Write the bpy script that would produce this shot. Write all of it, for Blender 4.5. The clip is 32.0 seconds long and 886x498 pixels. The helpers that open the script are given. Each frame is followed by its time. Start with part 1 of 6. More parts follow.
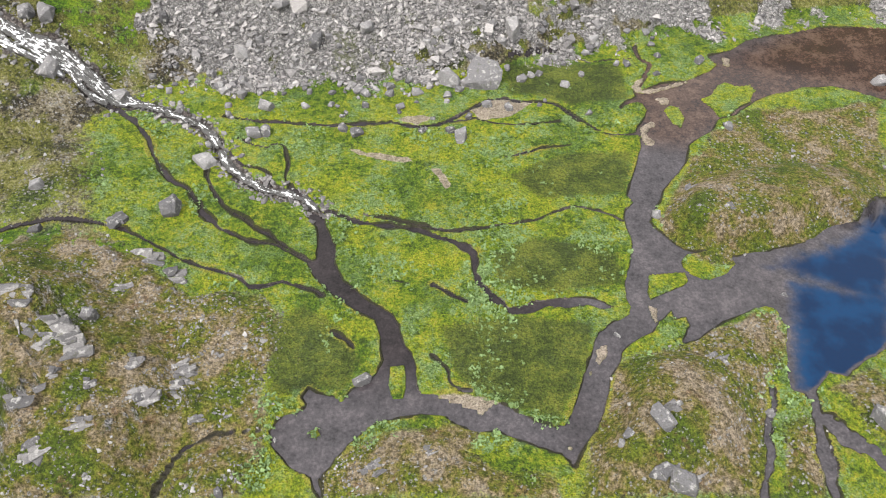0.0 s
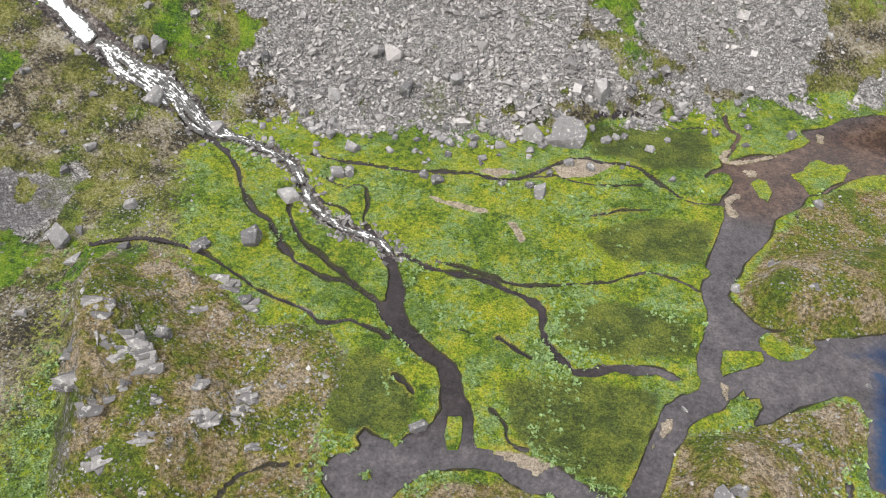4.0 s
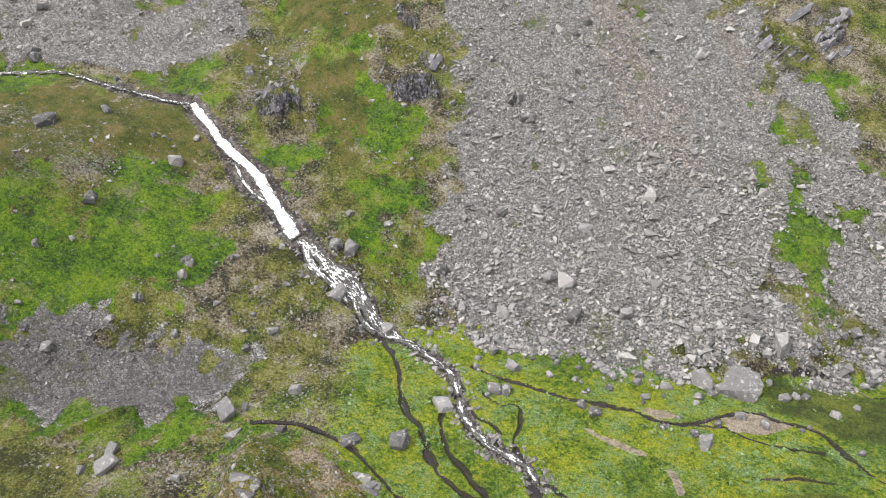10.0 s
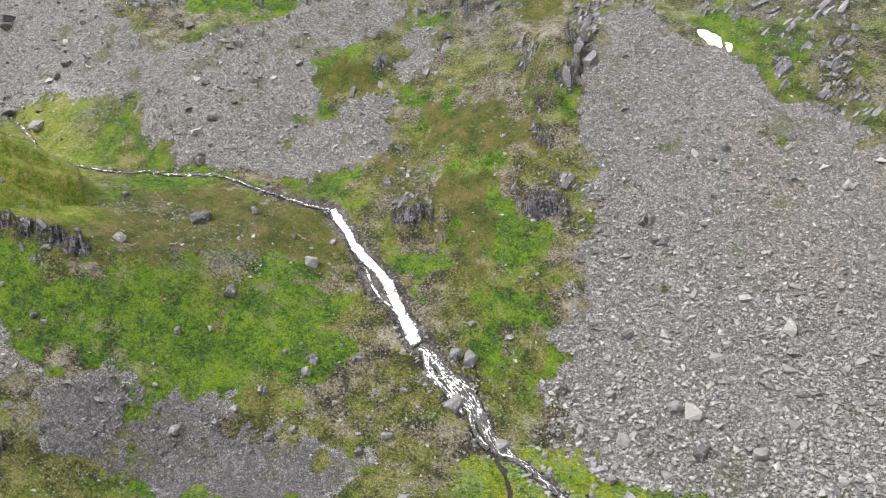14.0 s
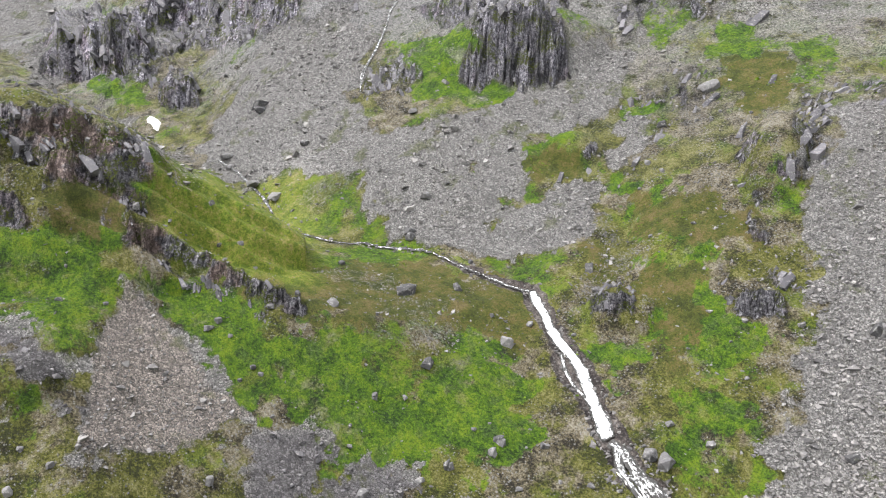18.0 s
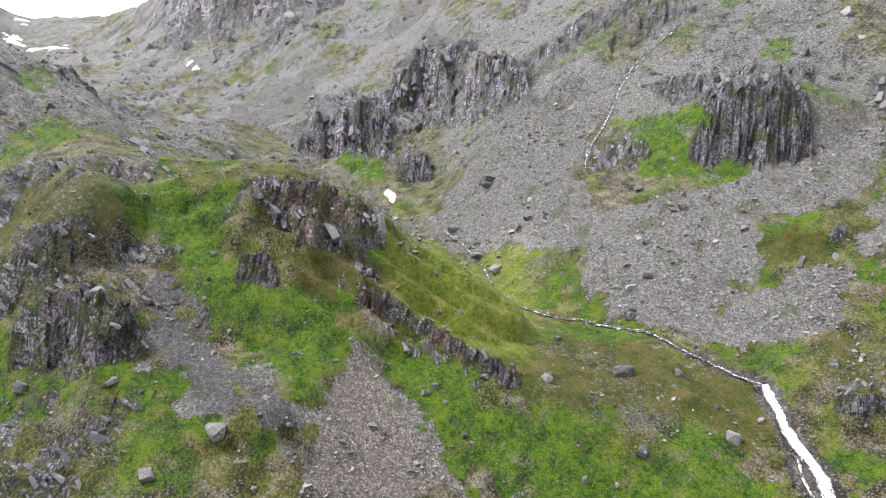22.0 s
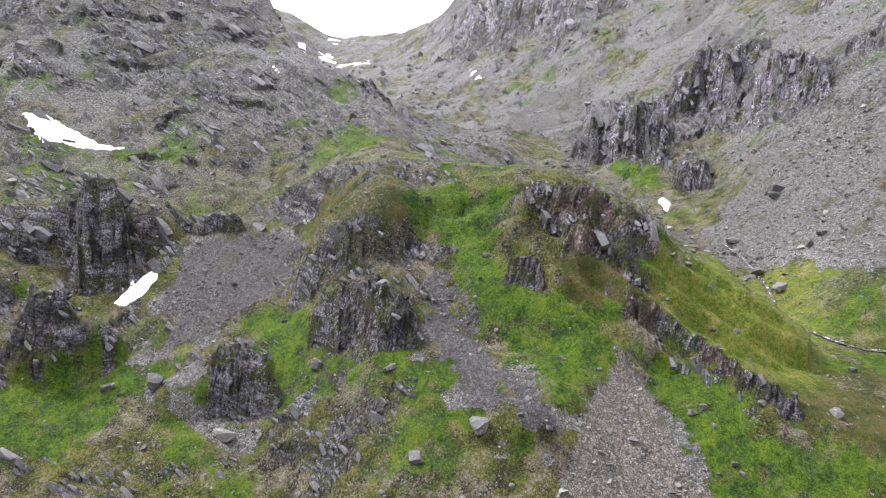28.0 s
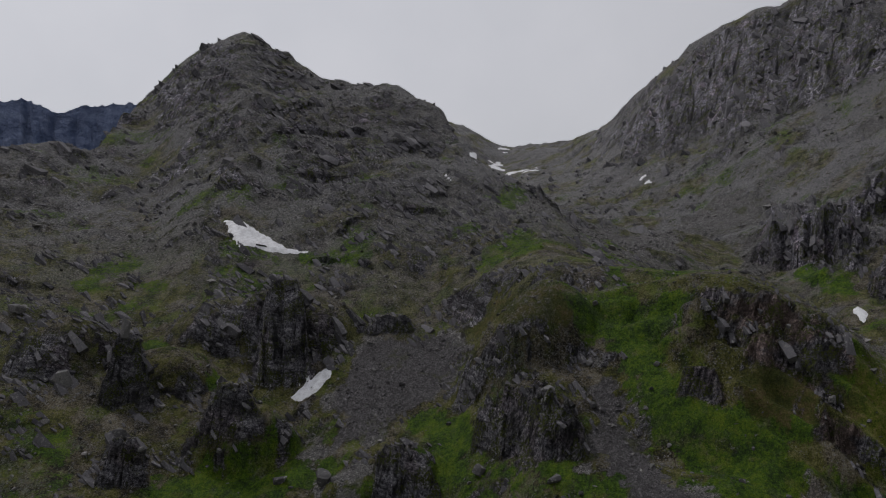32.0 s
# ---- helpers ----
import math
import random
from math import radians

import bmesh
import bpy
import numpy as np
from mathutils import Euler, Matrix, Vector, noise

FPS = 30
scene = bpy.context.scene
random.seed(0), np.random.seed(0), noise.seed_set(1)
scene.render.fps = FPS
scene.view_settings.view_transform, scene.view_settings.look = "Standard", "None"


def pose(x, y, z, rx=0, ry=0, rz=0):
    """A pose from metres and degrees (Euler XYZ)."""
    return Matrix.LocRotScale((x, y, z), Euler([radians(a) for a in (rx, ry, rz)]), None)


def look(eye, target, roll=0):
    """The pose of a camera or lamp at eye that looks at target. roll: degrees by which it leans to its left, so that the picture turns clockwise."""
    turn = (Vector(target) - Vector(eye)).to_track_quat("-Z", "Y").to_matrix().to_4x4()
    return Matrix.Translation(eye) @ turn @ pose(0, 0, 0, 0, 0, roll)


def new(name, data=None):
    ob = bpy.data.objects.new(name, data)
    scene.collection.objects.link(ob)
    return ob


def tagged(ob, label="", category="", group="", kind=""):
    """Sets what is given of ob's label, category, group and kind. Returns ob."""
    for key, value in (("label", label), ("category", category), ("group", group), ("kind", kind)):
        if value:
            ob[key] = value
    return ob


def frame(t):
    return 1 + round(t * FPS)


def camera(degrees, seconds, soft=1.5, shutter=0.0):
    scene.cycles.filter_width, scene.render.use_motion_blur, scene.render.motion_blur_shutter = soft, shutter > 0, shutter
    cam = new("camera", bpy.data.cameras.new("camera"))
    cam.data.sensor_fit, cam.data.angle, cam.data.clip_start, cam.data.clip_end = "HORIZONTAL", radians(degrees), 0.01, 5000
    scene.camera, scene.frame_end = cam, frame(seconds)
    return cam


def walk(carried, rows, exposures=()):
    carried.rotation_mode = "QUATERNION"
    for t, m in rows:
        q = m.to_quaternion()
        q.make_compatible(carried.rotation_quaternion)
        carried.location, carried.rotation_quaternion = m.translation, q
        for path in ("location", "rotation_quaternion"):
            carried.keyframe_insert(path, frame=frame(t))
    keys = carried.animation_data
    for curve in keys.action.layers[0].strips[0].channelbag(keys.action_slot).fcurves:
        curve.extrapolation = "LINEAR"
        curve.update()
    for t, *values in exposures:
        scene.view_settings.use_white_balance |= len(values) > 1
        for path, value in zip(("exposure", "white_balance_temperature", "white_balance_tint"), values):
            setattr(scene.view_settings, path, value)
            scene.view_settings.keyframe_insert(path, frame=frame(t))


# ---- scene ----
# ---------------------------------------------------------------- camera: it hovers at one spot, turns left and tilts up
EYE = (0.0, 0.0, 100.0)
cam = camera(60.94, 32.0, soft=1.1)
PATH = [
    (0, 0.002, -48.562, 1.957),
    (0.5, 0.840, -48.521, 1.869),
    (1, 1.709, -47.677, 1.832),
    (1.5, 2.630, -46.515, 1.711),
    (2, 3.454, -45.981, 1.656),
    (2.5, 4.335, -45.972, 1.634),
    (4.5, 9.459, -43.826, 1.303),
    (5, 10.846, -42.397, 1.143),
    (5.5, 12.182, -40.948, 1.054),
    (6, 13.504, -39.488, 0.992),
    (6.5, 14.822, -37.843, 0.906),
    (7, 16.086, -36.199, 0.853),
    (7.5, 17.370, -34.554, 0.737),
    (8, 18.635, -32.897, 0.646),
    (8.5, 19.871, -31.370, 0.575),
    (9, 21.039, -30.444, 0.508),
    (9.5, 22.247, -29.481, 0.439),
    (10, 23.433, -28.406, 0.377),
    (10.5, 24.611, -27.314, 0.350),
    (11, 25.808, -26.246, 0.312),
    (11.5, 26.947, -25.166, 0.265),
    (12, 28.103, -24.091, 0.201),
    (12.5, 29.257, -23.023, 0.210),
    (13, 30.447, -21.971, 0.146),
    (13.5, 31.946, -20.916, 0.154),
    (14, 33.707, -19.859, 0.170),
    (14.5, 35.487, -18.801, 0.171),
    (16.5, 42.972, -15.119, 0.020),
    (17, 45.083, -14.545, 0.059),
    (17.5, 47.258, -14.081, 0.055),
    (18, 49.431, -13.569, 0.003),
    (18.5, 51.614, -12.637, -0.079),
    (19, 53.754, -11.545, -0.119),
    (19.5, 55.872, -10.449, -0.171),
    (20, 57.948, -9.353, -0.122),
    (20.5, 60.051, -8.237, -0.148),
    (21, 62.151, -7.975, -0.108),
    (21.5, 64.232, -7.928, -0.116),
    (22, 66.227, -7.868, -0.166),
    (22.5, 68.079, -7.829, -0.167),
    (23, 69.849, -7.798, -0.112),
    (23.5, 71.608, -7.775, -0.097),
    (24, 73.376, -7.740, -0.078),
    (24.5, 75.079, -7.695, -0.095),
    (25, 76.774, -7.653, -0.087),
    (25.5, 78.453, -7.602, -0.084),
    (27.5, 84.986, -7.423, -0.029),
    (28, 86.615, -7.384, -0.002),
    (28.5, 88.250, -7.318, -0.001),
    (29, 89.873, -6.031, 0.012),
    (29.5, 91.476, -4.686, 0.052),
    (30, 93.035, -3.350, 0.116),
    (30.5, 94.593, -1.973, 0.093),
    (31, 96.124, -0.610, 0.123),
    (31.5, 97.664, 0.463, 0.166),
    (32, 99.222, 0.492, 0.184),
]
walk(cam, [(t, pose(*EYE, 90 + pitch, 0, yaw) @ pose(0, 0, 0, 0, 0, roll)) for t, yaw, pitch, roll in PATH],
     exposures=((0, 0.26, 6580, 11), (8, 0.20, 6580, 11), (13, 0.18, 6550, 10), (17, 0.28, 6450, 11), (22, 0.18, 6380, 12), (29, 0.10, 6300, 14), (30, -0.26, 6300, 14), (31, -1.2, 6300, 14), (31.6, -2.0, 6300, 14), (32, -2.25, 6300, 14)))

# ---------------------------------------------------------------- light: a bright overcast day
SUN_ELEVATION, SUN_AZIMUTH = radians(52), radians(222)
world = bpy.data.worlds.new("overcast_sky")
scene.world = world
world.use_nodes = True
wn, wl = world.node_tree.nodes, world.node_tree.links
wn.clear()
sky = wn.new("ShaderNodeTexSky")
sky.sky_type, sky.sun_disc = "NISHITA", False
sky.sun_elevation, sky.sun_rotation = SUN_ELEVATION, SUN_AZIMUTH
sky_scale = wn.new("ShaderNodeVectorMath"); sky_scale.operation = "SCALE"; sky_scale.inputs["Scale"].default_value = 0.10
cloud_map = wn.new("ShaderNodeTexCoord")
cloud = wn.new("ShaderNodeTexNoise")
cloud.inputs["Scale"].default_value, cloud.inputs["Detail"].default_value, cloud.inputs["Roughness"].default_value = 2.2, 6, 0.55
cloud_ramp = wn.new("ShaderNodeValToRGB")
cloud_ramp.color_ramp.elements[0].position, cloud_ramp.color_ramp.elements[0].color = 0.3, (0.86, 0.87, 0.88, 1)
cloud_ramp.color_ramp.elements[1].position, cloud_ramp.color_ramp.elements[1].color = 0.65, (1.0, 1.0, 1.0, 1)
sky_mix = wn.new("ShaderNodeMix"); sky_mix.data_type = "RGBA"; sky_mix.inputs["Factor"].default_value = 0.9
bg = wn.new("ShaderNodeBackground"); bg.inputs["Strength"].default_value = 1.6
wo = wn.new("ShaderNodeOutputWorld")
wl.new(sky.outputs["Color"], sky_scale.inputs[0])
wl.new(cloud_map.outputs["Generated"], cloud.inputs["Vector"])
wl.new(cloud.outputs["Fac"], cloud_ramp.inputs["Fac"])
wl.new(sky_scale.outputs["Vector"], sky_mix.inputs["A"])
wl.new(cloud_ramp.outputs["Color"], sky_mix.inputs["B"])
# the cloud is thinner and brighter towards the sun
toward = wn.new("ShaderNodeVectorMath"); toward.operation = "DOT_PRODUCT"
toward.inputs[1].default_value = (math.sin(SUN_AZIMUTH) * math.cos(SUN_ELEVATION), math.cos(SUN_AZIMUTH) * math.cos(SUN_ELEVATION), math.sin(SUN_ELEVATION))
glow = wn.new("ShaderNodeMapRange")
for key, value in (("From Min", -1.0), ("From Max", 1.0), ("To Min", 0.30), ("To Max", 2.1)):
    glow.inputs[key].default_value = value
bright = wn.new("ShaderNodeVectorMath"); bright.operation = "SCALE"
wl.new(cloud_map.outputs["Generated"], toward.inputs[0])
wl.new(toward.outputs["Value"], glow.inputs["Value"])
wl.new(sky_mix.outputs["Result"], bright.inputs[0])
wl.new(glow.outputs["Result"], bright.inputs["Scale"])
wl.new(bright.outputs["Vector"], bg.inputs["Color"])
wl.new(bg.outputs["Background"], wo.inputs["Surface"])
sun = new("sun", bpy.data.lights.new("sun", "SUN"))
sun.data.energy, sun.data.angle, sun.data.color = 5.0, radians(6), (1.0, 0.96, 0.9)
sun.matrix_world = look((math.sin(SUN_AZIMUTH) * 300, math.cos(SUN_AZIMUTH) * 300, 300 * math.tan(SUN_ELEVATION)), (0, 0, 0))

# ---------------------------------------------------------------- landform
# The valley is lofted over seven lines that run round it, each as bearing to the left of +y (degrees), distance and height.
FOOT = [(-180, 400, 0), (-110, 300, 0), (-60, 260, 1), (-32, 201, 1), (-15, 159, 1), (-3, 136, 1), (10, 137, 1), (20, 142, 1), (27, 141, 1.5),
        (35, 135, 3), (45, 131, 3), (56, 138, 4), (62, 136, 4), (70, 122, 4), (78, 110, 4), (88, 114, 4), (99, 140, 4), (118, 152, 4), (130, 165, 4), (150, 250, 2), (180, 400, 0)]
EDGE = [(-180, 900, 40), (-110, 600, 60), (-60, 430, 95), (-32, 330, 80), (-15, 290, 75), (0, 262, 72), (10, 272, 84), (20, 275, 88), (28, 250, 70),
        (36, 222, 46), (43, 211, 36), (50, 192, 34), (56, 186, 37), (62, 186, 42), (69, 205, 51.5), (73, 225, 65.5), (78, 255, 94), (85, 262, 95.4),
        (92, 262, 94.5), (99, 258, 65), (106, 260, 60), (113, 270, 57), (122, 265, 58), (135, 280, 60), (150, 400, 60), (180, 900, 40)]
TROUGH = [(-180, 1300, 60), (-110, 800, 100), (-60, 520, 130), (-32, 380, 120), (-15, 335, 108), (0, 305, 104), (15, 315, 104), (28, 292, 90), (36, 262, 64),
          (43, 228, 40), (50, 235, 41), (56, 250, 43), (62, 280, 46), (66, 330, 56), (70, 360, 62), (75, 430, 74), (80, 440, 84), (84, 340, 92), (86, 320, 97),
          (89, 360, 109), (92, 420, 132), (97.7, 480, 166), (99, 560, 202), (103, 600, 232), (109, 640, 252), (114.2, 700, 305), (118, 720, 277),
          (120.8, 740, 240), (123.5, 560, 171), (130, 500, 152), (140, 520, 150), (150, 800, 140), (180, 1300, 60)]
MIDDLE = [(-180, 1800, 100), (-110, 1000, 150), (-60, 620, 190), (-32, 450, 170), (-15, 400, 150), (0, 370, 142), (15, 375, 140), (30, 350, 120), (38, 345, 112),
          (44, 345, 111), (50, 350, 111), (56, 370, 110), (62, 420, 116), (68, 520, 124), (73, 580, 128), (79, 660, 132), (85, 720, 132), (92, 760, 138), (99, 850, 160),
          (109, 950, 190), (118, 980, 180), (124, 900, 140), (140, 900, 140), (150, 1000, 150), (180, 1800, 100)]
UPPER = [(-180, 2400, 160), (-110, 1300, 220), (-60, 760, 260), (-32, 560, 235), (0, 470, 205), (15, 470, 200), (30, 470, 200), (44, 470, 196), (56, 520, 200),
         (62, 600, 212), (70, 760, 240), (78, 850, 240), (85, 1000, 242), (90, 1300, 255), (95, 1500, 265), (100, 1200, 250), (109, 1200, 220), (118, 1250, 190),
         (124, 1200, 130), (135, 1200, 130), (150, 1300, 180), (180, 2400, 160)]
CREST = [(-180, 3000, 220), (-110, 1800, 330), (-60, 1200, 420), (0, 800, 400), (44, 800, 400), (60, 900, 420), (70, 1000, 432), (77, 1050, 426), (80.3, 1100, 409),
         (85.5, 1250, 359), (87.1, 1400, 334), (90, 1700, 357), (94.7, 1800, 359), (98.6, 1800, 425), (104, 1800, 430), (115, 1700, 300), (121, 1600, 140),
         (135, 1600, 130), (150, 2000, 250), (180, 3000, 220)]
RANGE = [(-180, 4200, 300), (-110, 3600, 420), (-60, 2600, 560), (0, 2200, 520), (60, 2200, 520), (87, 2800, 300), (100, 2800, 300), (110, 3000, 200),
         (135, 3000, 150), (150, 3400, 300), (180, 4200, 300)]
LINES = (FOOT, EDGE, TROUGH, MIDDLE, UPPER, CREST, RANGE)


def steps(*spans):
    """Values from span to span, each (start, end, step)."""
    return np.concatenate([np.arange(a, b - s * 0.01, s) for a, b, s in spans])


AZ = steps((-180, -60, 1.5), (-60, -40, 0.25), (-40, 65, 0.14), (65, 138, 0.18), (138, 180, 1.5))
RR = np.exp(np.concatenate([np.arange(math.log(a), math.log(b) - s * 0.01, s) for a, b, s in
                            ((0.4, 18, 0.12), (18, 60, 0.012), (60, 230, 0.004), (230, 800, 0.006), (800, 4700, 0.015))]))
NA, NR = len(AZ), len(RR)


def hash2(ix, iy, seed):
    h = (ix.astype(np.int64) * 374761393 + iy.astype(np.int64) * 668265263 + seed * 982451653) & 0x7FFFFFFF
    h = ((h ^ (h >> 13)) * 1274126177) & 0x7FFFFFFF
    return ((h ^ (h >> 16)) & 0xFFFF) / 65535.0


def vnoise(x, y, seed=0):
    """Smooth value noise, -1 to 1."""
    ix, iy = np.floor(x), np.floor(y)
    fx, fy = x - ix, y - iy
    fx, fy = fx * fx * fx * (fx * (fx * 6 - 15) + 10), fy * fy * fy * (fy * (fy * 6 - 15) + 10)
    a, b = hash2(ix, iy, seed), hash2(ix + 1, iy, seed)
    c, d = hash2(ix, iy + 1, seed), hash2(ix + 1, iy + 1, seed)
    return 2 * ((a * (1 - fx) + b * fx) * (1 - fy) + (c * (1 - fx) + d * fx) * fy) - 1


def fbm(x, y, size, octaves=4, seed=0, gain=0.5):
    out, amp, total = 0, 1.0, 0.0
    for k in range(octaves):
        c, s = math.cos(0.6 * k), math.sin(0.6 * k)
        out = out + amp * vnoise((c * x - s * y) / size + 17.3 * k, (s * x + c * y) / size + 5.7 * k, seed + k)
        total, amp, size = total + amp, amp * gain, size / 2.03
    return out / total


def ridged(x, y, size, octaves=4, seed=0):
    out, amp, total = 0, 1.0, 0.0
    for k in range(octaves):
        out = out + amp * (1 - 2 * np.abs(vnoise(x / size + 3.1 * k, y / size + 9.2 * k, seed + k)))
        total, amp, size = total + amp, amp * 0.5, size / 2.1
    return out / total


def smooth(a, b, v):
    t = np.clip((v - a) / (b - a), 0, 1)
    return t * t * (3 - 2 * t)


def blurred(z, n, axis):
    k = np.hanning(2 * n + 3)[1:-1]
    k /= k.sum()
    p = np.pad(z, [(n, n) if a == axis else (0, 0) for a in (0, 1)], mode="edge")
    return sum(w * (p[i:i + z.shape[0], :] if axis == 0 else p[:, i:i + z.shape[1]]) for i, w in enumerate(k))


def loft():
    """Heights over the grid, from the lines; corners are eased over a couple of degrees and a few metres."""
    fine = np.arange(-200, 200, 0.25)
    kernel = np.hanning(13)[1:-1] / np.hanning(13)[1:-1].sum()
    rs, zs = [], []
    for line in LINES:
        a, r, z = np.array(line, float).T
        for values, out in ((np.log(r), rs), (z, zs)):
            v = np.interp((fine + 180) % 360 - 180, a, values)
            out.append(np.interp(AZ, fine, np.convolve(v, kernel, "same")))
    rs, zs = np.exp(np.array(rs)), np.array(zs)
    z = np.empty((NA, NR))
    for i in range(NA):
        z[i] = np.interp(RR, np.r_[0, rs[:, i], 6000], np.r_[0, zs[:, i], 250])
    return blurred(z, 3, 1)


GX, GY = -np.sin(np.radians(AZ))[:, None] * RR, np.cos(np.radians(AZ))[:, None] * RR
GZ = loft()


def bump(x, y, r1, r2, turn, h, power=2.0):
    """A rounded hill with half-axes r1 and r2, its long axis turned from +x (degrees)."""
    c, q = math.cos(radians(turn)), math.sin(radians(turn))
    u, v = GX - x, GY - y
    d = np.sqrt(((c * u + q * v) / r1) ** 2 + ((c * v - q * u) / r2) ** 2)
    return h * np.clip(1 - d ** power, 0, None)


MOUNDS = [(-72, 58, 42, 27, -30, 10), (-60, 66, 22, 12, -35, 3.5), (58, 96, 30, 15, 24, 6), (33, 55, 19, 12, 40, 4.5), (2, 43, 16, 7, 8, 2.5), (-46, 34, 20, 12, 10, 3)]
FLAT = GZ
for m in MOUNDS:
    GZ = np.maximum(GZ, GZ * 0.4 + bump(*m, 2.5) + 0.6 * bump(*m[:5], m[5] * 0.3) * fbm(GX, GY, 9, 3, 40))
KNOBS = [(-238.2, -12.4, 22, 16, 93, 12), (-272.5, -98.2, 24, 15, 110, 11), (-268.1, -125.6, 24, 14, 115, 7), (-213.8, -92.9, 15, 10, 113, 6), (-200.6, -57.6, 13, 9, 106, 5), (-204.9, -41.8, 7, 9, 102, 5), (-163.1, 26.4, 9, 6, 81, 4), (-222, 34.6, 9, 7, 81, 4), (-111, 230, 10, 20, 26, 8), (-176, 212, 12, 8, 40, 5), (-187, 174, 8, 6, 47, 3), (-234, 247, 38, 24, 43, 12), (-492, 197, 44, 24, 68, 16), (-491, 148, 30, 18, 73, 9), (-234, -168, 22, 14, 126, 8), (-214, -95.5, 18, 10, 114, 6), (-237.7, -132.8, 16, 12, 119, 6), (-117, 164, 10, 8, 36, 5)]
GULLIES = [
    (4, 9, [(-315.9, -62), (-259.5, -28.2), (-231.6, -1.1), (-202.1, 14.2), (-191.9, 26.2), (-187.2, 40.1)]),
    (2.5, 6, [(-237.3, -89.7), (-203.1, -62.3), (-190, -42), (-170.6, -27.5)]),
    (2.5, 5, [(-220.8, 12.4), (-201.6, 18.4), (-190.9, 28.5), (-188.9, 39.4)]),
    (3, 8, [(-273.8, -92.8), (-286.2, -60.9), (-249.1, -37.1)]),
    (3, 7, [(-140, 198), (-128, 178), (-108, 164)]),
    (5, 16, [(-660, 67), (-416, 17), (-544, 51)]),
]
# the flat-topped rock shoulder beside the hanging valley: its front breaks down in ledges
def shoulder():
    deg, rr = AZ[:, None], RR[None, :]
    top = np.interp(AZ, [69, 70.2, 72.6, 74, 78, 86], [76.5, 78.1, 84.6, 87.4, 95, 95])[:, None]
    front = rr - np.interp(AZ, [69, 73, 78, 86], [222, 226, 236, 246])[:, None] + 2.5 * fbm(GX, GY, 14, 3, 401)
    back = np.interp(AZ, [69, 73, 78, 86], [246, 258, 285, 285])[:, None] - rr
    end = np.radians(deg - 70.3 + 0.6 * fbm(GX, GY, 9, 3, 403)) * rr
    end = np.minimum(end, np.radians(81 - deg) * rr * 0.35)
    fall = -1.05 * np.minimum(0, front)
    fall = fall + 1.5 * np.sin(fall * 2 * math.pi / 7.5 + 2 * fbm(GX, GY, 16, 3, 405)) * smooth(0, 3, fall)
    drop = fall - 0.68 * np.minimum(0, end) - 0.9 * np.minimum(0, back)
    return np.where((deg > 60) & (deg < 88) & (rr > 160) & (rr < 340), top - drop, -99)


GZ = np.maximum(GZ, shoulder())
for m in KNOBS:
    GZ = GZ + bump(*m[:5], 1.2 * m[5], 2.4)
for depth, wide, pts in GULLIES:
    p = np.array(pts)
    best = np.full(GZ.shape, 1e9)
    for (ax, ay), (bx, by) in zip(p[:-1], p[1:]):
        q = np.clip(((GX - ax) * (bx - ax) + (GY - ay) * (by - ay)) / ((bx - ax) ** 2 + (by - ay) ** 2), 0, 1)
        best = np.minimum(best, np.hypot(GX - ax - q * (bx - ax), GY - ay - q * (by - ay)))
    GZ = GZ - depth * np.exp(-(best / wide) ** 2)

# steep rock faces: bearings of both ends, then the slopes of sight from the hub to foot and brow (degrees)
CLIFFS = [(88, 97.1, -15.17, -9.94), (109.2, 113.1, -9.8, -1.76), (99.3, 105, -19.41, -14.19), (120, 123.7, -10.46, -5.41), (112.4, 117.6, -13.38, -9.08), (120.4, 123.9, -15.92, -12.66), (100.9, 105.5, -6.02, -4.54), (74.1, 80.3, -4.15, -2.52), (70.3, 77.7, -7.73, -4.67), (40, 48.3, -1.24, 4.45), (70, 75.8, -0.83, 3.01), (67, 69.8, -2.67, -0.34), (34.2, 38.2, -17.77, -16.31), (23.6, 27.5, -17.29, -15.22), (71.9, 77.4, -0.22, 2.42), (65.4, 69.1, 2.78, 6.41), (59.6, 65, 2.92, 6.27), (78.3, 82.2, -10.35, -8.08)]
# the broken brow of the terrace: short faces that step down towards the waterfall
CLIFFS += [(a - 1.15, a + 1.15, -18.5 + 0.55 * (a - 60.5), -17.2 + 0.55 * (a - 60.5)) for a in np.arange(61.0, 72.5, 1.4)]
FACE = np.zeros(GZ.shape)
for k, (a0, a1, low, high) in enumerate(CLIFFS):
    for i in np.nonzero((AZ > a0 - 0.4) & (AZ < a1 + 0.4))[0]:
        wobble = fbm(np.array([AZ[i] * 3.0]), np.array([k * 7.0]), 2.0, 3, 531, 0.55)[0]
        dome = min(1.0, max(0.0, (1 - abs(2 * (AZ[i] - a0) / (a1 - a0) - 1) ** 2.2) * 1.15 + 0.55 * wobble))
        sight = (GZ[i] - 100) / RR
        foot, brow = math.tan(radians(low + 0.15 * (high - low) * wobble)), math.tan(radians(low + (high - low) * dome))
        begin = np.nonzero((sight > foot) & (RR > 120))[0]
        end = np.nonzero((sight > brow) & (RR > 120))[0]
        if len(begin) and len(end) and end[0] > begin[0] + 1:
            s = slice(begin[0], end[0] + 1)
            wall = GZ[i, begin[0]] + (RR[s] - RR[begin[0]]) * 1.9
            top = 100 + RR[s] * brow
            FACE[i, s] = np.maximum(FACE[i, s], np.where(wall < top + 1.5, 1.0, 0.25))
            GZ[i, s] = np.maximum(GZ[i, s], np.minimum(wall, top))
FACE = blurred(blurred(FACE, 2, 0), 1, 1)

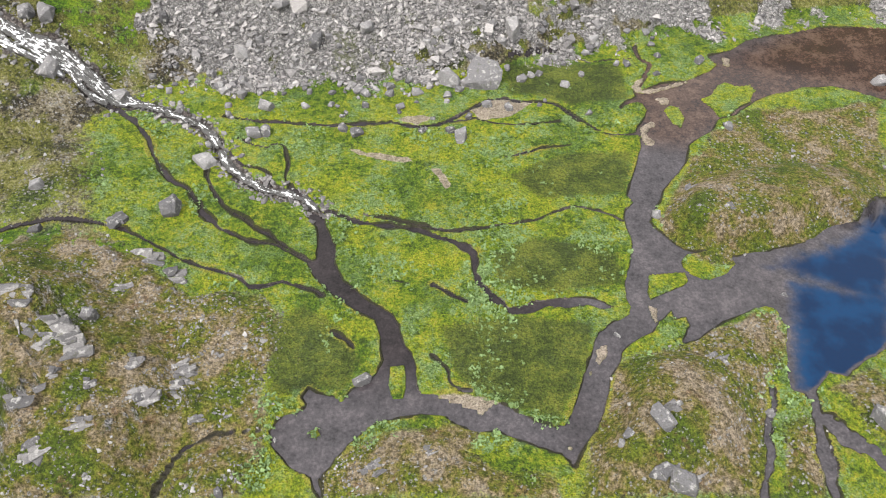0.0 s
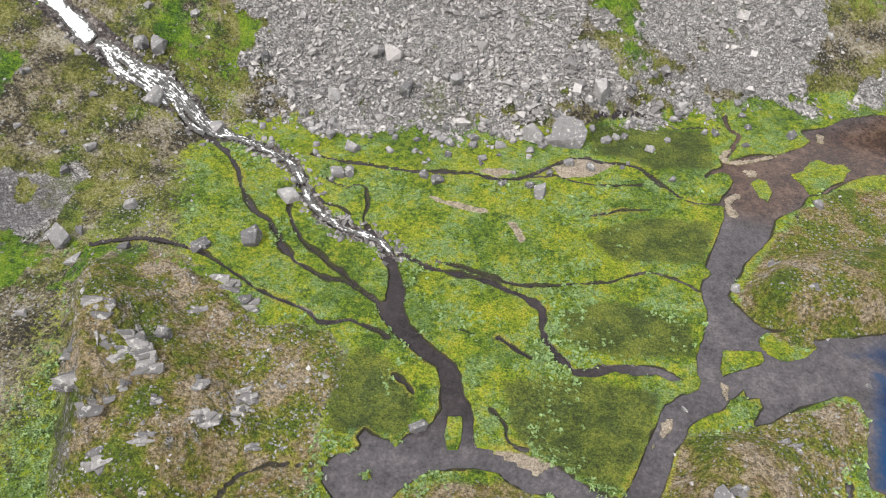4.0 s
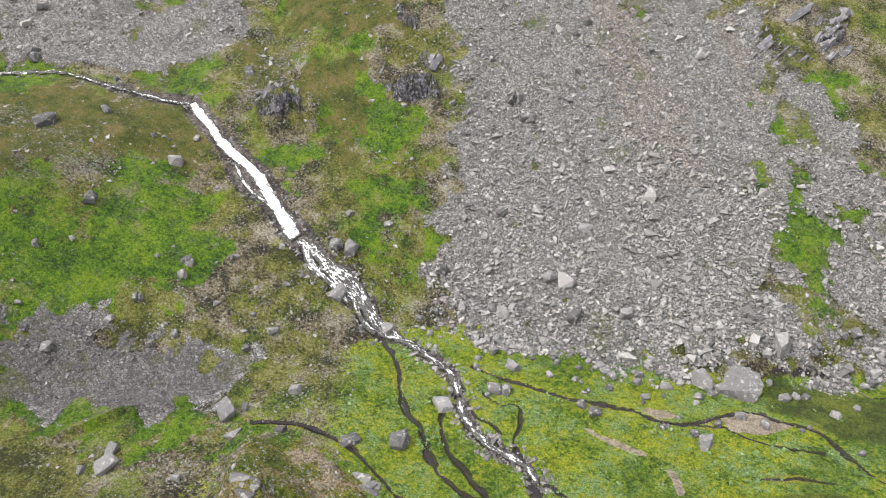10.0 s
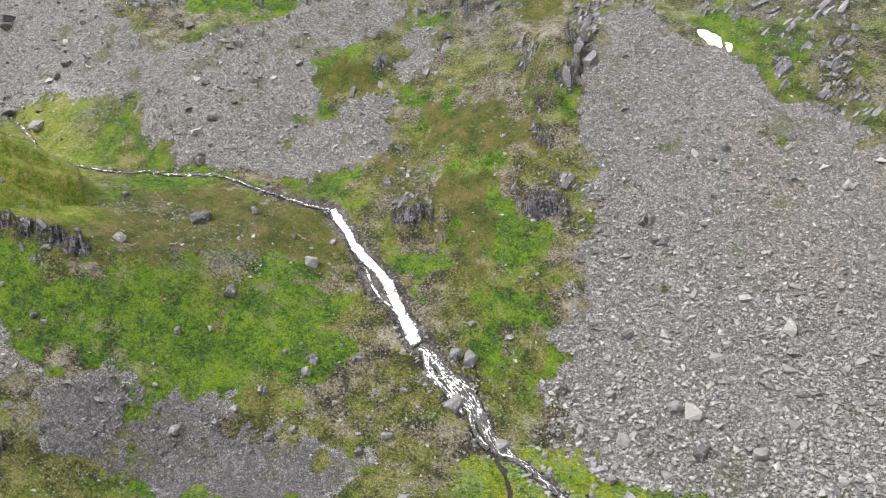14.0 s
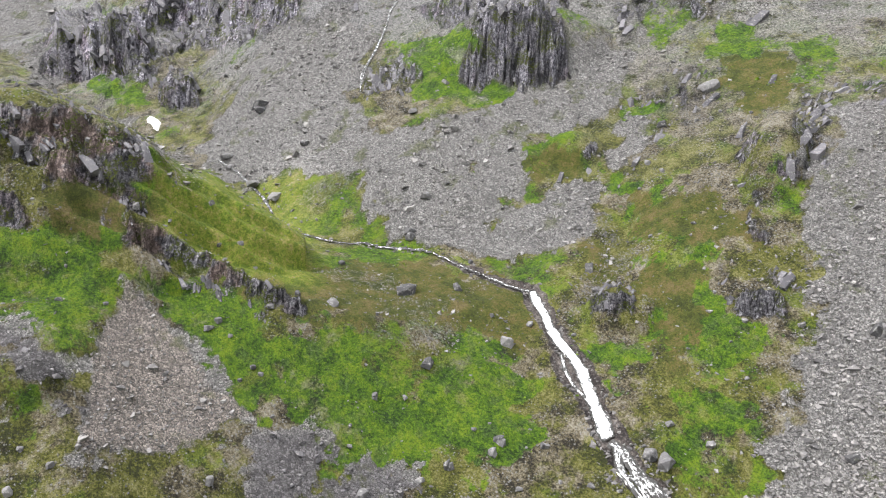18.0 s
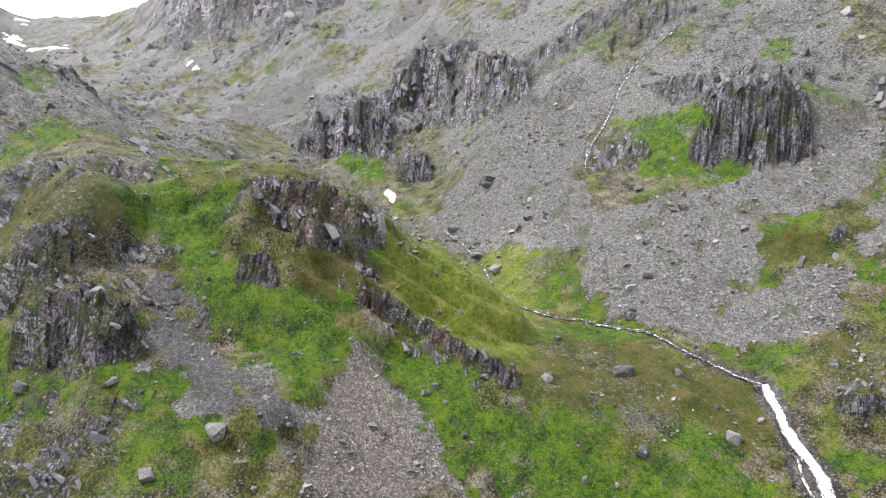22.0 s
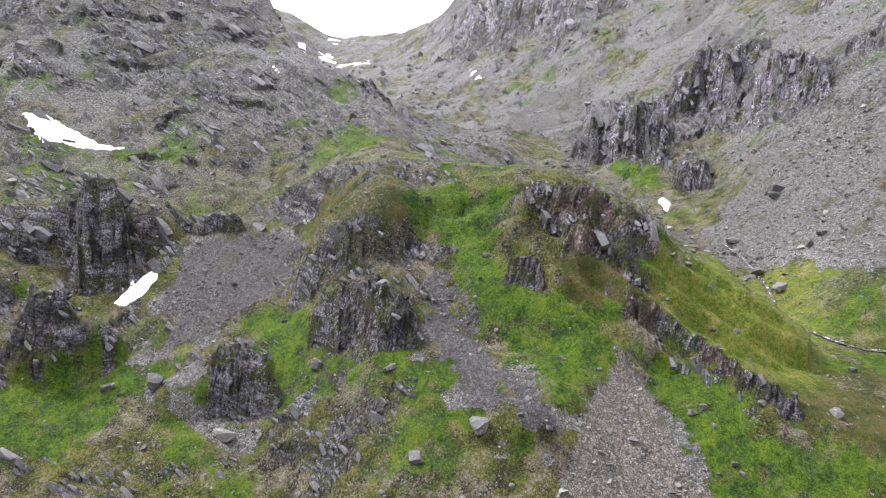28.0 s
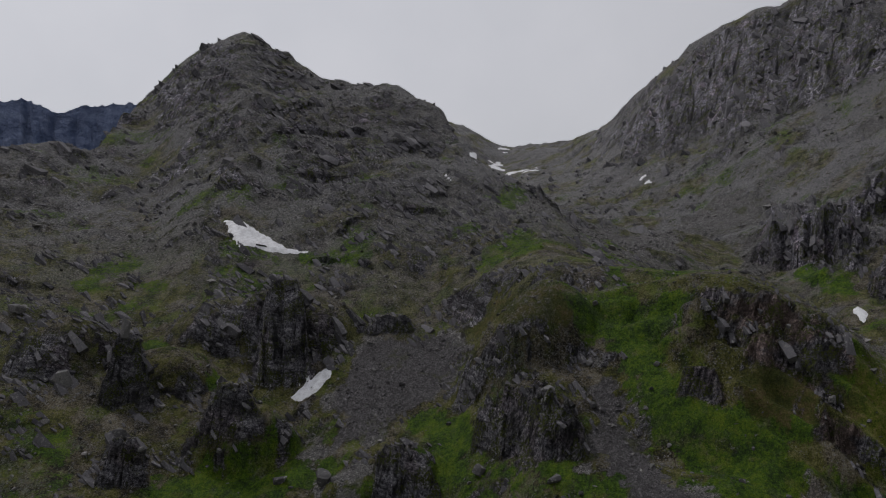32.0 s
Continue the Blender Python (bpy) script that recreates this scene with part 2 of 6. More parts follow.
# ---------------------------------------------------------------- plan of streams and ground covers
# streams: widths at both ends, then the course over the plan
STREAMS = {
    "iron_arm": (1, 2.2, [(42.8, 152), (43.2, 147.8), (45.4, 144.7), (43.5, 140.5), (40.8, 135.6), (43.2, 131.1), (46.3, 127.7)]),
    "iron_left": (1.6, 0.8, [(42.2, 132.8), (39.1, 132), (36.6, 128.8)]),
    "fork_mid": (1.1, 2, [(-21.9, 95.8), (-17.1, 94.3), (-8.7, 92.9), (-2.5, 91.4), (2.6, 89.3), (5.1, 85.9), (6.1, 80.9), (10.3, 75.7), (12.6, 75), (17.9, 76.8), (24.5, 76.9), (30.9, 75.9)]),
    "fork_mid_b": (0.5, 0.5, [(-14.1, 95.9), (-9.9, 95.1), (-5.7, 93.2), (1.5, 92.2), (7.6, 93.1), (14.9, 95.3), (20.8, 98.1), (24.8, 100.1), (28.7, 98.5), (32.5, 96.5)]),
    "north_arm": (0.8, 1.2, [(-45.8, 121.7), (-39.5, 120.7), (-29.1, 120.4), (-19.9, 120.8), (-13, 121.8), (-8.3, 120.7), (-1.9, 121.8), (4.5, 126.9), (10.5, 130.7), (15.3, 130.4)]),
    "north_arm_b": (0.55, 0.6, [(15.3, 130.4), (21.4, 130.4), (24.8, 128.2), (26.9, 125.4), (31.3, 121.6), (35.8, 120.8), (39.9, 121.3)]),
    "north_arm_c": (0.45, 0.4, [(-0.2, 122.8), (6.8, 123.9), (12.7, 122.9), (23.3, 124.2)]),
    "west_a": (1.2, 0.8, [(-69.8, 122.6), (-64.6, 119.7), (-59.6, 114.2), (-56.2, 107.7), (-52.2, 102.8), (-48.2, 99.8), (-44.5, 94.9), (-41.6, 91.6), (-36, 88.5), (-29.2, 86.9), (-23.3, 83.9)]),
    "west_b": (0.55, 0.6, [(-45.4, 105.9), (-44.2, 101.6), (-41.9, 97.5), (-36.3, 92.5), (-30.5, 88.8), (-25, 85.4), (-21.8, 83.4)]),
    "west_c": (0.5, 0.9, [(-77.1, 87.3), (-71.9, 89), (-65.4, 90.1), (-59.3, 89.4), (-54.9, 87.9), (-48.2, 84.6), (-42.8, 82.2), (-35.6, 79.9), (-31.4, 78), (-25.9, 79), (-19.9, 77)]),
    "west_d": (0.45, 0.45, [(-41.9, 115.4), (-36.9, 112.8), (-32.5, 113.1), (-30.4, 108.6), (-30.1, 103.9), (-26.7, 99.9)]),
    "west_e": (0.3, 0.3, [(-42.9, 112), (-39.3, 108), (-34.7, 106.6), (-32.9, 102.2)]),
    "outflow": (1.2, 1, [(-17.2, 46.6), (-16.5, 44.8), (-15.8, 42.2)]),
    "iron_north": (0.35, 0.35, [(13.1, 143.5), (19.6, 145.9), (26.3, 147.4), (31.3, 145.7), (35.2, 146.1), (41.8, 147.4)]),
    "iron_north_b": (0.35, 0.35, [(64.1, 161.2), (67.6, 158.1), (72.4, 156)]),
    "ditch_a": (0.5, 0.3, [(11.8, 112.4), (18.1, 115.1), (25, 116.7)]),
    "ditch_b": (0.9, 0.5, [(-17.6, 69.4), (-16.1, 68.4), (-14.1, 66.3)]),
    "ditch_c": (0.8, 0.5, [(-1.1, 79.3), (1.8, 77.6), (4.6, 76.4)]),
    "ditch_d": (0.7, 0.5, [(-1.1, 65.7), (0.7, 63.7), (1.7, 60.7), (4.7, 59.8)]),
    "ditch_e": (0.5, 0.4, [(-7.9, 80.2), (-5.7, 79.6)]),
    "knoll_cut": (0.6, 0.4, [(-37.7, 40.7), (-36.7, 45), (-33.8, 49), (-28.7, 50.9), (-25.6, 51.9)]),
    "lake_gut_a": (2.6, 2, [(57.1, 62), (56.8, 55.7), (56.2, 49.9), (56.1, 44.8)]),
    "lake_gut_b": (4.2, 3, [(57.5, 56.7), (60.1, 54), (63, 51.9), (64.7, 48.9)]),
    "lake_gut_c": (1.1, 1.4, [(51.5, 61.7), (49.3, 55), (47.5, 49.5), (46, 44.5)]),
}
# whitewater: widths at both ends, then the course over the plan
WHITEWATER = {
    "cascade": (2.6, 1.8, [(-90.5, 131.5), (-85.2, 130.2), (-78.8, 128.4), (-72.7, 125.4), (-68.4, 123.6), (-62.5, 124.1), (-56.1, 121.6), (-50.2, 118.9), (-47.3, 115.9), (-44.5, 111.8)]),
    "cascade_b": (2, 1.4, [(-88.4, 126.6), (-83.9, 129.3), (-77.5, 126.5), (-72.8, 123), (-68.8, 122.5)]),
    "cascade_c": (2, 1.6, [(-44.5, 111.8), (-42.9, 108.6), (-38.7, 104.4), (-35, 101.9), (-30.5, 100.4), (-26.1, 99.3), (-23, 95.5)]),
    "cascade_d": (2.2, 1.2, [(-84.1, 130.4), (-79.1, 130.1), (-74.7, 127.8), (-70.3, 125.5), (-66.1, 124.9), (-58.9, 123.5)]),
    "fall": (2.3, 3.6, [(-143.5, 156.7), (-134.6, 151.8), (-125.3, 147.1), (-115.8, 144.1), (-109.1, 140.5), (-102, 136.2), (-95.7, 132.5)]),
    "fall_side": (1, 0.9, [(-120.7, 143.7), (-115.3, 140), (-109.7, 137.9), (-106.1, 138)]),
    "fall_top": (0.9, 1.6, [(-182, 151.6), (-171.1, 151.5), (-161.9, 152.5), (-153.4, 153.7), (-147.2, 155.8), (-143.2, 156.4)]),
    "fall_foot": (2.4, 2.2, [(-95.7, 132.5), (-90, 131.4), (-84.9, 128.7), (-79.8, 126.9), (-75.7, 126.4)]),
    "fall_foot_b": (1.8, 1.8, [(-93.6, 131.9), (-88.1, 127.7), (-82.2, 126), (-76.6, 124.6)]),
    "upper_stream": (1.1, 1.2, [(-266.8, 135.1), (-247.3, 130.8), (-227, 128.8), (-213.9, 134.6), (-200, 142.7), (-182, 151.6)]),
    "upper_rill": (0.9, 1.1, [(-311.4, 138.2), (-288.7, 137.6), (-266.8, 135.1)]),
    "far_fall": (1, 0.8, [(-318.6, 258), (-313.6, 241.2), (-308.8, 230.5), (-301.4, 221.6), (-292.6, 210.2), (-284.6, 196.5), (-272.5, 186.6)]),
    "far_fall_b": (1, 0.8, [(-321.9, 291.3), (-320.8, 273.1), (-319.4, 253.5), (-312.1, 235.2), (-300.9, 220.9), (-290.9, 206.5), (-278.6, 191)]),
}
SCREE = [
    [(-89.4, 227.3), (-83.9, 255.5), (-73.8, 260), (-54.1, 250.7), (-35.1, 225.7), (-26.1, 203), (-63, 190.7), (-79.3, 197.1)],
    [(-18.2, 231.1), (-8.6, 234.2), (3.9, 213.9), (8.9, 178.1), (1.3, 192.2), (-6.9, 209.9)],
    [(-17.2, 226.1), (-7.3, 222.8), (3.8, 209.8), (16.4, 200), (27.5, 183.6), (41.3, 164.2), (41.8, 159.9), (25.4, 168), (13.5, 190.7), (-0.6, 210.4)],
    [(10.3, 154.1), (13.1, 144.9), (26.3, 148.2), (40, 154.9), (54.2, 160.7), (68.6, 163.7), (85.4, 164.4), (107.7, 170.4), (107.9, 173.2)],
    [(-72.8, 188.5), (-69.3, 165.9), (-67.6, 154.4), (-63.8, 141.8), (-53.1, 133.3), (-43.2, 128.7), (-31.2, 132.1), (-16.6, 134.7), (-0.4, 137.7), (8, 142.5), (16.9, 148.6), (12.8, 158.1), (7.4, 168.6), (3.4, 185.4), (-4.5, 207.4), (-14.9, 222.8), (-44.6, 213.7), (-64.9, 200.4)],
    [(17.3, 192.6), (25.3, 182.8), (34.1, 166.1), (35.9, 155.8), (50.2, 158.8), (65.2, 163.3), (62.6, 205.3)],
    [(-141.8, 67.4), (-138.5, 77.6), (-126.2, 87.3), (-117.7, 91.6), (-101.5, 98.1), (-90.4, 100.3), (-88.3, 94.9), (-93, 83.7), (-100.7, 75.4), (-117, 71.3), (-127.1, 65.7), (-131, 58.9)],
    [(-213.7, 77.6), (-343.3, 150.4), (-369.5, 185.6), (-368.5, 204.9), (-309.6, 221.4), (-277.4, 187.9), (-250.3, 173.5), (-231.9, 189.7), (-217.6, 222.2), (-204, 270.9), (-201.3, 287.3), (-188.1, 277.3), (-182.9, 233.3), (-189.7, 202.4), (-173.6, 190.9), (-162.1, 213.9), (-173.6, 242.5), (-159.3, 231.8), (-151.4, 194.3), (-142.3, 177.3), (-166.1, 161.5), (-194.8, 148), (-227.9, 154.2), (-256.1, 148.5), (-271.6, 138), (-299.3, 131.1)],
    [(-357.4, -27.2), (-540.4, 22.3), (-694.4, 127), (-605.8, 161.2), (-535.4, 86.2), (-389, 36.4), (-401.4, 22.5), (-390.8, -1.2)],
    [(-108.7, 256.4), (-89.6, 264.9), (-75.8, 261.6), (-58, 252.5), (-44.9, 215.8), (-61.8, 217.1), (-83.1, 249.4), (-74.7, 222), (-88.3, 222.3)],
    [(-183, 55.9), (-179.1, 58.5), (-172.5, 61.6), (-165.2, 62.7), (-158, 62.2), (-151.1, 66.4), (-145.8, 68.8), (-145.9, 32.5), (-154.6, 35.8), (-165.5, 41), (-171.2, 46.6), (-178.1, 52.2)],
    [(-221.1, 8.6), (-217.9, 16.6), (-204.8, 20.1), (-197.3, 22.2), (-181.4, 26), (-168.1, 32.1), (-159.6, 35.6), (-155.5, 38.6), (-152.4, 34), (-158.1, 27.6), (-170.9, 23.1), (-180.9, 17.5), (-183.6, 12.1), (-191.3, 7), (-203.2, 5.4)],
    [(-264.3, -71.4), (-275.3, -44.7), (-241, -30), (-241.1, -39.2), (-230.7, -48.2), (-221.2, -56.6), (-218.8, -68), (-232.8, -74), (-253.9, -78.6)],
    [(-223, -74.5), (-204.9, -58.9), (-197.5, -44.6), (-187, -33.5), (-186.8, -42.2), (-194.2, -57.5), (-213.5, -73.1)],
    [(-201.6, 7.1), (-204.4, 16.4), (-189.8, 21), (-175.4, 27.4), (-160.4, 30), (-161.1, 21.7), (-176.9, 14.4), (-187.6, 6.7)],
    [(-16.4, 233.8), (-2.1, 214.2), (8.7, 206.5), (18.8, 187.5), (23.8, 185.4), (21.7, 204.6), (10.3, 213.8), (-4.3, 225.6)],
    [(-59.9, 235.4), (-39.5, 242.8), (-19.9, 236.3), (-9.9, 232.6), (-1.8, 212.5), (5.3, 170.5), (10.8, 151.4), (-50.1, 138.5), (-66.6, 159.1), (-76.8, 189.2), (-63.1, 210.1)],
    [(-103, 229.5), (-87.9, 257.6), (-68, 255.2), (-49.5, 251.6), (-35.4, 235.8), (-27.5, 201.4), (-58, 190.2), (-83.2, 202)],
]
PINK = [
    [(-54.9, 230.8), (-38.8, 233.9), (-26.6, 205.8), (-13.4, 199.7), (-6.3, 178.9), (-21.1, 174.3), (-38.1, 193.2)],
    [(-19.9, 236.3), (-10.3, 234.2), (-2.1, 214.2), (4.6, 207.4), (-0.6, 205.4), (-14.8, 219.5)],
]
# a fan of fine stones below the shoulder, and a field of dark slaty stones at the foot of the slope
FAN = [
    [(-183, 55.9), (-179.1, 58.5), (-172.5, 61.6), (-165.2, 62.7), (-158, 62.2), (-151.1, 66.4), (-145.8, 68.8), (-145.9, 32.5), (-154.6, 35.8), (-165.5, 41), (-171.2, 46.6), (-178.1, 52.2)],
]
SLATE = [
    [(-141.8, 67.4), (-138.5, 77.6), (-126.2, 87.3), (-117.7, 91.6), (-101.5, 98.1), (-90.4, 100.3), (-88.3, 94.9), (-93, 83.7), (-100.7, 75.4), (-117, 71.3), (-127.1, 65.7), (-131, 58.9)],
    [(-221.1, 8.6), (-217.9, 16.6), (-204.8, 20.1), (-197.3, 22.2), (-180.7, 25.9), (-168.1, 32.1), (-159.3, 35.5), (-155.5, 38.6), (-152.4, 34), (-158.1, 27.6), (-170.9, 23.1), (-180.9, 17.5), (-183.6, 12.1), (-191.3, 7), (-204.1, 5.4)],
    [(-264.5, -71.5), (-273.7, -44.5), (-252.8, -31.4), (-240.4, -39.1), (-230.1, -48.1), (-221.2, -56.6), (-218.8, -68), (-232.8, -74), (-253.9, -78.6)],
    [(-201.4, 7.1), (-203.4, 16.3), (-189.6, 21), (-175.4, 27.4), (-160.4, 30), (-161.1, 21.7), (-176.9, 14.4), (-187.6, 6.7)],
]
GRASS = [
    [(44.3, 198.1), (49.2, 199.8), (50.9, 181.8), (47.4, 175.6)],
    [(-288.4, 216.9), (-259.9, 229.1), (-228.8, 223.1), (-216.8, 223.7), (-245.9, 196.9)],
    [(-117.4, 71.9), (-107.2, 78.2), (-88.7, 84.7), (-75.9, 88.4), (-53, 95.5), (-48.4, 86.3), (-59.3, 89.3), (-74.7, 83.1), (-91.8, 73.1), (-111.8, 66.8)],
    [(-242.8, -2.1), (-243.7, 17.3), (-232.7, 33.9), (-220, 30.3), (-207.4, 33.2), (-213.9, 21.1), (-226.8, 17.4), (-232.8, 4.3)],
    [(-197.6, 44.1), (-198.5, 57.2), (-183.1, 55.9), (-176.7, 51.1), (-170.8, 39.5), (-189.4, 40.7)],
    [(-188.1, 60.5), (-179.9, 70.3), (-165.8, 79.7), (-153.1, 95.2), (-139.1, 107.9), (-136.2, 105.9), (-145, 70.4), (-156.6, 63.1), (-172.5, 61.6), (-182.7, 57.3)],
    [(-230.1, -44.6), (-223.1, -29.5), (-202.7, -23.7), (-188.4, 1), (-186.7, -10.4), (-194.3, -31.7), (-201.6, -37.6)],
    [(-249.8, -148.2), (-241.4, -122.1), (-244.6, -104.6), (-238.5, -120.7)],
    [(-192.4, -110.6), (-207.3, -89), (-206.4, -69.1), (-182.2, -78.7), (-171.9, -116), (-181.3, -122)],
    [(-205.3, 69.2), (-206.7, 83.3), (-199.8, 105.2), (-190.2, 100.4), (-195.5, 71.9)],
    [(-191.3, 7), (-182.8, 17.7), (-162.9, 23.2), (-157.1, 29.9), (-157, 22.3), (-167.2, 13.4), (-178.1, 6.3)],
    [(-213.9, 21.1), (-203.4, 32.5), (-197.2, 42.4), (-189.4, 40.7), (-170.5, 38), (-179.8, 31.5), (-198.5, 25.5)],
    [(-36.4, 231.5), (-21.5, 229.1), (-16.5, 220.5), (-17, 209.4), (-26.1, 209.9), (-33.1, 218.6)],
    [(-1.5, 210.7), (4.6, 207.4), (11.3, 197.3), (18, 184.4), (24.5, 178.7), (26.7, 159.6), (18.1, 164.8), (7.6, 171.1), (2.1, 189.1)],
    [(-77.3, 228.6), (-66.4, 233.7), (-60, 211), (-66.7, 210.7)],
    [(11.1, 217.3), (20.3, 218.5), (21.7, 204.6), (15, 208.5)],
    [(-101.1, 178.3), (-84.4, 179.8), (-71.7, 153.3), (-78.2, 147.6), (-88.2, 160.6)],
    [(-139.6, 207.8), (-113.7, 201.6), (-104.9, 181.9), (-110.5, 175.6), (-124.8, 186.9)],
    [(-120.3, 145.6), (-107.2, 146.9), (-107.5, 158.4), (-96.8, 143.6), (-100.4, 138.7), (-111.2, 142.5)],
    [(-153.1, 94), (-138.8, 110.2), (-132.1, 131.2), (-120.7, 127.1), (-107.4, 122.8), (-103.4, 110.9), (-115.4, 101.2), (-125.9, 88.1), (-135.4, 76.3)],
    [(-279.8, 214), (-251.2, 222.8), (-234.4, 220.7), (-219.8, 219.6), (-226.8, 204.5), (-242.5, 196.9)],
    [(-191.8, 206.8), (-191.2, 221.3), (-178, 212.4), (-175.5, 203.9), (-183.5, 196.8)],
    [(-178.5, 238.4), (-168.1, 248.1), (-158.1, 237.7), (-166.6, 229.9)],
    [(-174.1, 296.5), (-159.1, 300.3), (-149.8, 280.6), (-161.5, 280.8)],
    [(-167.6, 212.4), (-151.1, 213), (-122.7, 193.7), (-127.6, 190.1), (-154.4, 202.7)],
    [(-119.8, 179.6), (-105.6, 184.6), (-85.1, 174.9), (-71.4, 154), (-80.5, 142.6), (-94.3, 160.6)],
    [(-169.6, 65.4), (-153.8, 82.7), (-143.4, 109.1), (-134.7, 128.5), (-119.2, 129.5), (-104.9, 118.3), (-115.7, 104), (-130.9, 80.5), (-143.4, 70.8), (-155, 64.1)],
    [(-482.6, 138.7), (-414, 140.8), (-401.1, 138.8), (-421.8, 125.2)],
    [(-114.1, 151), (-106, 158.8), (-98.2, 146.1), (-105.6, 142.8)],
]
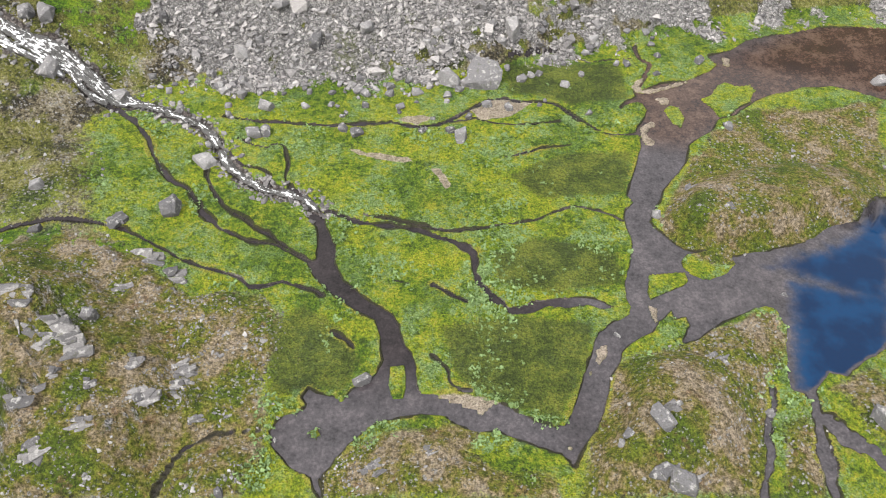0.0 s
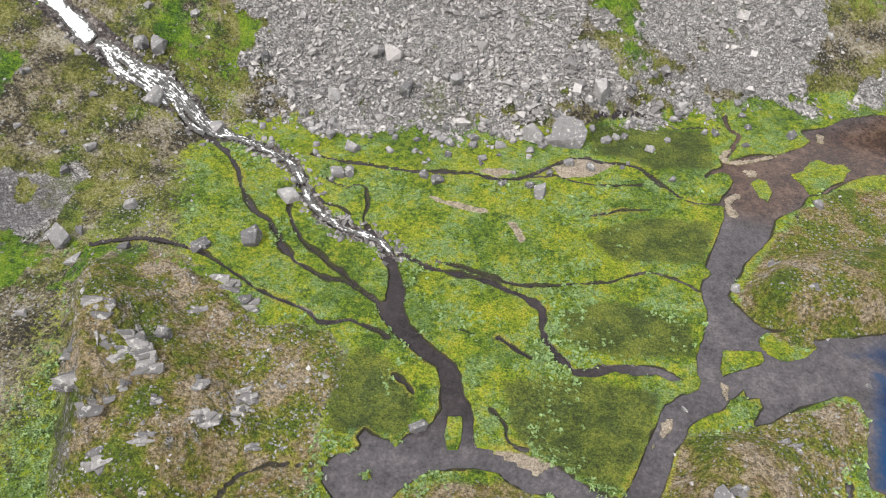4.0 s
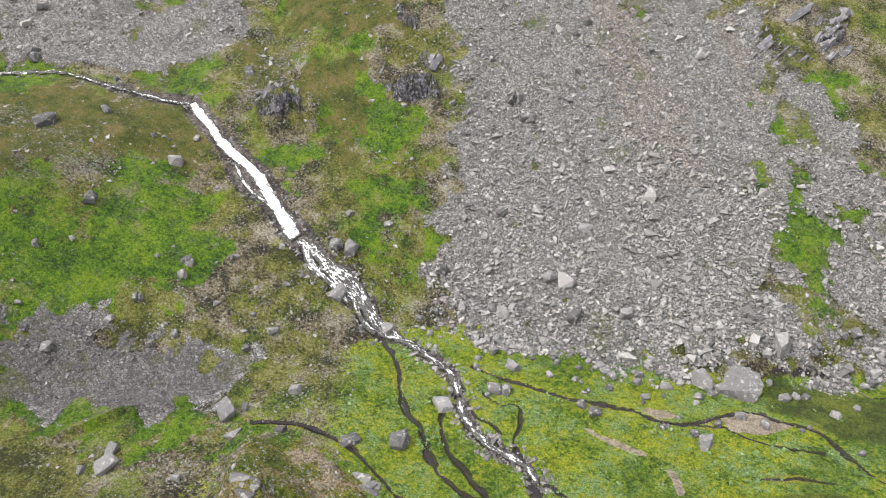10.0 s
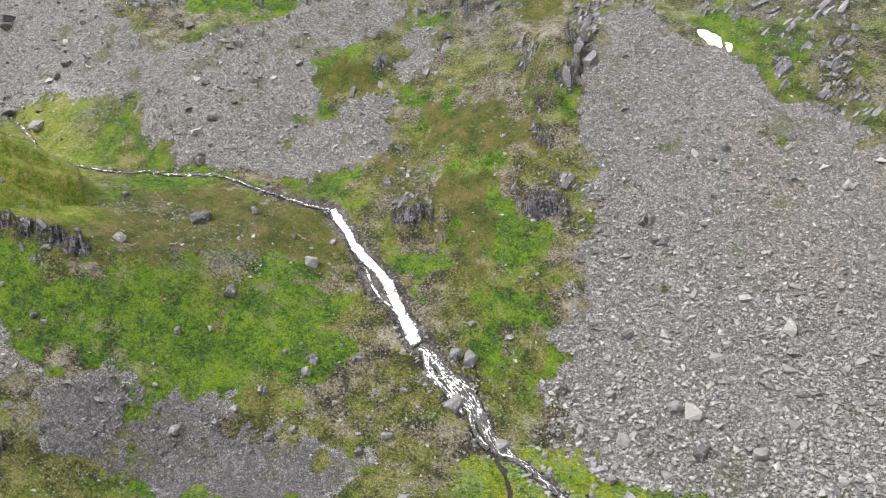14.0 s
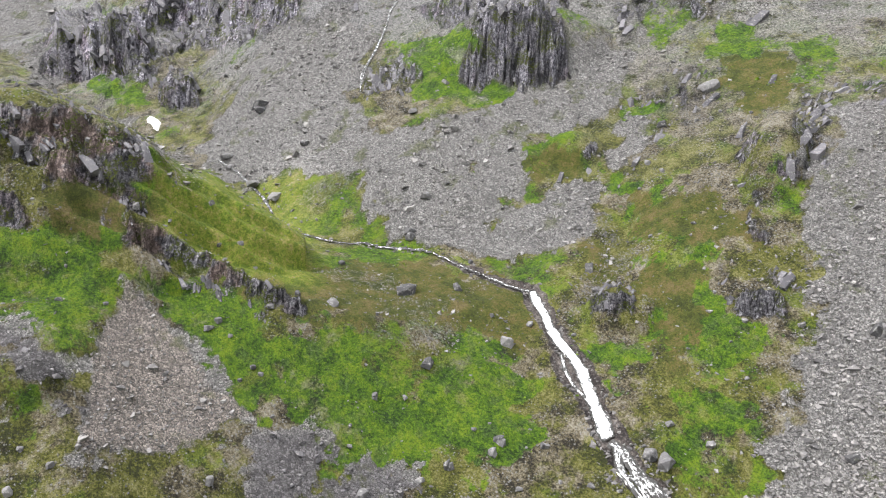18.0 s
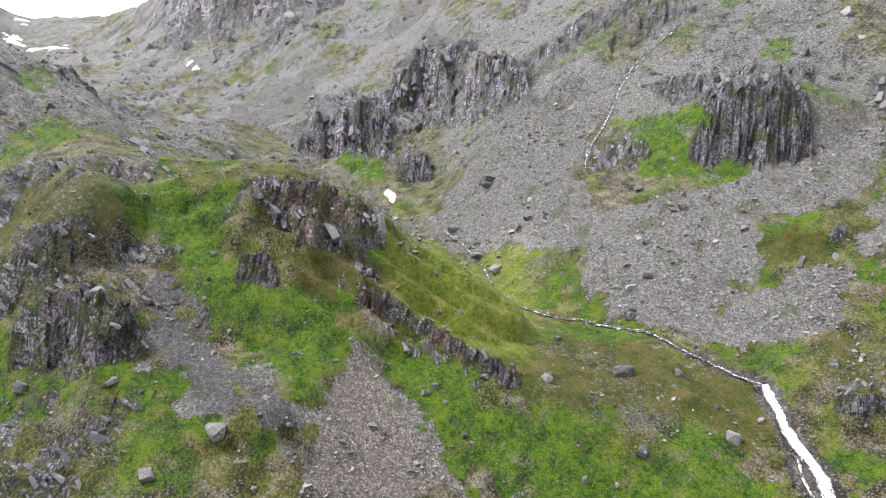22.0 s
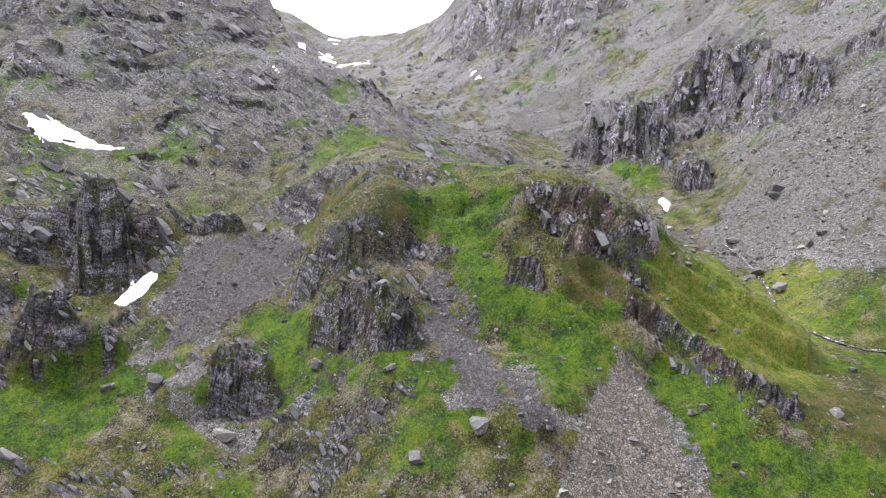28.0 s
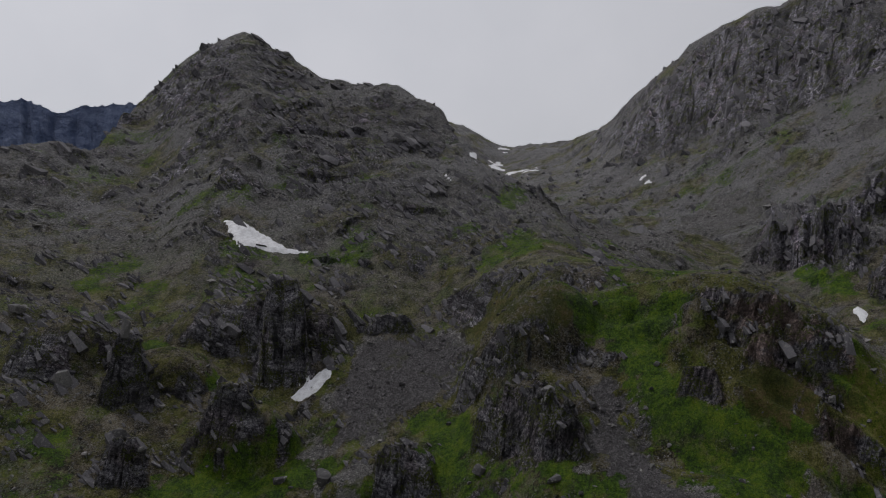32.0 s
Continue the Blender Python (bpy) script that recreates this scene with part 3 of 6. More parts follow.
ROCK = [
    [(-490, 157.3), (-426.9, 193.6), (-427.7, 164.9), (-418.8, 146.3), (-425, 132.3)],
    [(-417.3, 153.9), (-409.4, 168), (-381.9, 157.8), (-391.9, 145.5)],
    [(-589.1, 138.2), (-531, 160.7), (-463.2, 169.6), (-414.7, 148), (-447.4, 134.6), (-514.1, 127.5)],
    [(-502.1, 184.7), (-478.4, 200), (-450.2, 199.6), (-438.7, 230.4), (-387.6, 229.6), (-370.7, 201.7), (-393.7, 184.9), (-449, 179.4), (-480.8, 172.5)],
    [(-270, 244.5), (-260.5, 276.8), (-213.7, 252.9), (-209.7, 242.8), (-213.1, 225.8), (-229.6, 223.7)],
    [(-417.9, 152.6), (-405.8, 165.3), (-381.9, 155.4), (-404.7, 149.3)],
    [(-1203.9, 66.7), (-925.4, 145.5), (-841.5, 130.6), (-913, 76.4)],
    [(-297.5, -151.4), (-304.3, -127), (-268.2, -102.9), (-259.3, -111.6), (-261.7, -134.4)],
    [(-400.8, -133.2), (-412.8, -72.6), (-384.3, -40.3), (-339.7, -11.1), (-317.2, -24.4), (-320.3, -60), (-320.8, -76.2), (-344.2, -105.9)],
    [(-463.9, -181.1), (-480.6, -73.7), (-416, -105.8), (-364.7, -142.4)],
    [(-223, -174.4), (-226.1, -160.2), (-217.1, -153.7), (-212, -163.7)],
    [(-201.6, -166.9), (-203.6, -157.1), (-189.5, -144.4), (-188.5, -155.9)],
    [(-587.4, -200.2), (-489, -223.5), (-498, -287.4), (-623.5, -365.6)],
    [(-472.8, -212.1), (-535.5, -182.5), (-531.3, -96.4), (-476.9, -79.1), (-449.1, -131.1), (-443.3, -191.3)],
    [(-970.7, 271), (-843.8, 328), (-712.4, 276.9), (-812.2, 226.7), (-843.8, 167), (-936.8, 100.6), (-1104.5, 118.6)],
    [(-52.5, 71.2), (-59.8, 64.4), (-63.5, 63), (-63.6, 60.7), (-54.3, 63.7)],
    [(-63.6, 57.1), (-54.4, 55.2), (-52.8, 51.1), (-58.7, 51.4)],
    [(-45.8, 52.1), (-42.1, 54.1), (-40.5, 50.9), (-44.9, 47.5)],
    [(-41.3, 61.1), (-37, 60.5), (-35.9, 55.8), (-38.7, 54.4)],
    [(-59.4, 84.9), (-52.3, 80.7), (-44.8, 76.7), (-41.3, 73.6), (-47.2, 75.7), (-54.8, 80.1)],
    [(-291.1, -146.5), (-295.5, -127.8), (-261.1, -111.2), (-260.5, -125.3)],
    [(-221.2, -28.4), (-214.4, -16.8), (-217.5, -5.9), (-214.9, 6.7), (-197.5, 7.3), (-189.9, 2.7), (-190.5, -10), (-205.1, -20.9)],
    [(-262.5, -41.7), (-237, -27.7), (-224.3, -13.9), (-218.3, -7.4), (-223.8, -20.5), (-241.7, -35.5)],
    [(-215, -58.7), (-218.7, -43.4), (-215, -35.4), (-200, -37.5), (-194.4, -39.6), (-193.6, -44.9), (-199.6, -49.8), (-201, -56.7)],
    [(-183.8, -8.5), (-181.1, 3.7), (-174.5, 4.7), (-174.6, -1.8)],
    [(-184.1, -15.4), (-179.5, -5.8), (-172.6, -1.9), (-173.6, -9.7)],
    [(-263.9, -89.5), (-267.3, -80.7), (-264.4, -71.6), (-257.4, -78.3), (-250.8, -83), (-252.9, -86.9)],
    [(-275.8, -75.9), (-288.1, -60.4), (-276.8, -54.7), (-270.8, -73.1)],
    [(-229.8, 37), (-224.5, 46.6), (-220.4, 59.7), (-219.4, 66.5), (-216, 58.5), (-219.5, 38.7)],
    [(-216.8, 43.2), (-215.2, 58.3), (-218.3, 69.7), (-214, 75.5), (-204, 70.4), (-201.6, 61.3), (-205.8, 55.8), (-208.2, 46.4)],
    [(-206.2, 54.3), (-200.2, 65.8), (-196.5, 66.3), (-197.7, 56.9)],
    [(-215.4, 31.2), (-206.3, 39.5), (-201.5, 41.8), (-204.2, 31.1)],
    [(-195.8, 60.4), (-193.1, 63.6), (-189.3, 67.2), (-184.9, 70.5), (-181.7, 74.1), (-177.4, 83.3), (-168.7, 88.5), (-163, 92.5), (-159, 89.7), (-161.4, 83.5), (-171, 79), (-179, 73), (-183.3, 65.2), (-192, 61.7)],
    [(-298.1, -126.6), (-305.9, -117.9), (-269.5, -85.2), (-264.7, -81.8), (-255.5, -89), (-244.7, -91.1), (-250.2, -102.9), (-258.1, -110)],
    [(-289.5, -145.7), (-293.9, -127.1), (-261.1, -111.2), (-259, -124.6)],
    [(-276.8, -76.8), (-288.6, -57.9), (-277.1, -53.5), (-270.7, -73.1)],
    [(-237.8, -158.1), (-256.6, -158.2), (-231.6, -133.8), (-218.4, -128.3), (-221.1, -137), (-230.6, -153.6)],
    [(-235.5, -126.6), (-239.2, -115.5), (-214.1, -91.7), (-209.4, -86.5), (-206.9, -92), (-223.2, -113.3), (-220.6, -124.3)],
    [(-201.8, -135.2), (-206.4, -121.5), (-196.4, -114.4), (-186.9, -116.5), (-185, -124.4)],
    [(-214.7, -51.7), (-214.2, -36.6), (-202.6, -36.2), (-192.9, -43.6), (-196.2, -50.4), (-200.9, -54.7)],
    [(-33.4, 245.1), (-28.3, 238.3), (-21.4, 236.2), (-15.4, 236.5), (-15.2, 243.9), (-8.1, 248.6), (-4.5, 235.7), (0.3, 232.9), (8.9, 232.6), (18.9, 227.5), (16, 261.8)],
    [(-9.9, 232.6), (-4, 223.8), (9.8, 217.1), (9.9, 225.3), (-2.1, 229.2)],
    [(8.9, 232.6), (18, 237.8), (20, 220.4), (12.2, 219.1)],
    [(-116.5, 276), (-97.8, 283.2), (-93.8, 262.4), (-105.7, 261.8)],
    [(-90.4, 285.7), (-70.1, 266.4), (-51.4, 257.5), (-43.1, 246.6), (-28.6, 238.2), (-18.6, 236.4), (-30.9, 294.5)],
    [(-125.8, 271.9), (-112.8, 268.1), (-96.7, 233.7), (-98, 220.6), (-107, 211.6), (-113.6, 216.2), (-102.2, 220.4)],
    [(-112.9, 215), (-102, 209.6), (-93.9, 198.1), (-99.2, 197.7)],
    [(-96.8, 180.6), (-84, 189.6), (-80.3, 182.4), (-91.6, 177.7)],
    [(-92.9, 193), (-83.5, 195.4), (-81.2, 190.9), (-88.3, 187.6)],
    [(-128.7, 164.8), (-119.2, 173.9), (-112.2, 163.8), (-121.5, 157.9)],
    [(-171.8, 211.3), (-172.3, 223.4), (-163.3, 211.5), (-168, 206.4)],
    [(-103.3, 191.5), (-94.9, 193.2), (-93.3, 187.1), (-101, 184.5)],
    [(-302.7, 235), (-276.1, 259), (-260.3, 281.1), (-242.4, 285), (-214.1, 245.9), (-214.1, 232.9), (-222.2, 225.1), (-236, 222), (-254.2, 231.9)],
    [(-608.5, 149.3), (-562.2, 167.8), (-456.1, 163.3), (-419, 142.8), (-457.3, 140), (-491.8, 128)],
    [(-499.7, 185.9), (-470.6, 207.6), (-421.1, 202), (-395.8, 185.8), (-438.5, 184.6), (-475.4, 178.8)],
    [(-414.4, 147.2), (-409.6, 167.9), (-380.7, 156.6), (-398.2, 146.8)],
    [(-463.6, 215.6), (-423.7, 222.5), (-383.4, 225.9), (-380, 205.7), (-412.3, 201.1)],
    [(-283.8, 197.8), (-273.4, 215.4), (-252.9, 205.4), (-258.8, 191.8), (-269, 187.3)],
    [(-129.1, 236.1), (-111.8, 220.9), (-105.7, 225.3), (-104.7, 220.7), (-114.8, 220.7)],
]
BROWN = [
    [(-203.5, 72), (-201.2, 85), (-191.4, 108.8), (-167.3, 128), (-147.1, 128.4), (-148, 114), (-161, 92.1), (-187.9, 73.2), (-196, 67.8)],
    [(-207.4, 46.3), (-204.2, 58.7), (-196, 59.7), (-198.6, 47.5)],
    [(-314.3, -48.3), (-242.8, -3.8), (-229.2, -0.8), (-225.1, -13.8), (-284.5, -40.6)],
    [(-193.5, 125.5), (-173.7, 145.5), (-149.7, 154.6), (-126.2, 148.8), (-130.9, 136.1), (-150.2, 122.6), (-162.7, 102.4)],
    [(-140.8, 205.1), (-106.3, 210.4), (-96.3, 199.1), (-115.5, 186.2), (-134.2, 195.5)],
    [(-145.7, 181.1), (-123.4, 179.9), (-106.3, 183.9), (-96.1, 167.3), (-94.1, 153), (-107.8, 168.5), (-131.3, 168.1)],
    [(-187.5, 199.5), (-173.6, 207.5), (-165.8, 207.6), (-175.7, 192.9)],
    [(-158.3, 275.9), (-141.4, 289.2), (-122.5, 269.4), (-126.7, 248.5), (-146.7, 261.2)],
]
MARSH = [
    [(12.5, 141.9), (26, 144), (38.3, 145.4), (38.5, 132.4), (26.1, 129.8), (20.2, 132.3), (12.9, 132.8)],
    [(12.2, 107.2), (23.7, 114.4), (37.3, 115.2), (34.2, 103.5), (18.4, 101.4)],
    [(9, 86.9), (17.7, 91.4), (30.6, 88.3), (30.7, 81.7), (18.9, 78.7), (9.4, 80.6)],
    [(0.1, 70.9), (11.1, 73.7), (25, 73.1), (23.8, 65.8), (20.5, 59.4), (18, 55), (10.6, 57.5), (4.7, 59.8), (2, 63.5)],
    [(-26.8, 69), (-22.4, 74.5), (-16.3, 70.2), (-12, 64), (-14.1, 58.9), (-25, 58.2)],
]
# wide water: the trunk with its pool and loop, the eastern channel, the brown reach
WATER = [
    [(-24.9, 94.9), (-22.8, 92.1), (-21.9, 88.8), (-21.9, 84.5), (-23.4, 83.4), (-20.2, 79.2), (-18.6, 77.4), (-16, 75.8), (-13, 73.6), (-10.5, 72), (-9.6, 68.7), (-8.4, 64.5), (-9.4, 61.8), (-11.3, 60.1), (-13.1, 59), (-14.3, 56.7), (-15.7, 57.7), (-18.3, 58), (-19.7, 59), (-20.3, 57.5), (-18.9, 56.1), (-20.7, 54.6), (-22.3, 54.1), (-23.4, 53.1), (-24.1, 51.3), (-23.6, 49.4), (-21.7, 47.7), (-19.7, 46.1), (-17.5, 45), (-15.7, 44.7), (-15.4, 46), (-14.4, 48.1), (-12.4, 50.4), (-10.1, 52.7), (-7.8, 54.2), (-4.9, 55.2), (-2.4, 55.6), (1.4, 54.9), (3.7, 54), (5.5, 52.8), (8.8, 52.9), (12.9, 51.4), (16.1, 50.6), (18.1, 50.1), (19.2, 48.9), (19.6, 48), (20.6, 50.3), (22, 52.1), (23.5, 54.2), (24.6, 56.8), (25.6, 59.7), (21.3, 59.6), (20, 56.3), (18.9, 54.5), (17.6, 54.1), (15.1, 54.6), (12.3, 55.9), (10.2, 57.2), (7.2, 58.4), (3.8, 58.6), (0.4, 58.9), (-2.6, 58.9), (-3.2, 60.1), (-3.7, 63.1), (-4.4, 65.7), (-5.7, 67.7), (-6.8, 71), (-8.3, 73.2), (-11.3, 75.4), (-14.3, 77.6), (-17, 79.9), (-18.6, 83.6), (-19.3, 87.5), (-21.2, 91.5), (-22, 93.9), (-23.4, 94.9)],
    [(25.6, 59.5), (26.5, 62.8), (28.4, 65.9), (28.9, 67.5), (30.6, 69.3), (34.1, 71.8), (35.8, 74.1), (38.4, 76.3), (38.8, 74.6), (40.6, 74.9), (41, 73.2), (39.5, 70), (42.2, 71), (47.7, 75), (51, 85.5), (51.8, 88.6), (42.9, 89.6), (40.3, 92.3), (38.3, 94.9), (37.4, 96.2), (39.2, 99.4), (41.4, 104.8), (45.5, 109.7), (47.3, 113.1), (48.9, 118.3), (52.5, 121.1), (39.5, 121.3), (39.4, 117.5), (38.3, 113.5), (36.2, 107.6), (34.4, 102.9), (35.1, 101.1), (33, 96.9), (33.2, 95.2), (34, 92), (33.7, 88.6), (32.7, 85.3), (31.4, 82.1), (31.2, 78.4), (31.8, 76.5), (30.6, 74.8), (28.3, 73.4), (25.7, 71.2), (24.6, 67.9), (23.2, 64.7), (22.1, 61.6), (21.1, 59.2)],
    [(106.8, 163.4), (96.7, 164), (89.5, 163.1), (81.9, 160.2), (73.2, 158), (69.3, 155.8), (65.1, 152.1), (59.5, 149.3), (60.9, 146.3), (58.7, 143.6), (53.6, 140.3), (46.9, 138.1), (43.2, 136.2), (40.3, 135.1), (42.5, 128.9), (39.1, 122), (39.3, 120.3), (52.4, 120.8), (54.4, 123), (57, 126.9), (61, 128.8), (65.6, 132.9), (71.4, 136.2), (78.4, 138.8), (84.9, 139.8), (88.3, 138.5), (96.5, 135.4)],
]
LAKE = [
    [(86.3, 106.2), (79.9, 101.5), (76.7, 98.2), (72.4, 96.6), (67.3, 93.7), (62.5, 91.3), (57, 89.7), (52, 88.6), (47.9, 88.2), (44.3, 73.1), (52, 77.4), (54.8, 78.1), (56.4, 76.7), (56.8, 74.2), (56, 69.2), (54.7, 64.9), (54.6, 61.9), (56.6, 60.8), (57.8, 62), (60.9, 65.7), (63.8, 64.4), (67.5, 67.5), (73.5, 71.5)],
]
DEEP = [
    [(56.2, 86.3), (61.8, 88.8), (69.9, 92), (84.8, 102), (76.1, 78.5), (69.2, 80.6), (64.3, 83.5), (60.8, 85.3)],
    [(60.1, 83.3), (77.3, 81.6), (71.3, 65.6), (63.4, 63.2), (57.9, 60.5), (54.7, 61.9), (57.2, 71.4)],
]
SAND = [
    [(-2.2, 58.8), (2.1, 58.8), (6.4, 58.7), (8.9, 57.9), (11, 57.1), (8.5, 57), (6.4, 55.8), (3.8, 56.8), (1.3, 57.6)],
    [(24.4, 65.8), (25.7, 68.8), (27.1, 68.9), (26.6, 66.9), (25, 65)],
    [(23.1, 63.7), (23.9, 64.5), (24.1, 63.2), (23.2, 62.6)],
    [(34.7, 76.8), (35.6, 76.4), (35.8, 73.9), (35.1, 73.6), (34.6, 75)],
    [(18.6, 51.1), (19.9, 51.6), (20.2, 50.5), (18.9, 50.2)],
    [(40.2, 136.7), (41.4, 138.8), (43.3, 140.6), (43.3, 138.9), (41.6, 137.2), (42.1, 135.2), (45.4, 136.6), (50.8, 138.9), (53.6, 140.3), (52.7, 139), (46.6, 136), (42.6, 134.4), (40.8, 134.7)],
    [(39.8, 123.2), (42.4, 124.8), (44.1, 124.3), (41.5, 122.9), (40.8, 121.1), (42.1, 119.3), (42.2, 117.9), (41, 117.5), (39.5, 119.9)],
    [(44.9, 132.9), (47.4, 133.5), (47.2, 131.1), (45.8, 131)],
    [(4.5, 126.9), (10.5, 130.5), (18.3, 130.2), (12.7, 125.1), (6.8, 123.4)],
    [(-10.7, 122.6), (-5.5, 124.6), (-2.6, 123.8), (-6, 121.5)],
    [(-19, 112.9), (-7.7, 111.5), (-6, 109.9), (-15.4, 110.6)],
    [(-2.6, 108), (-1, 108.1), (1.3, 103.5), (0.3, 102.7)],
    [(62.9, 149.5), (64.2, 148.4), (63.4, 145.4), (62, 146.3)],
]
DRY = [
    [(-74.9, 82.1), (-69.9, 84.8), (-65.2, 87.3), (-58.4, 84.9), (-50.6, 80.7), (-44.8, 76.7), (-41.4, 74.1), (-35.9, 77.3), (-29.1, 75.8), (-25.8, 70.5), (-26.2, 62.9), (-26, 57), (-24.3, 53.2), (-24, 48.1), (-25.7, 44.6), (-26.4, 41.1), (-56.9, 39.3)],
    [(-16.1, 42.1), (-15.5, 46.4), (-13.7, 48.6), (-9.9, 51.1), (-6, 52.8), (1.4, 54), (6.4, 52.9), (5.1, 49.4), (8.6, 47), (17, 46.8), (17.8, 43)],
    [(20.1, 43.1), (21.8, 50.5), (23.8, 56.9), (27.3, 64.9), (31.4, 66.8), (37.7, 67.9), (43.4, 72.5), (50.9, 76.8), (55.8, 77), (56.3, 71.8), (54.9, 66.5), (51.2, 62.4), (48.7, 55), (45.3, 44.2)],
    [(50.9, 54.8), (55.1, 56.3), (56, 52.3), (54.4, 44.5), (47.7, 44.2)],
    [(59.4, 61.9), (62.3, 60.8), (63.4, 56.1), (65.4, 52.6), (68.2, 61.6), (67.7, 66.9)],
    [(39.4, 97.1), (43.9, 105.3), (54.4, 121.3), (64.4, 129.1), (76.3, 132.7), (95, 134.7), (84.5, 105.9), (77.3, 98), (65.9, 89.9), (52.9, 86.2), (44.6, 87.6), (40.6, 89.9)],
]
ISLAND = [
    [(-7.6, 63.2), (-5.4, 63.3), (-4.9, 59.5), (-5.3, 57.8), (-7, 57.7), (-7.5, 59.9)],
    [(35.9, 83.5), (39, 84.3), (42.1, 84.4), (42.1, 82.5), (40.4, 81.2), (37.2, 79.3), (35.5, 78), (34.8, 79.8)],
    [(42.1, 87), (43.4, 88.8), (46.4, 89.5), (50.9, 89.4), (51.5, 86.8), (49.2, 84.1), (46.1, 83), (43.3, 83.6), (41.9, 85.3)],
    [(27.4, 76.1), (29.7, 76.9), (31.5, 76.6), (31, 74.9), (28.8, 73.6), (27.5, 74.5)],
    [(54.5, 133.5), (57.1, 135.2), (59.6, 138.8), (61.1, 139.9), (63.2, 138.4), (66.6, 139.2), (67.3, 137.2), (65.1, 133), (62.1, 130.7), (59.7, 128.1), (57.1, 127.4), (56.6, 129.7), (55.6, 131.5)],
    [(45.7, 129.1), (47.6, 131.1), (49.3, 130.2), (49.9, 126.5), (48.8, 123.8), (47.1, 124.8), (46.3, 127.2)],
    [(-18.5, 52.2), (-17.6, 52.6), (-16.7, 51.4), (-17.3, 50.7), (-18.2, 51.2)],
]
SNOW = [
    [(-337.5, -161.2), (-337.5, -150.7), (-333.1, -138.4), (-326.7, -125.7), (-325.9, -110.2), (-323.7, -122), (-320.6, -135.8), (-318.8, -144.5), (-323.6, -149.6)],
    [(-241.3, -90.9), (-247.9, -86.5), (-252.6, -83.1), (-253.4, -80.4), (-248.9, -79), (-241.1, -82.3), (-239.7, -86.5)],
    [(-376, 131), (-382, 135.5), (-371, 137), (-366, 133.5)],
    [(-1534.6, -160.7), (-1541.3, -132.2), (-1398.7, -114.7), (-1492.7, -147.2)],
    [(-1389.2, -113.9), (-1382.7, -87.5), (-1337.9, -94.7)],
    [(-1387.6, -84.7), (-1326.7, -44.5), (-1204.2, -53.8), (-1289.8, -74.9)],
    [(-852.7, 78.3), (-833.6, 89.6), (-818.9, 88), (-829.9, 80.4)],
    [(-1723.9, -154.5), (-1728.4, -128.9), (-1686.7, -132.1)],
    [(-481.7, -65.1), (-1499.1, -179.7), (-1473.4, -182.2)],
    [(-422.4, -73.3), (-410.3, -61.7), (-408.7, -62.1)],
    [(-74.9, 261.4), (-71, 261.9), (-65.1, 259.5), (-64, 255.6), (-68.9, 256.7)],
    [(-63.8, 258.1), (-61.2, 258.5), (-60.2, 254.6), (-62.2, 254.9)],
    [(-843.1, 79.3), (-831.9, 89.9), (-819, 85.7), (-833.8, 79.3)],
]

# ---------------------------------------------------------------- masks over the ground
RANGE_M = np.broadcast_to(RR, (NA, NR))
# a plan that grows with the distance: far features are larger
CU = np.broadcast_to(np.radians(AZ)[:, None] * 230, (NA, NR))
slope = np.abs(np.gradient(GZ, axis=1) / np.gradient(RANGE_M, axis=1))
# lengths along the slope, so that features on steep faces are not drawn out
CV = np.cumsum(230 * np.sqrt(1 + np.clip(blurred(slope, 4, 1), 0, 3) ** 2) * np.gradient(np.log(RR))[None, :], axis=1)
WARP = 0.030 * np.clip(RANGE_M, 60, 500) / (1 + 2.0 * np.clip(slope, 0, 1.5))
WX = GX + WARP * fbm(GX, GY, 16, 5, 3, 0.65)
WY = GY + WARP * fbm(GX, GY, 16, 5, 13, 0.65)


def curve(points, per=6):
    """A smooth course through the points."""
    p = np.array(points, float)
    p = np.vstack([2 * p[0] - p[1], p, 2 * p[-1] - p[-2]])
    out = []
    for k in range(1, len(p) - 2):
        for t in np.arange(per) / per:
            a, b, c, d = p[k - 1:k + 3]
            out.append(0.5 * (2 * b + (c - a) * t + (2 * a - 5 * b + 4 * c - d) * t ** 2 + (3 * b - a - 3 * c + d) * t ** 3))
    return np.array(out + [p[-2]])


def box_of(p, pad, x, y):
    return (x > p[:, 0].min() - pad) & (x < p[:, 0].max() + pad) & (y > p[:, 1].min() - pad) & (y < p[:, 1].max() + pad)


def course(points, reach, x, y):
    """For the places within reach of a course: which they are, how far off it, how far along it, from 0 to its length."""
    p = curve(points)
    near = box_of(p, reach, x, y)
    qx, qy = x[near], y[near]
    best, along, run = np.full(len(qx), 1e9), np.zeros(len(qx)), 0.0
    for (ax, ay), (bx, by) in zip(p[:-1], p[1:]):
        l2 = (bx - ax) ** 2 + (by - ay) ** 2 + 1e-9
        t = np.clip(((qx - ax) * (bx - ax) + (qy - ay) * (by - ay)) / l2, 0, 1)
        d = np.hypot(qx - ax - t * (bx - ax), qy - ay - t * (by - ay))
        closer = d < best
        best[closer], along[closer] = d[closer], (run + t * math.sqrt(l2))[closer]
        run += math.sqrt(l2)
    return near, best, along, run


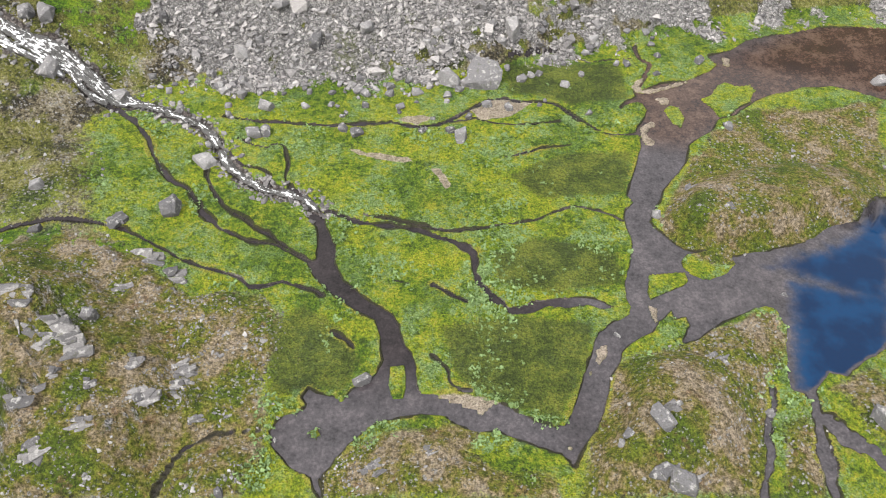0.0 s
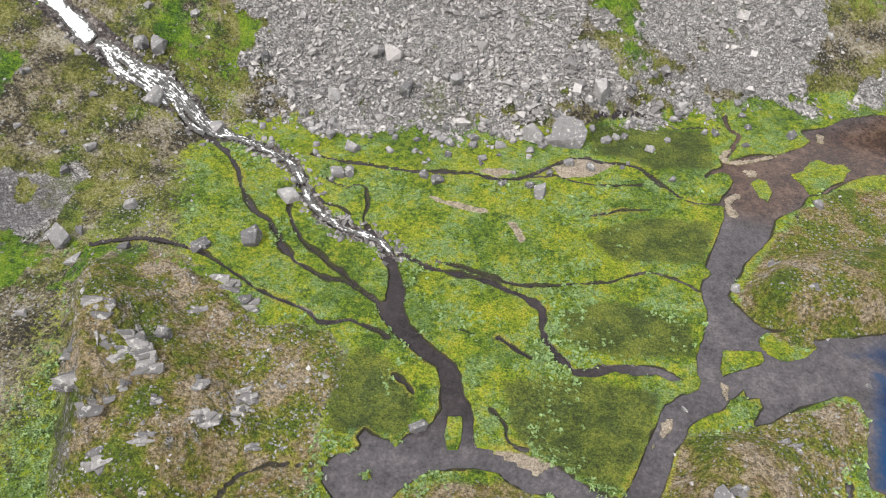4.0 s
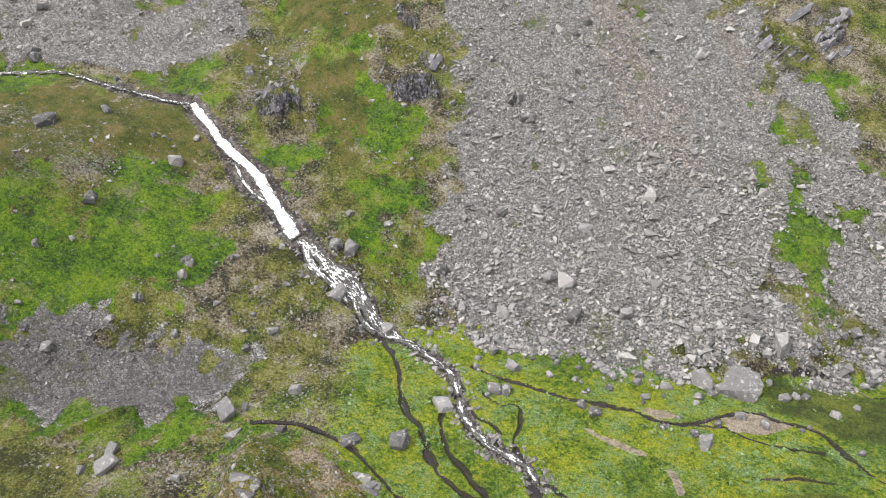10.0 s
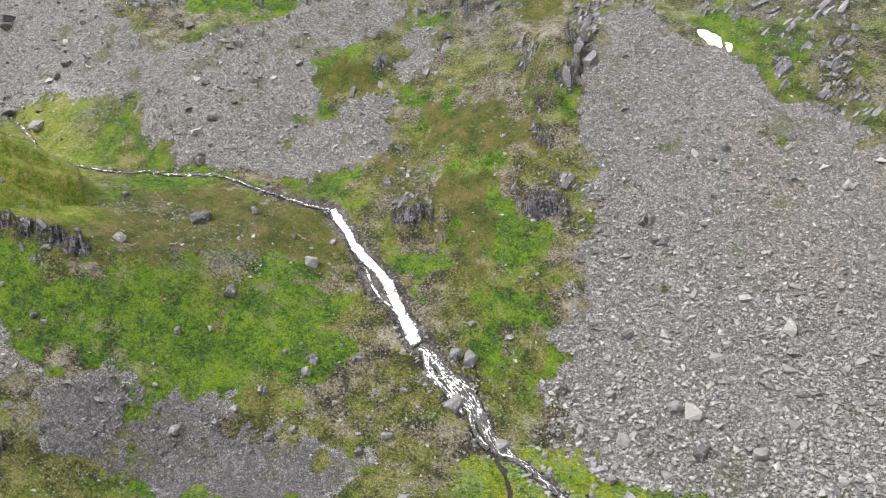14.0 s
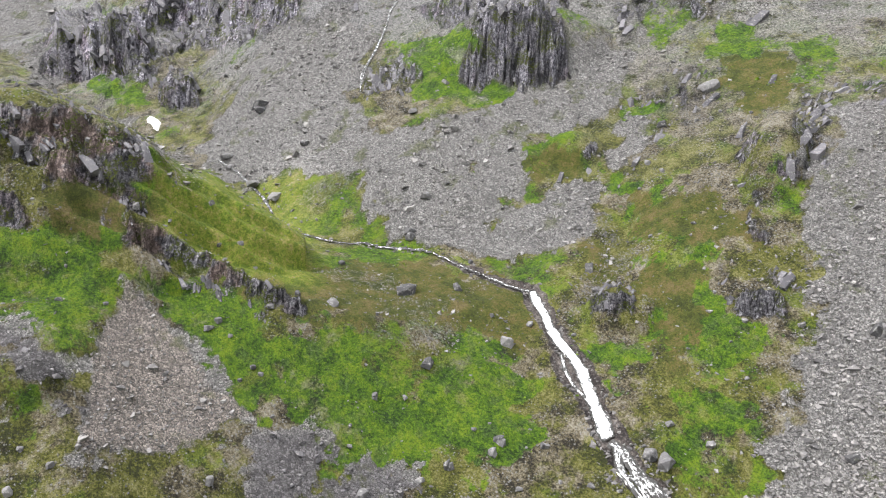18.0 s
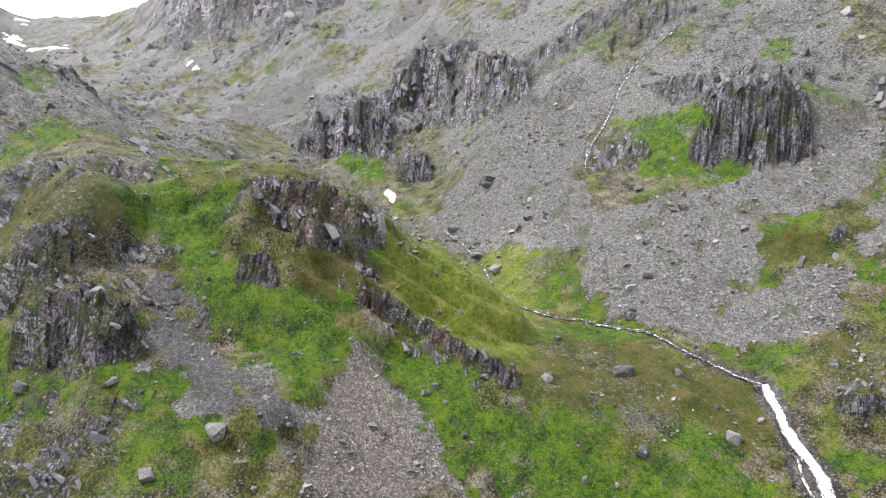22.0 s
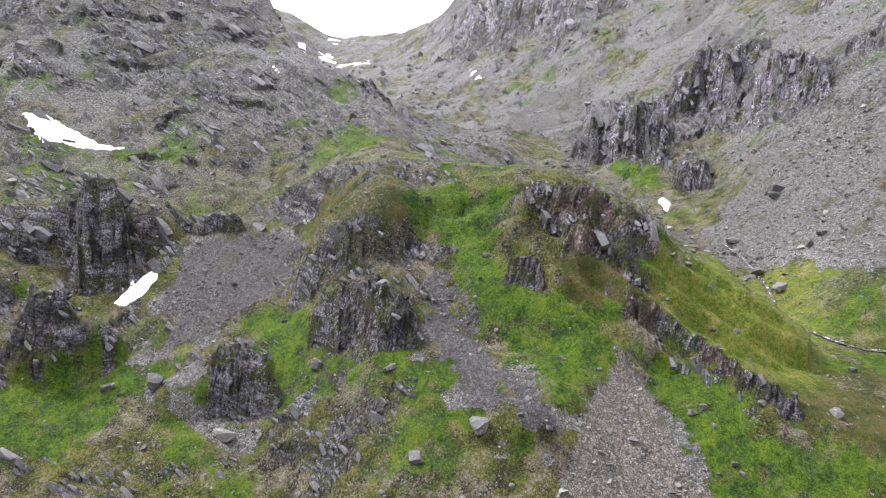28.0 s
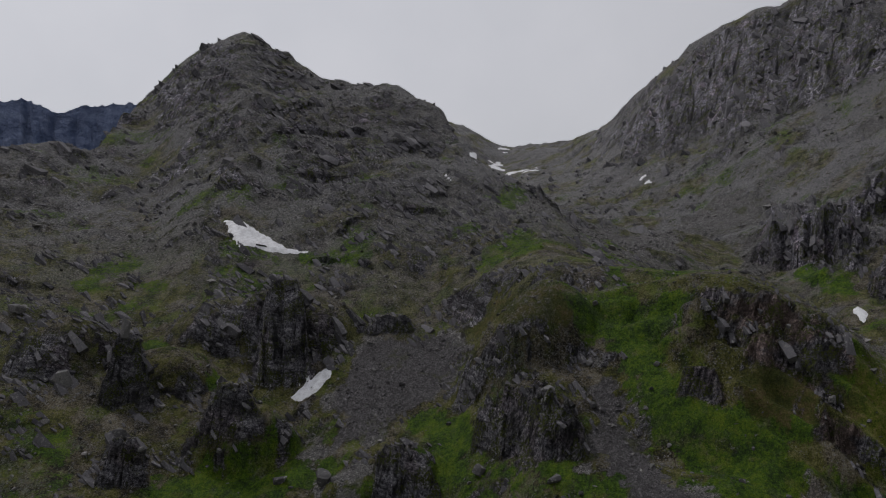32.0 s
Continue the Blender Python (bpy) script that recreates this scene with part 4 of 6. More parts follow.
def depth_in(polygons, reach, x=None, y=None):
    """Metres inside the polygons' outlines, below 0 outside, to -reach at the least."""
    x, y = (WX if x is None else x), (WY if y is None else y)
    out = np.full(x.shape, -float(reach))
    for poly in polygons:
        p = np.array(poly)
        near = box_of(p, reach, x, y)
        qx, qy = x[near], y[near]
        inside, best = np.zeros(len(qx), bool), np.full(len(qx), 1e9)
        for (ax, ay), (bx, by) in zip(p, np.roll(p, -1, 0)):
            l2 = (bx - ax) ** 2 + (by - ay) ** 2 + 1e-9
            t = np.clip(((qx - ax) * (bx - ax) + (qy - ay) * (by - ay)) / l2, 0, 1)
            best = np.minimum(best, np.hypot(qx - ax - t * (bx - ax), qy - ay - t * (by - ay)))
            inside ^= ((ay > qy) != (by > qy)) & (qx < (bx - ax) * (qy - ay) / (by - ay + 1e-12) + ax)
        out[near] = np.maximum(out[near], np.where(inside, best, -best))
    return out


def zone(polygons, soft, x=None, y=None):
    """1 inside any of the polygons, 0 outside, eased over soft metres."""
    return smooth(-soft, soft, depth_in(polygons, soft, x, y))


SLIGHT_X, SLIGHT_Y = GX + 0.35 * fbm(GX, GY, 3, 3, 23), GY + 0.35 * fbm(GX, GY, 3, 3, 33)


def ragged(mask, amount, grain, seed):
    """The mask with a torn edge and holes."""
    return smooth(0.30, 0.70, mask + amount * fbm(CU, CV, grain, 5, seed, 0.62) * smooth(0.0, 0.2, mask))


m_scree, m_pink, m_grass = ragged(zone(SCREE, 10.0), 0.95, 10, 171), zone(PINK, 10.0), ragged(zone(GRASS, 10.0), 1.0, 11, 175)
m_rock, m_brown, m_marsh = ragged(zone(ROCK, 3.0), 0.9, 7, 179), ragged(zone(BROWN, 7.0), 1.0, 7, 183), zone(MARSH, 2.5, SLIGHT_X, SLIGHT_Y)
m_mound = zone(DRY, 2.2)
m_fan = smooth(-1.5, 1.5, depth_in(FAN, 8) + 2.0 * fbm(GX, GY, 5, 4, 481, 0.6))
m_slate = zone(SLATE, 5.0)
m_rock = m_rock * np.where(RANGE_M < 330, smooth(-0.45, 0.05, fbm(CU, CV, 7, 4, 483, 0.6)), 1)
m_rock, m_scree, m_grass = np.maximum(m_rock, FACE), m_scree * (1 - FACE), m_grass * (1 - FACE)
m_scree, m_pink, m_grass = np.maximum(m_scree, m_fan), np.maximum(m_pink, m_fan), m_grass * (1 - m_fan)
m_sand = smooth(-0.4, 0.4, depth_in(SAND, 4, SLIGHT_X, SLIGHT_Y) + 0.5 * fbm(GX, GY, 2.2, 3, 491))
m_island = zone(ISLAND, 0.5, SLIGHT_X, SLIGHT_Y)
m_lake = smooth(-0.35, 0.35, depth_in(LAKE, 6, SLIGHT_X, SLIGHT_Y) + 0.9 * fbm(GX, GY, 6, 4, 441, 0.6))
m_deep = zone(DEEP, 5.0, SLIGHT_X, SLIGHT_Y)

bank = np.full((NA, NR), 99.0)      # metres from the nearest stream's edge, below 0 in the stream
WIND_X, WIND_Y = 0.7 * fbm(GX, GY, 5, 3, 541), 0.7 * fbm(GX, GY, 5, 3, 551)
for w0, w1, pts in STREAMS.values():
    near, off, along, length = course(pts, 8, SLIGHT_X + WIND_X, SLIGHT_Y + WIND_Y)
    half = 0.5 * (w0 + (w1 - w0) * along / length)
    half = 0.66 * half * (1 + 0.6 * vnoise(GX[near] / 2.6, GY[near] / 2.6, 51) + 0.3 * vnoise(GX[near] / 0.9, GY[near] / 0.9, 53)) - 0.06
    bank[near] = np.minimum(bank[near], off - half)
white = np.full((NA, NR), 99.0)
for w0, w1, pts in WHITEWATER.values():
    near, off, along, length = course(pts, 8, SLIGHT_X, SLIGHT_Y)
    half = 0.5 * (w0 + (w1 - w0) * along / length) * (1 + 0.15 * vnoise(GX[near] / 2.0, GY[near] / 2.0, 57))
    white[near] = np.minimum(white[near], off - half)
wide_water = -depth_in(WATER, 12, SLIGHT_X, SLIGHT_Y) + 0.25 * fbm(GX, GY, 4, 3, 61)
bank = np.minimum(bank, np.where(wide_water > 11, 99, wide_water))
# no stream runs over an island; the lake's edge counts as a bank
bank = np.maximum(bank, np.where(m_island > 0.02, 2.4 * (m_island - 0.5), -9))
bank = np.maximum(bank, np.where(m_sand > 0.02, 1.4 * (m_sand - 0.5), -9))
away = smooth(0.2, 6.0, np.minimum(bank, -depth_in(LAKE, 12, SLIGHT_X, SLIGHT_Y)))
GZ = np.where(RANGE_M < 125, FLAT + np.maximum((GZ - FLAT), 1.3) * zone(DRY, 3.5), GZ)
GZ = np.where(RANGE_M < 125, FLAT * (1 - away) + GZ * away, GZ)
water_mask = np.maximum(smooth(0.12, -0.12, bank), m_lake * (1 - m_island) * (1 - m_sand))
m_delta = smooth(3.2, 1.6, GZ) * (RANGE_M < 260) * (1 - m_mound)

# ---------------------------------------------------------------- relief
dz_r = np.gradient(GZ, axis=1) / np.gradient(RANGE_M, axis=1)
steep = np.clip(np.abs(dz_r), 0, 2)
hill = smooth(1.5, 9, GZ)
far = smooth(300, 480, RANGE_M)
bearing = np.broadcast_to(AZ[:, None], (NA, NR))
patchy = fbm(GX, GY, 26, 4, 141, 0.6)
craggy = (smooth(76, 88, bearing) + 0.8 * smooth(68.5, 70.5, bearing) * smooth(84, 78, bearing) * smooth(208, 220, RANGE_M) * smooth(275, 255, RANGE_M)) * smooth(140, 170, RANGE_M) * smooth(145, 132, bearing) + 0.75 * smooth(24, 30, bearing) * smooth(44, 38, bearing) * smooth(215, 250, RANGE_M)
knoll = sum(bump(*m[:5], 1.0, 3.0) for m in MOUNDS[:2]) > 0.15
outcrop = smooth(0.30, 0.50, ridged(GX + 5 * patchy, GY, 24, 4, 145) + 0.25 * patchy) * np.clip(craggy + 0.50 * knoll, 0, 1)
m_rock = np.maximum(m_rock, 0.95 * outcrop * (1 - 0.8 * m_scree) * (1 - 0.75 * m_grass))
open_hill = hill * (1 - m_grass) * (1 - m_delta)
m_scree = np.maximum(m_scree, open_hill * smooth(0.16, 0.45, fbm(GX, GY, 30, 5, 151, 0.6)) * 0.75 * (0.5 + 0.5 * smooth(300, 420, RANGE_M)))
m_grass = np.maximum(m_grass, hill * (1 - m_scree) * smooth(0.02, 0.40, fbm(GX, GY, 24, 5, 161, 0.6)) * (0.75 - 0.22 * far) * smooth(1500, 700, RANGE_M))
m_grass = np.maximum(m_grass, 0.50 * smooth(57, 61, bearing) * smooth(71.5, 69.5, bearing) * smooth(192, 205, RANGE_M) * smooth(300, 270, RANGE_M))
m_crag = np.maximum(m_rock, far * smooth(0.0, 0.45, fbm(CU, CV, 34, 5, 71, 0.6) + 0.8 * (steep - 0.5)) * (1 - m_scree) * (1 - 0.8 * m_grass))
size = np.clip(RANGE_M / 230, 0.6, 4)
relief = hill * (1.6 * fbm(GX, GY, 34, 3, 81) + 0.5 * fbm(GX, GY, 9, 3, 85)) * (1 - 0.6 * m_scree)
relief += hill * far * (1 - 0.5 * m_scree) * (9 * ridged(GX, GY, 120, 4, 91) + 4.5 * ridged(GX + 0.4 * GY, GY, 38, 4, 95))
terrace = smooth(57, 61, bearing) * smooth(71.5, 69.5, bearing) * smooth(192, 205, RANGE_M) * smooth(330, 290, RANGE_M)
relief += (0.16 + 0.3 * hill * (1 - m_scree)) * fbm(GX, GY, 3.2, 3, 99) * (1 - water_mask) * (1 - 0.5 * terrace)
def facets(x, y, cell, seed, tilt):
    """Flat tilted plates, as jointed rock breaks: height, a random tone, and the distance to the joint, all in units of the cell."""
    x, y = x / cell, y / cell
    ix, iy = np.floor(x), np.floor(y)
    f1, f2, out, tone = np.full(x.shape, 9.0), np.full(x.shape, 9.0), np.zeros(x.shape), np.zeros(x.shape)
    for a in (-1, 0, 1):
        for b in (-1, 0, 1):
            jx, jy = ix + a, iy + b
            dx, dy = x - jx - hash2(jx, jy, seed), y - jy - hash2(jx, jy, seed + 1)
            d = np.hypot(dx, dy)
            closer = d < f1
            f2 = np.where(closer, f1, np.minimum(f2, d))
            h = hash2(jx, jy, seed + 2)
            plate = 0.8 * (h - 0.5) + tilt * (dx * 2 * (hash2(jx, jy, seed + 3) - 0.5) + dy * 2 * (hash2(jx, jy, seed + 4) - 0.5))
            out, tone, f1 = np.where(closer, plate, out), np.where(closer, hash2(jx, jy, seed + 5), tone), np.where(closer, d, f1)
    return out, tone, f2 - f1


ROCKY = m_crag > 0.03
# the rock is cleaved: its slabs lean to the right on one side of the valley and to the left on the other
UP = 0.5 * CV + 0.8 * GZ * 230 / RANGE_M
ACROSS = CU - np.interp(AZ, [-20, 20, 60, 95, 130], [-0.9, -0.7, 0.3, 0.8, 0.9])[:, None] * UP + 5 * fbm(CU, CV, 32, 3, 103)
tone_of, joint_of = np.full(GZ.shape, 0.5), np.ones(GZ.shape)
cu, cv = CU[ROCKY], CV[ROCKY]
lu, lv = ACROSS[ROCKY], UP[ROCKY] + 4 * fbm(cu, cv, 30, 3, 104)
big_plate, big_tone, big_joint = facets(lu, lv * 0.85, 9.0, 301, 1.2)
small_plate, small_tone, small_joint = facets(lu, lv * 0.75, 3.4, 311, 1.1)
cliff = big_plate * 9 * (0.12 + 0.10 * far[ROCKY]) + small_plate * 3.4 * 0.12 * far[ROCKY] + 1.3 * ridged(lu, lv * 0.6, 24, 3, 107)
m_stand = blurred(blurred(m_crag, 9, 0), 6, 1)
relief[ROCKY] += (m_stand * np.minimum(size, 2.2) * (0.25 + 0.75 * hill) * (1 - 0.45 * far))[ROCKY] * cliff
tone_of[ROCKY] = 0.55 * big_tone + 0.45 * small_tone
joint_of[ROCKY] = np.minimum(big_joint * 3, small_joint * 2.0)
relief += 0.55 * m_rock * (1 - hill) * (0.4 + ridged(GX, GY, 5, 3, 115))
lean = np.clip(blurred(dz_r, 3, 1), 0, 2)
lean = lean / np.sqrt(1 + lean ** 2)
push = np.zeros(GZ.shape)          # rock faces also stand out towards the valley
push[ROCKY] = (m_stand * np.minimum(size, 2.2) * hill * (1 - 0.4 * far) * lean)[ROCKY] * cliff * 0.8
push = np.clip(push, -4, 4) * (RANGE_M > 120)
PX, PY = GX * (1 - push / RANGE_M), GY * (1 - push / RANGE_M)
carve = 0.55 * smooth(0.25, -0.35, bank) + 0.7 * m_lake * (1 - m_island) * (1 - m_sand) + 0.9 * smooth(1.6, -0.6, white)
GROUND = GZ + relief - carve - 2.0 * m_deep * m_lake
# bare rock shows on the steep faces, moss and heath hold on the flatter tops
local = np.hypot(np.gradient(GROUND, axis=1) / np.gradient(RANGE_M, axis=1), np.gradient(GROUND, axis=0) / (np.gradient(np.radians(bearing), axis=0) * RANGE_M))
m_face = m_crag * (0.30 + 0.70 * smooth(0.55, 1.15, blurred(blurred(np.clip(local, 0, 3), 1, 0), 1, 1)))
LEVEL = GZ - 0.22          # the water's surface
SURFACE = np.where((GZ < 2.2) & (RANGE_M < 300), LEVEL, GROUND + 0.18)


def height(x, y):
    """The ground's height at places."""
    x, y = np.asarray(x, float), np.asarray(y, float)
    az, r = np.degrees(np.arctan2(-x, y)), np.hypot(x, y)
    i, j = np.clip(np.searchsorted(AZ, az) - 1, 0, NA - 2), np.clip(np.searchsorted(RR, r) - 1, 0, NR - 2)
    a, b = np.clip((az - AZ[i]) / (AZ[i + 1] - AZ[i]), 0, 1), np.clip((r - RR[j]) / (RR[j + 1] - RR[j]), 0, 1)
    return (GROUND[i, j] * (1 - a) + GROUND[i + 1, j] * a) * (1 - b) + (GROUND[i, j + 1] * (1 - a) + GROUND[i + 1, j + 1] * a) * b


def at_grid(field, x, y):
    i = np.clip(np.searchsorted(AZ, np.degrees(np.arctan2(-x, y))), 0, NA - 1)
    return field[i, np.clip(np.searchsorted(RR, np.hypot(x, y)), 0, NR - 1)]


# ---------------------------------------------------------------- materials
class Nodes:
    """A short hand for node trees."""

    def __init__(self, name):
        self.mat = bpy.data.materials.new(name)
        self.mat.use_nodes = True
        self.t = self.mat.node_tree
        self.t.nodes.clear()
        self.out = self.t.nodes.new("ShaderNodeOutputMaterial")
        self.pos = self.t.nodes.new("ShaderNodeNewGeometry").outputs["Position"]

    def put(self, socket, value):
        if isinstance(value, bpy.types.NodeSocket):
            self.t.links.new(value, socket)
        elif isinstance(value, tuple) and len(value) == 3 and socket.type == "RGBA":
            socket.default_value = (*value, 1)
        else:
            socket.default_value = value

    def attr(self, name):
        a = self.t.nodes.new("ShaderNodeAttribute")
        a.attribute_name = name
        s = self.t.nodes.new("ShaderNodeSeparateColor")
        self.t.links.new(a.outputs["Color"], s.inputs[0])
        return s.outputs[0], s.outputs[1], s.outputs[2]

    def math(self, op, a, b=0.0, c=0.0, clamp=False):
        n = self.t.nodes.new("ShaderNodeMath")
        n.operation, n.use_clamp = op, clamp
        for k, v in enumerate((a, b, c)):
            self.put(n.inputs[k], v)
        return n.outputs[0]

    def noise(self, scale, detail=3, rough=0.55, where=None, stretch=None):
        n = self.t.nodes.new("ShaderNodeTexNoise")
        where = where or self.pos
        if stretch:
            m = self.t.nodes.new("ShaderNodeMapping")
            m.inputs["Scale"].default_value = stretch
            self.put(m.inputs["Vector"], where)
            where = m.outputs[0]
        self.put(n.inputs["Vector"], where)
        n.inputs["Scale"].default_value, n.inputs["Detail"].default_value, n.inputs["Roughness"].default_value = scale, detail, rough
        return n.outputs["Fac"]

    def cells(self, scale, feature="F1", where=None, random=1.0):
        n = self.t.nodes.new("ShaderNodeTexVoronoi")
        n.feature = feature
        self.put(n.inputs["Vector"], where or self.pos)
        n.inputs["Scale"].default_value, n.inputs["Randomness"].default_value = scale, random
        return n

    def ramp(self, fac, *stops):
        n = self.t.nodes.new("ShaderNodeValToRGB")
        e = n.color_ramp.elements
        while len(e) < len(stops):
            e.new(0.5)
        for k, (p, c) in enumerate(stops):
            e[k].position, e[k].color = p, (*(c if isinstance(c, tuple) else (c, c, c)), 1)
        self.put(n.inputs["Fac"], fac)
        return n.outputs["Color"]

    def step(self, v, a, b):
        n = self.t.nodes.new("ShaderNodeMapRange")
        n.interpolation_type = "SMOOTHSTEP"
        for k, x in (("Value", v), ("From Min", a), ("From Max", b)):
            self.put(n.inputs[k], x)
        return n.outputs["Result"]

    def mix(self, fac, a, b, blend="MIX"):
        n = self.t.nodes.new("ShaderNodeMix")
        n.data_type, n.blend_type = "RGBA", blend
        self.put(n.inputs["Factor"], fac), self.put(n.inputs["A"], a), self.put(n.inputs["B"], b)
        return n.outputs["Result"]

    def bump(self, height_socket, strength, distance, normal=None):
        n = self.t.nodes.new("ShaderNodeBump")
        self.put(n.inputs["Height"], height_socket)
        self.put(n.inputs["Strength"], strength)
        n.inputs["Distance"].default_value = distance
        if normal:
            self.put(n.inputs["Normal"], normal)
        return n.outputs[0]

    def principled(self, color, rough, normal=None, **more):
        p = self.t.nodes.new("ShaderNodeBsdfPrincipled")
        self.put(p.inputs["Base Color"], color), self.put(p.inputs["Roughness"], rough)
        p.inputs["Specular IOR Level"].default_value = 0.25
        if normal:
            self.put(p.inputs["Normal"], normal)
        for k, v in more.items():
            self.put(p.inputs[k], v)
        return p.outputs[0]

    def done(self, surface):
        self.t.links.new(surface, self.out.inputs["Surface"])
        return self.mat


def ground_material():
    n = Nodes("ground")
    grass, scree, rock = n.attr("cover_a")
    brown, marsh, sand = n.attr("cover_b")
    bed, pink, shore = n.attr("cover_c")
    delta, iron, alpine = n.attr("cover_d")
    plate, joint, dry = n.attr("cover_e")
    warm, rise, peat_shade = n.attr("cover_f")
    across, along, slaty = n.attr("cover_g")
    big, mid, small, fine = n.noise(0.035, 4), n.noise(0.16, 5, 0.65), n.noise(0.75, 5, 0.7), n.noise(2.6, 4, 0.75)
    speck = n.noise(1.5, 5, 0.8)
    # the noises are spread wider about their mean
    mid, small, fine, speck = (n.math("MULTIPLY_ADD", v, k, 0.5 - 0.5 * k) for v, k in ((mid, 1.2), (small, 1.25), (fine, 1.3), (speck, 1.4)))
    edge = n.math("ADD", n.math("MULTIPLY", n.math("SUBTRACT", small, 0.5), 1.6), n.math("MULTIPLY", n.math("SUBTRACT", fine, 0.5), 1.2))

    def rough(mask, by=1.0, a=0.3, b=0.7):
        return n.step(n.math("MULTIPLY_ADD", edge, by, mask), a, b)

    def blend(a, wa, b, wb):
        return n.math("ADD", n.math("MULTIPLY", a, wa), n.math("MULTIPLY", b, wb))

    # heath: moss, dwarf shrubs and dry grass between stones
    tone = blend(mid, 0.5, speck, 0.5)
    bed_patch = n.noise(0.055, 5, 0.7)
    # mossy mounds: yellow-green moss, straw, pinkish heather and rusty spots
    moss = n.ramp(n.math("MULTIPLY_ADD", n.math("SUBTRACT", small, 0.5), 0.35, n.noise(0.13, 5, 0.62)), (0.38, (0.052, 0.080, 0.004)), (0.47, (0.092, 0.104, 0.008)), (0.52, (0.124, 0.108, 0.026)), (0.57, (0.158, 0.124, 0.066)), (0.66, (0.215, 0.174, 0.124)))
    moss = n.mix(n.math("MULTIPLY", n.step(n.noise(0.3, 4, 0.7), 0.58, 0.66), 0.6), moss, (0.13, 0.075, 0.035))
    mossy = n.mix(1.0, moss, n.ramp(speck, (0.36, 0.45), (0.5, 1.0), (0.64, 1.45)), "MULTIPLY")
    heath = n.ramp(tone, (0.42, (0.026, 0.030, 0.006)), (0.47, (0.074, 0.080, 0.012)), (0.53, (0.112, 0.112, 0.022)), (0.60, (0.19, 0.18, 0.075)))
    heath = n.mix(n.step(bed_patch, 0.47, 0.55), heath, n.ramp(tone, (0.42, (0.020, 0.017, 0.011)), (0.48, (0.098, 0.083, 0.048)), (0.54, (0.165, 0.142, 0.098)), (0.61, (0.26, 0.24, 0.19))))
    heath = n.mix(n.math("MULTIPLY", n.step(n.noise(0.07, 4, 0.65), 0.54, 0.62), 0.85), heath, n.ramp(tone, (0.40, (0.018, 0.032, 0.004)), (0.47, (0.066, 0.098, 0.008)), (0.55, (0.125, 0.155, 0.016))))
    heath = n.mix(rough(dry, 0.5), heath, mossy)
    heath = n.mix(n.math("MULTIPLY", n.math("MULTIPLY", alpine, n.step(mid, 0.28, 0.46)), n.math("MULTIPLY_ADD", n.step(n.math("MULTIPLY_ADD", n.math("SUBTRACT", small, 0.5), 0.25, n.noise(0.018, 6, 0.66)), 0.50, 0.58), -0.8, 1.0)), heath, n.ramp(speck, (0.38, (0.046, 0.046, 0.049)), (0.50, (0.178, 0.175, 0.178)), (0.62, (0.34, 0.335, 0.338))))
    pebble = n.cells(1.3)
    heath = n.mix(n.math("MULTIPLY", n.step(pebble.outputs["Distance"], 0.40, 0.26), n.step(blend(n.noise(0.11, 4, 0.6), 1.0, n.math("SUBTRACT", fine, 0.5), 0.9), 0.50, 0.62)), heath, n.mix(fine, (0.07, 0.069, 0.067), (0.33, 0.325, 0.315)))
    lush = n.ramp(blend(blend(mid, 0.55, small, 0.45), 0.80, speck, 0.20), (0.38, (0.012, 0.034, 0.002)), (0.46, (0.042, 0.094, 0.003)), (0.52, (0.073, 0.138, 0.004)), (0.60, (0.125, 0.180, 0.007)))
    lush = n.mix(n.math("MULTIPLY", n.step(blend(n.noise(0.22, 4, 0.65), 1.0, n.math("SUBTRACT", fine, 0.5), 0.3), 0.52, 0.64), 0.55), lush, n.ramp(speck, (0.40, (0.018, 0.034, 0.008)), (0.52, (0.046, 0.080, 0.024)), (0.62, (0.085, 0.125, 0.05))))
    lush = n.mix(n.math("MULTIPLY", n.step(n.noise(0.09, 4, 0.65), 0.55, 0.64), 0.55), lush, heath)
    color = n.mix(rough(grass, 0.8), heath, lush)
    # delta: green sward with grey-green willow scrub
    sward = n.ramp(blend(speck, 0.25, blend(mid, 0.45, small, 0.55), 0.75), (0.40, (0.028, 0.054, 0.004)), (0.46, (0.074, 0.128, 0.005)), (0.53, (0.130, 0.178, 0.007)), (0.60, (0.215, 0.222, 0.016)))
    scrub = n.math("MULTIPLY", n.step(n.noise(0.10, 3), 0.44, 0.54), n.step(blend(n.noise(0.5, 5, 0.75), 1.0, n.math("SUBTRACT", fine, 0.5), 0.4), 0.46, 0.56))
    sward = n.mix(n.math("MULTIPLY", scrub, 0.85), sward, n.ramp(fine, (0.40, (0.060, 0.110, 0.030)), (0.50, (0.110, 0.178, 0.060)), (0.60, (0.18, 0.255, 0.115))))
    broad = blend(n.noise(0.055, 4, 0.6), 1.0, n.math("SUBTRACT", small, 0.5), 0.12)
    sward = n.mix(n.math("MULTIPLY", n.step(broad, 0.50, 0.58), 0.5), sward, n.ramp(blend(small, 0.5, speck, 0.5), (0.40, (0.115, 0.150, 0.005)), (0.52, (0.200, 0.235, 0.008)), (0.62, (0.290, 0.275, 0.020))))
    sward = n.mix(n.math("MULTIPLY", n.step(broad, 0.47, 0.41), 0.6), sward, n.ramp(blend(small, 0.5, speck, 0.5), (0.40, (0.020, 0.050, 0.003)), (0.52, (0.050, 0.100, 0.004)), (0.62, (0.090, 0.140, 0.012))))
    color = n.mix(rough(delta, 0.6), color, sward)
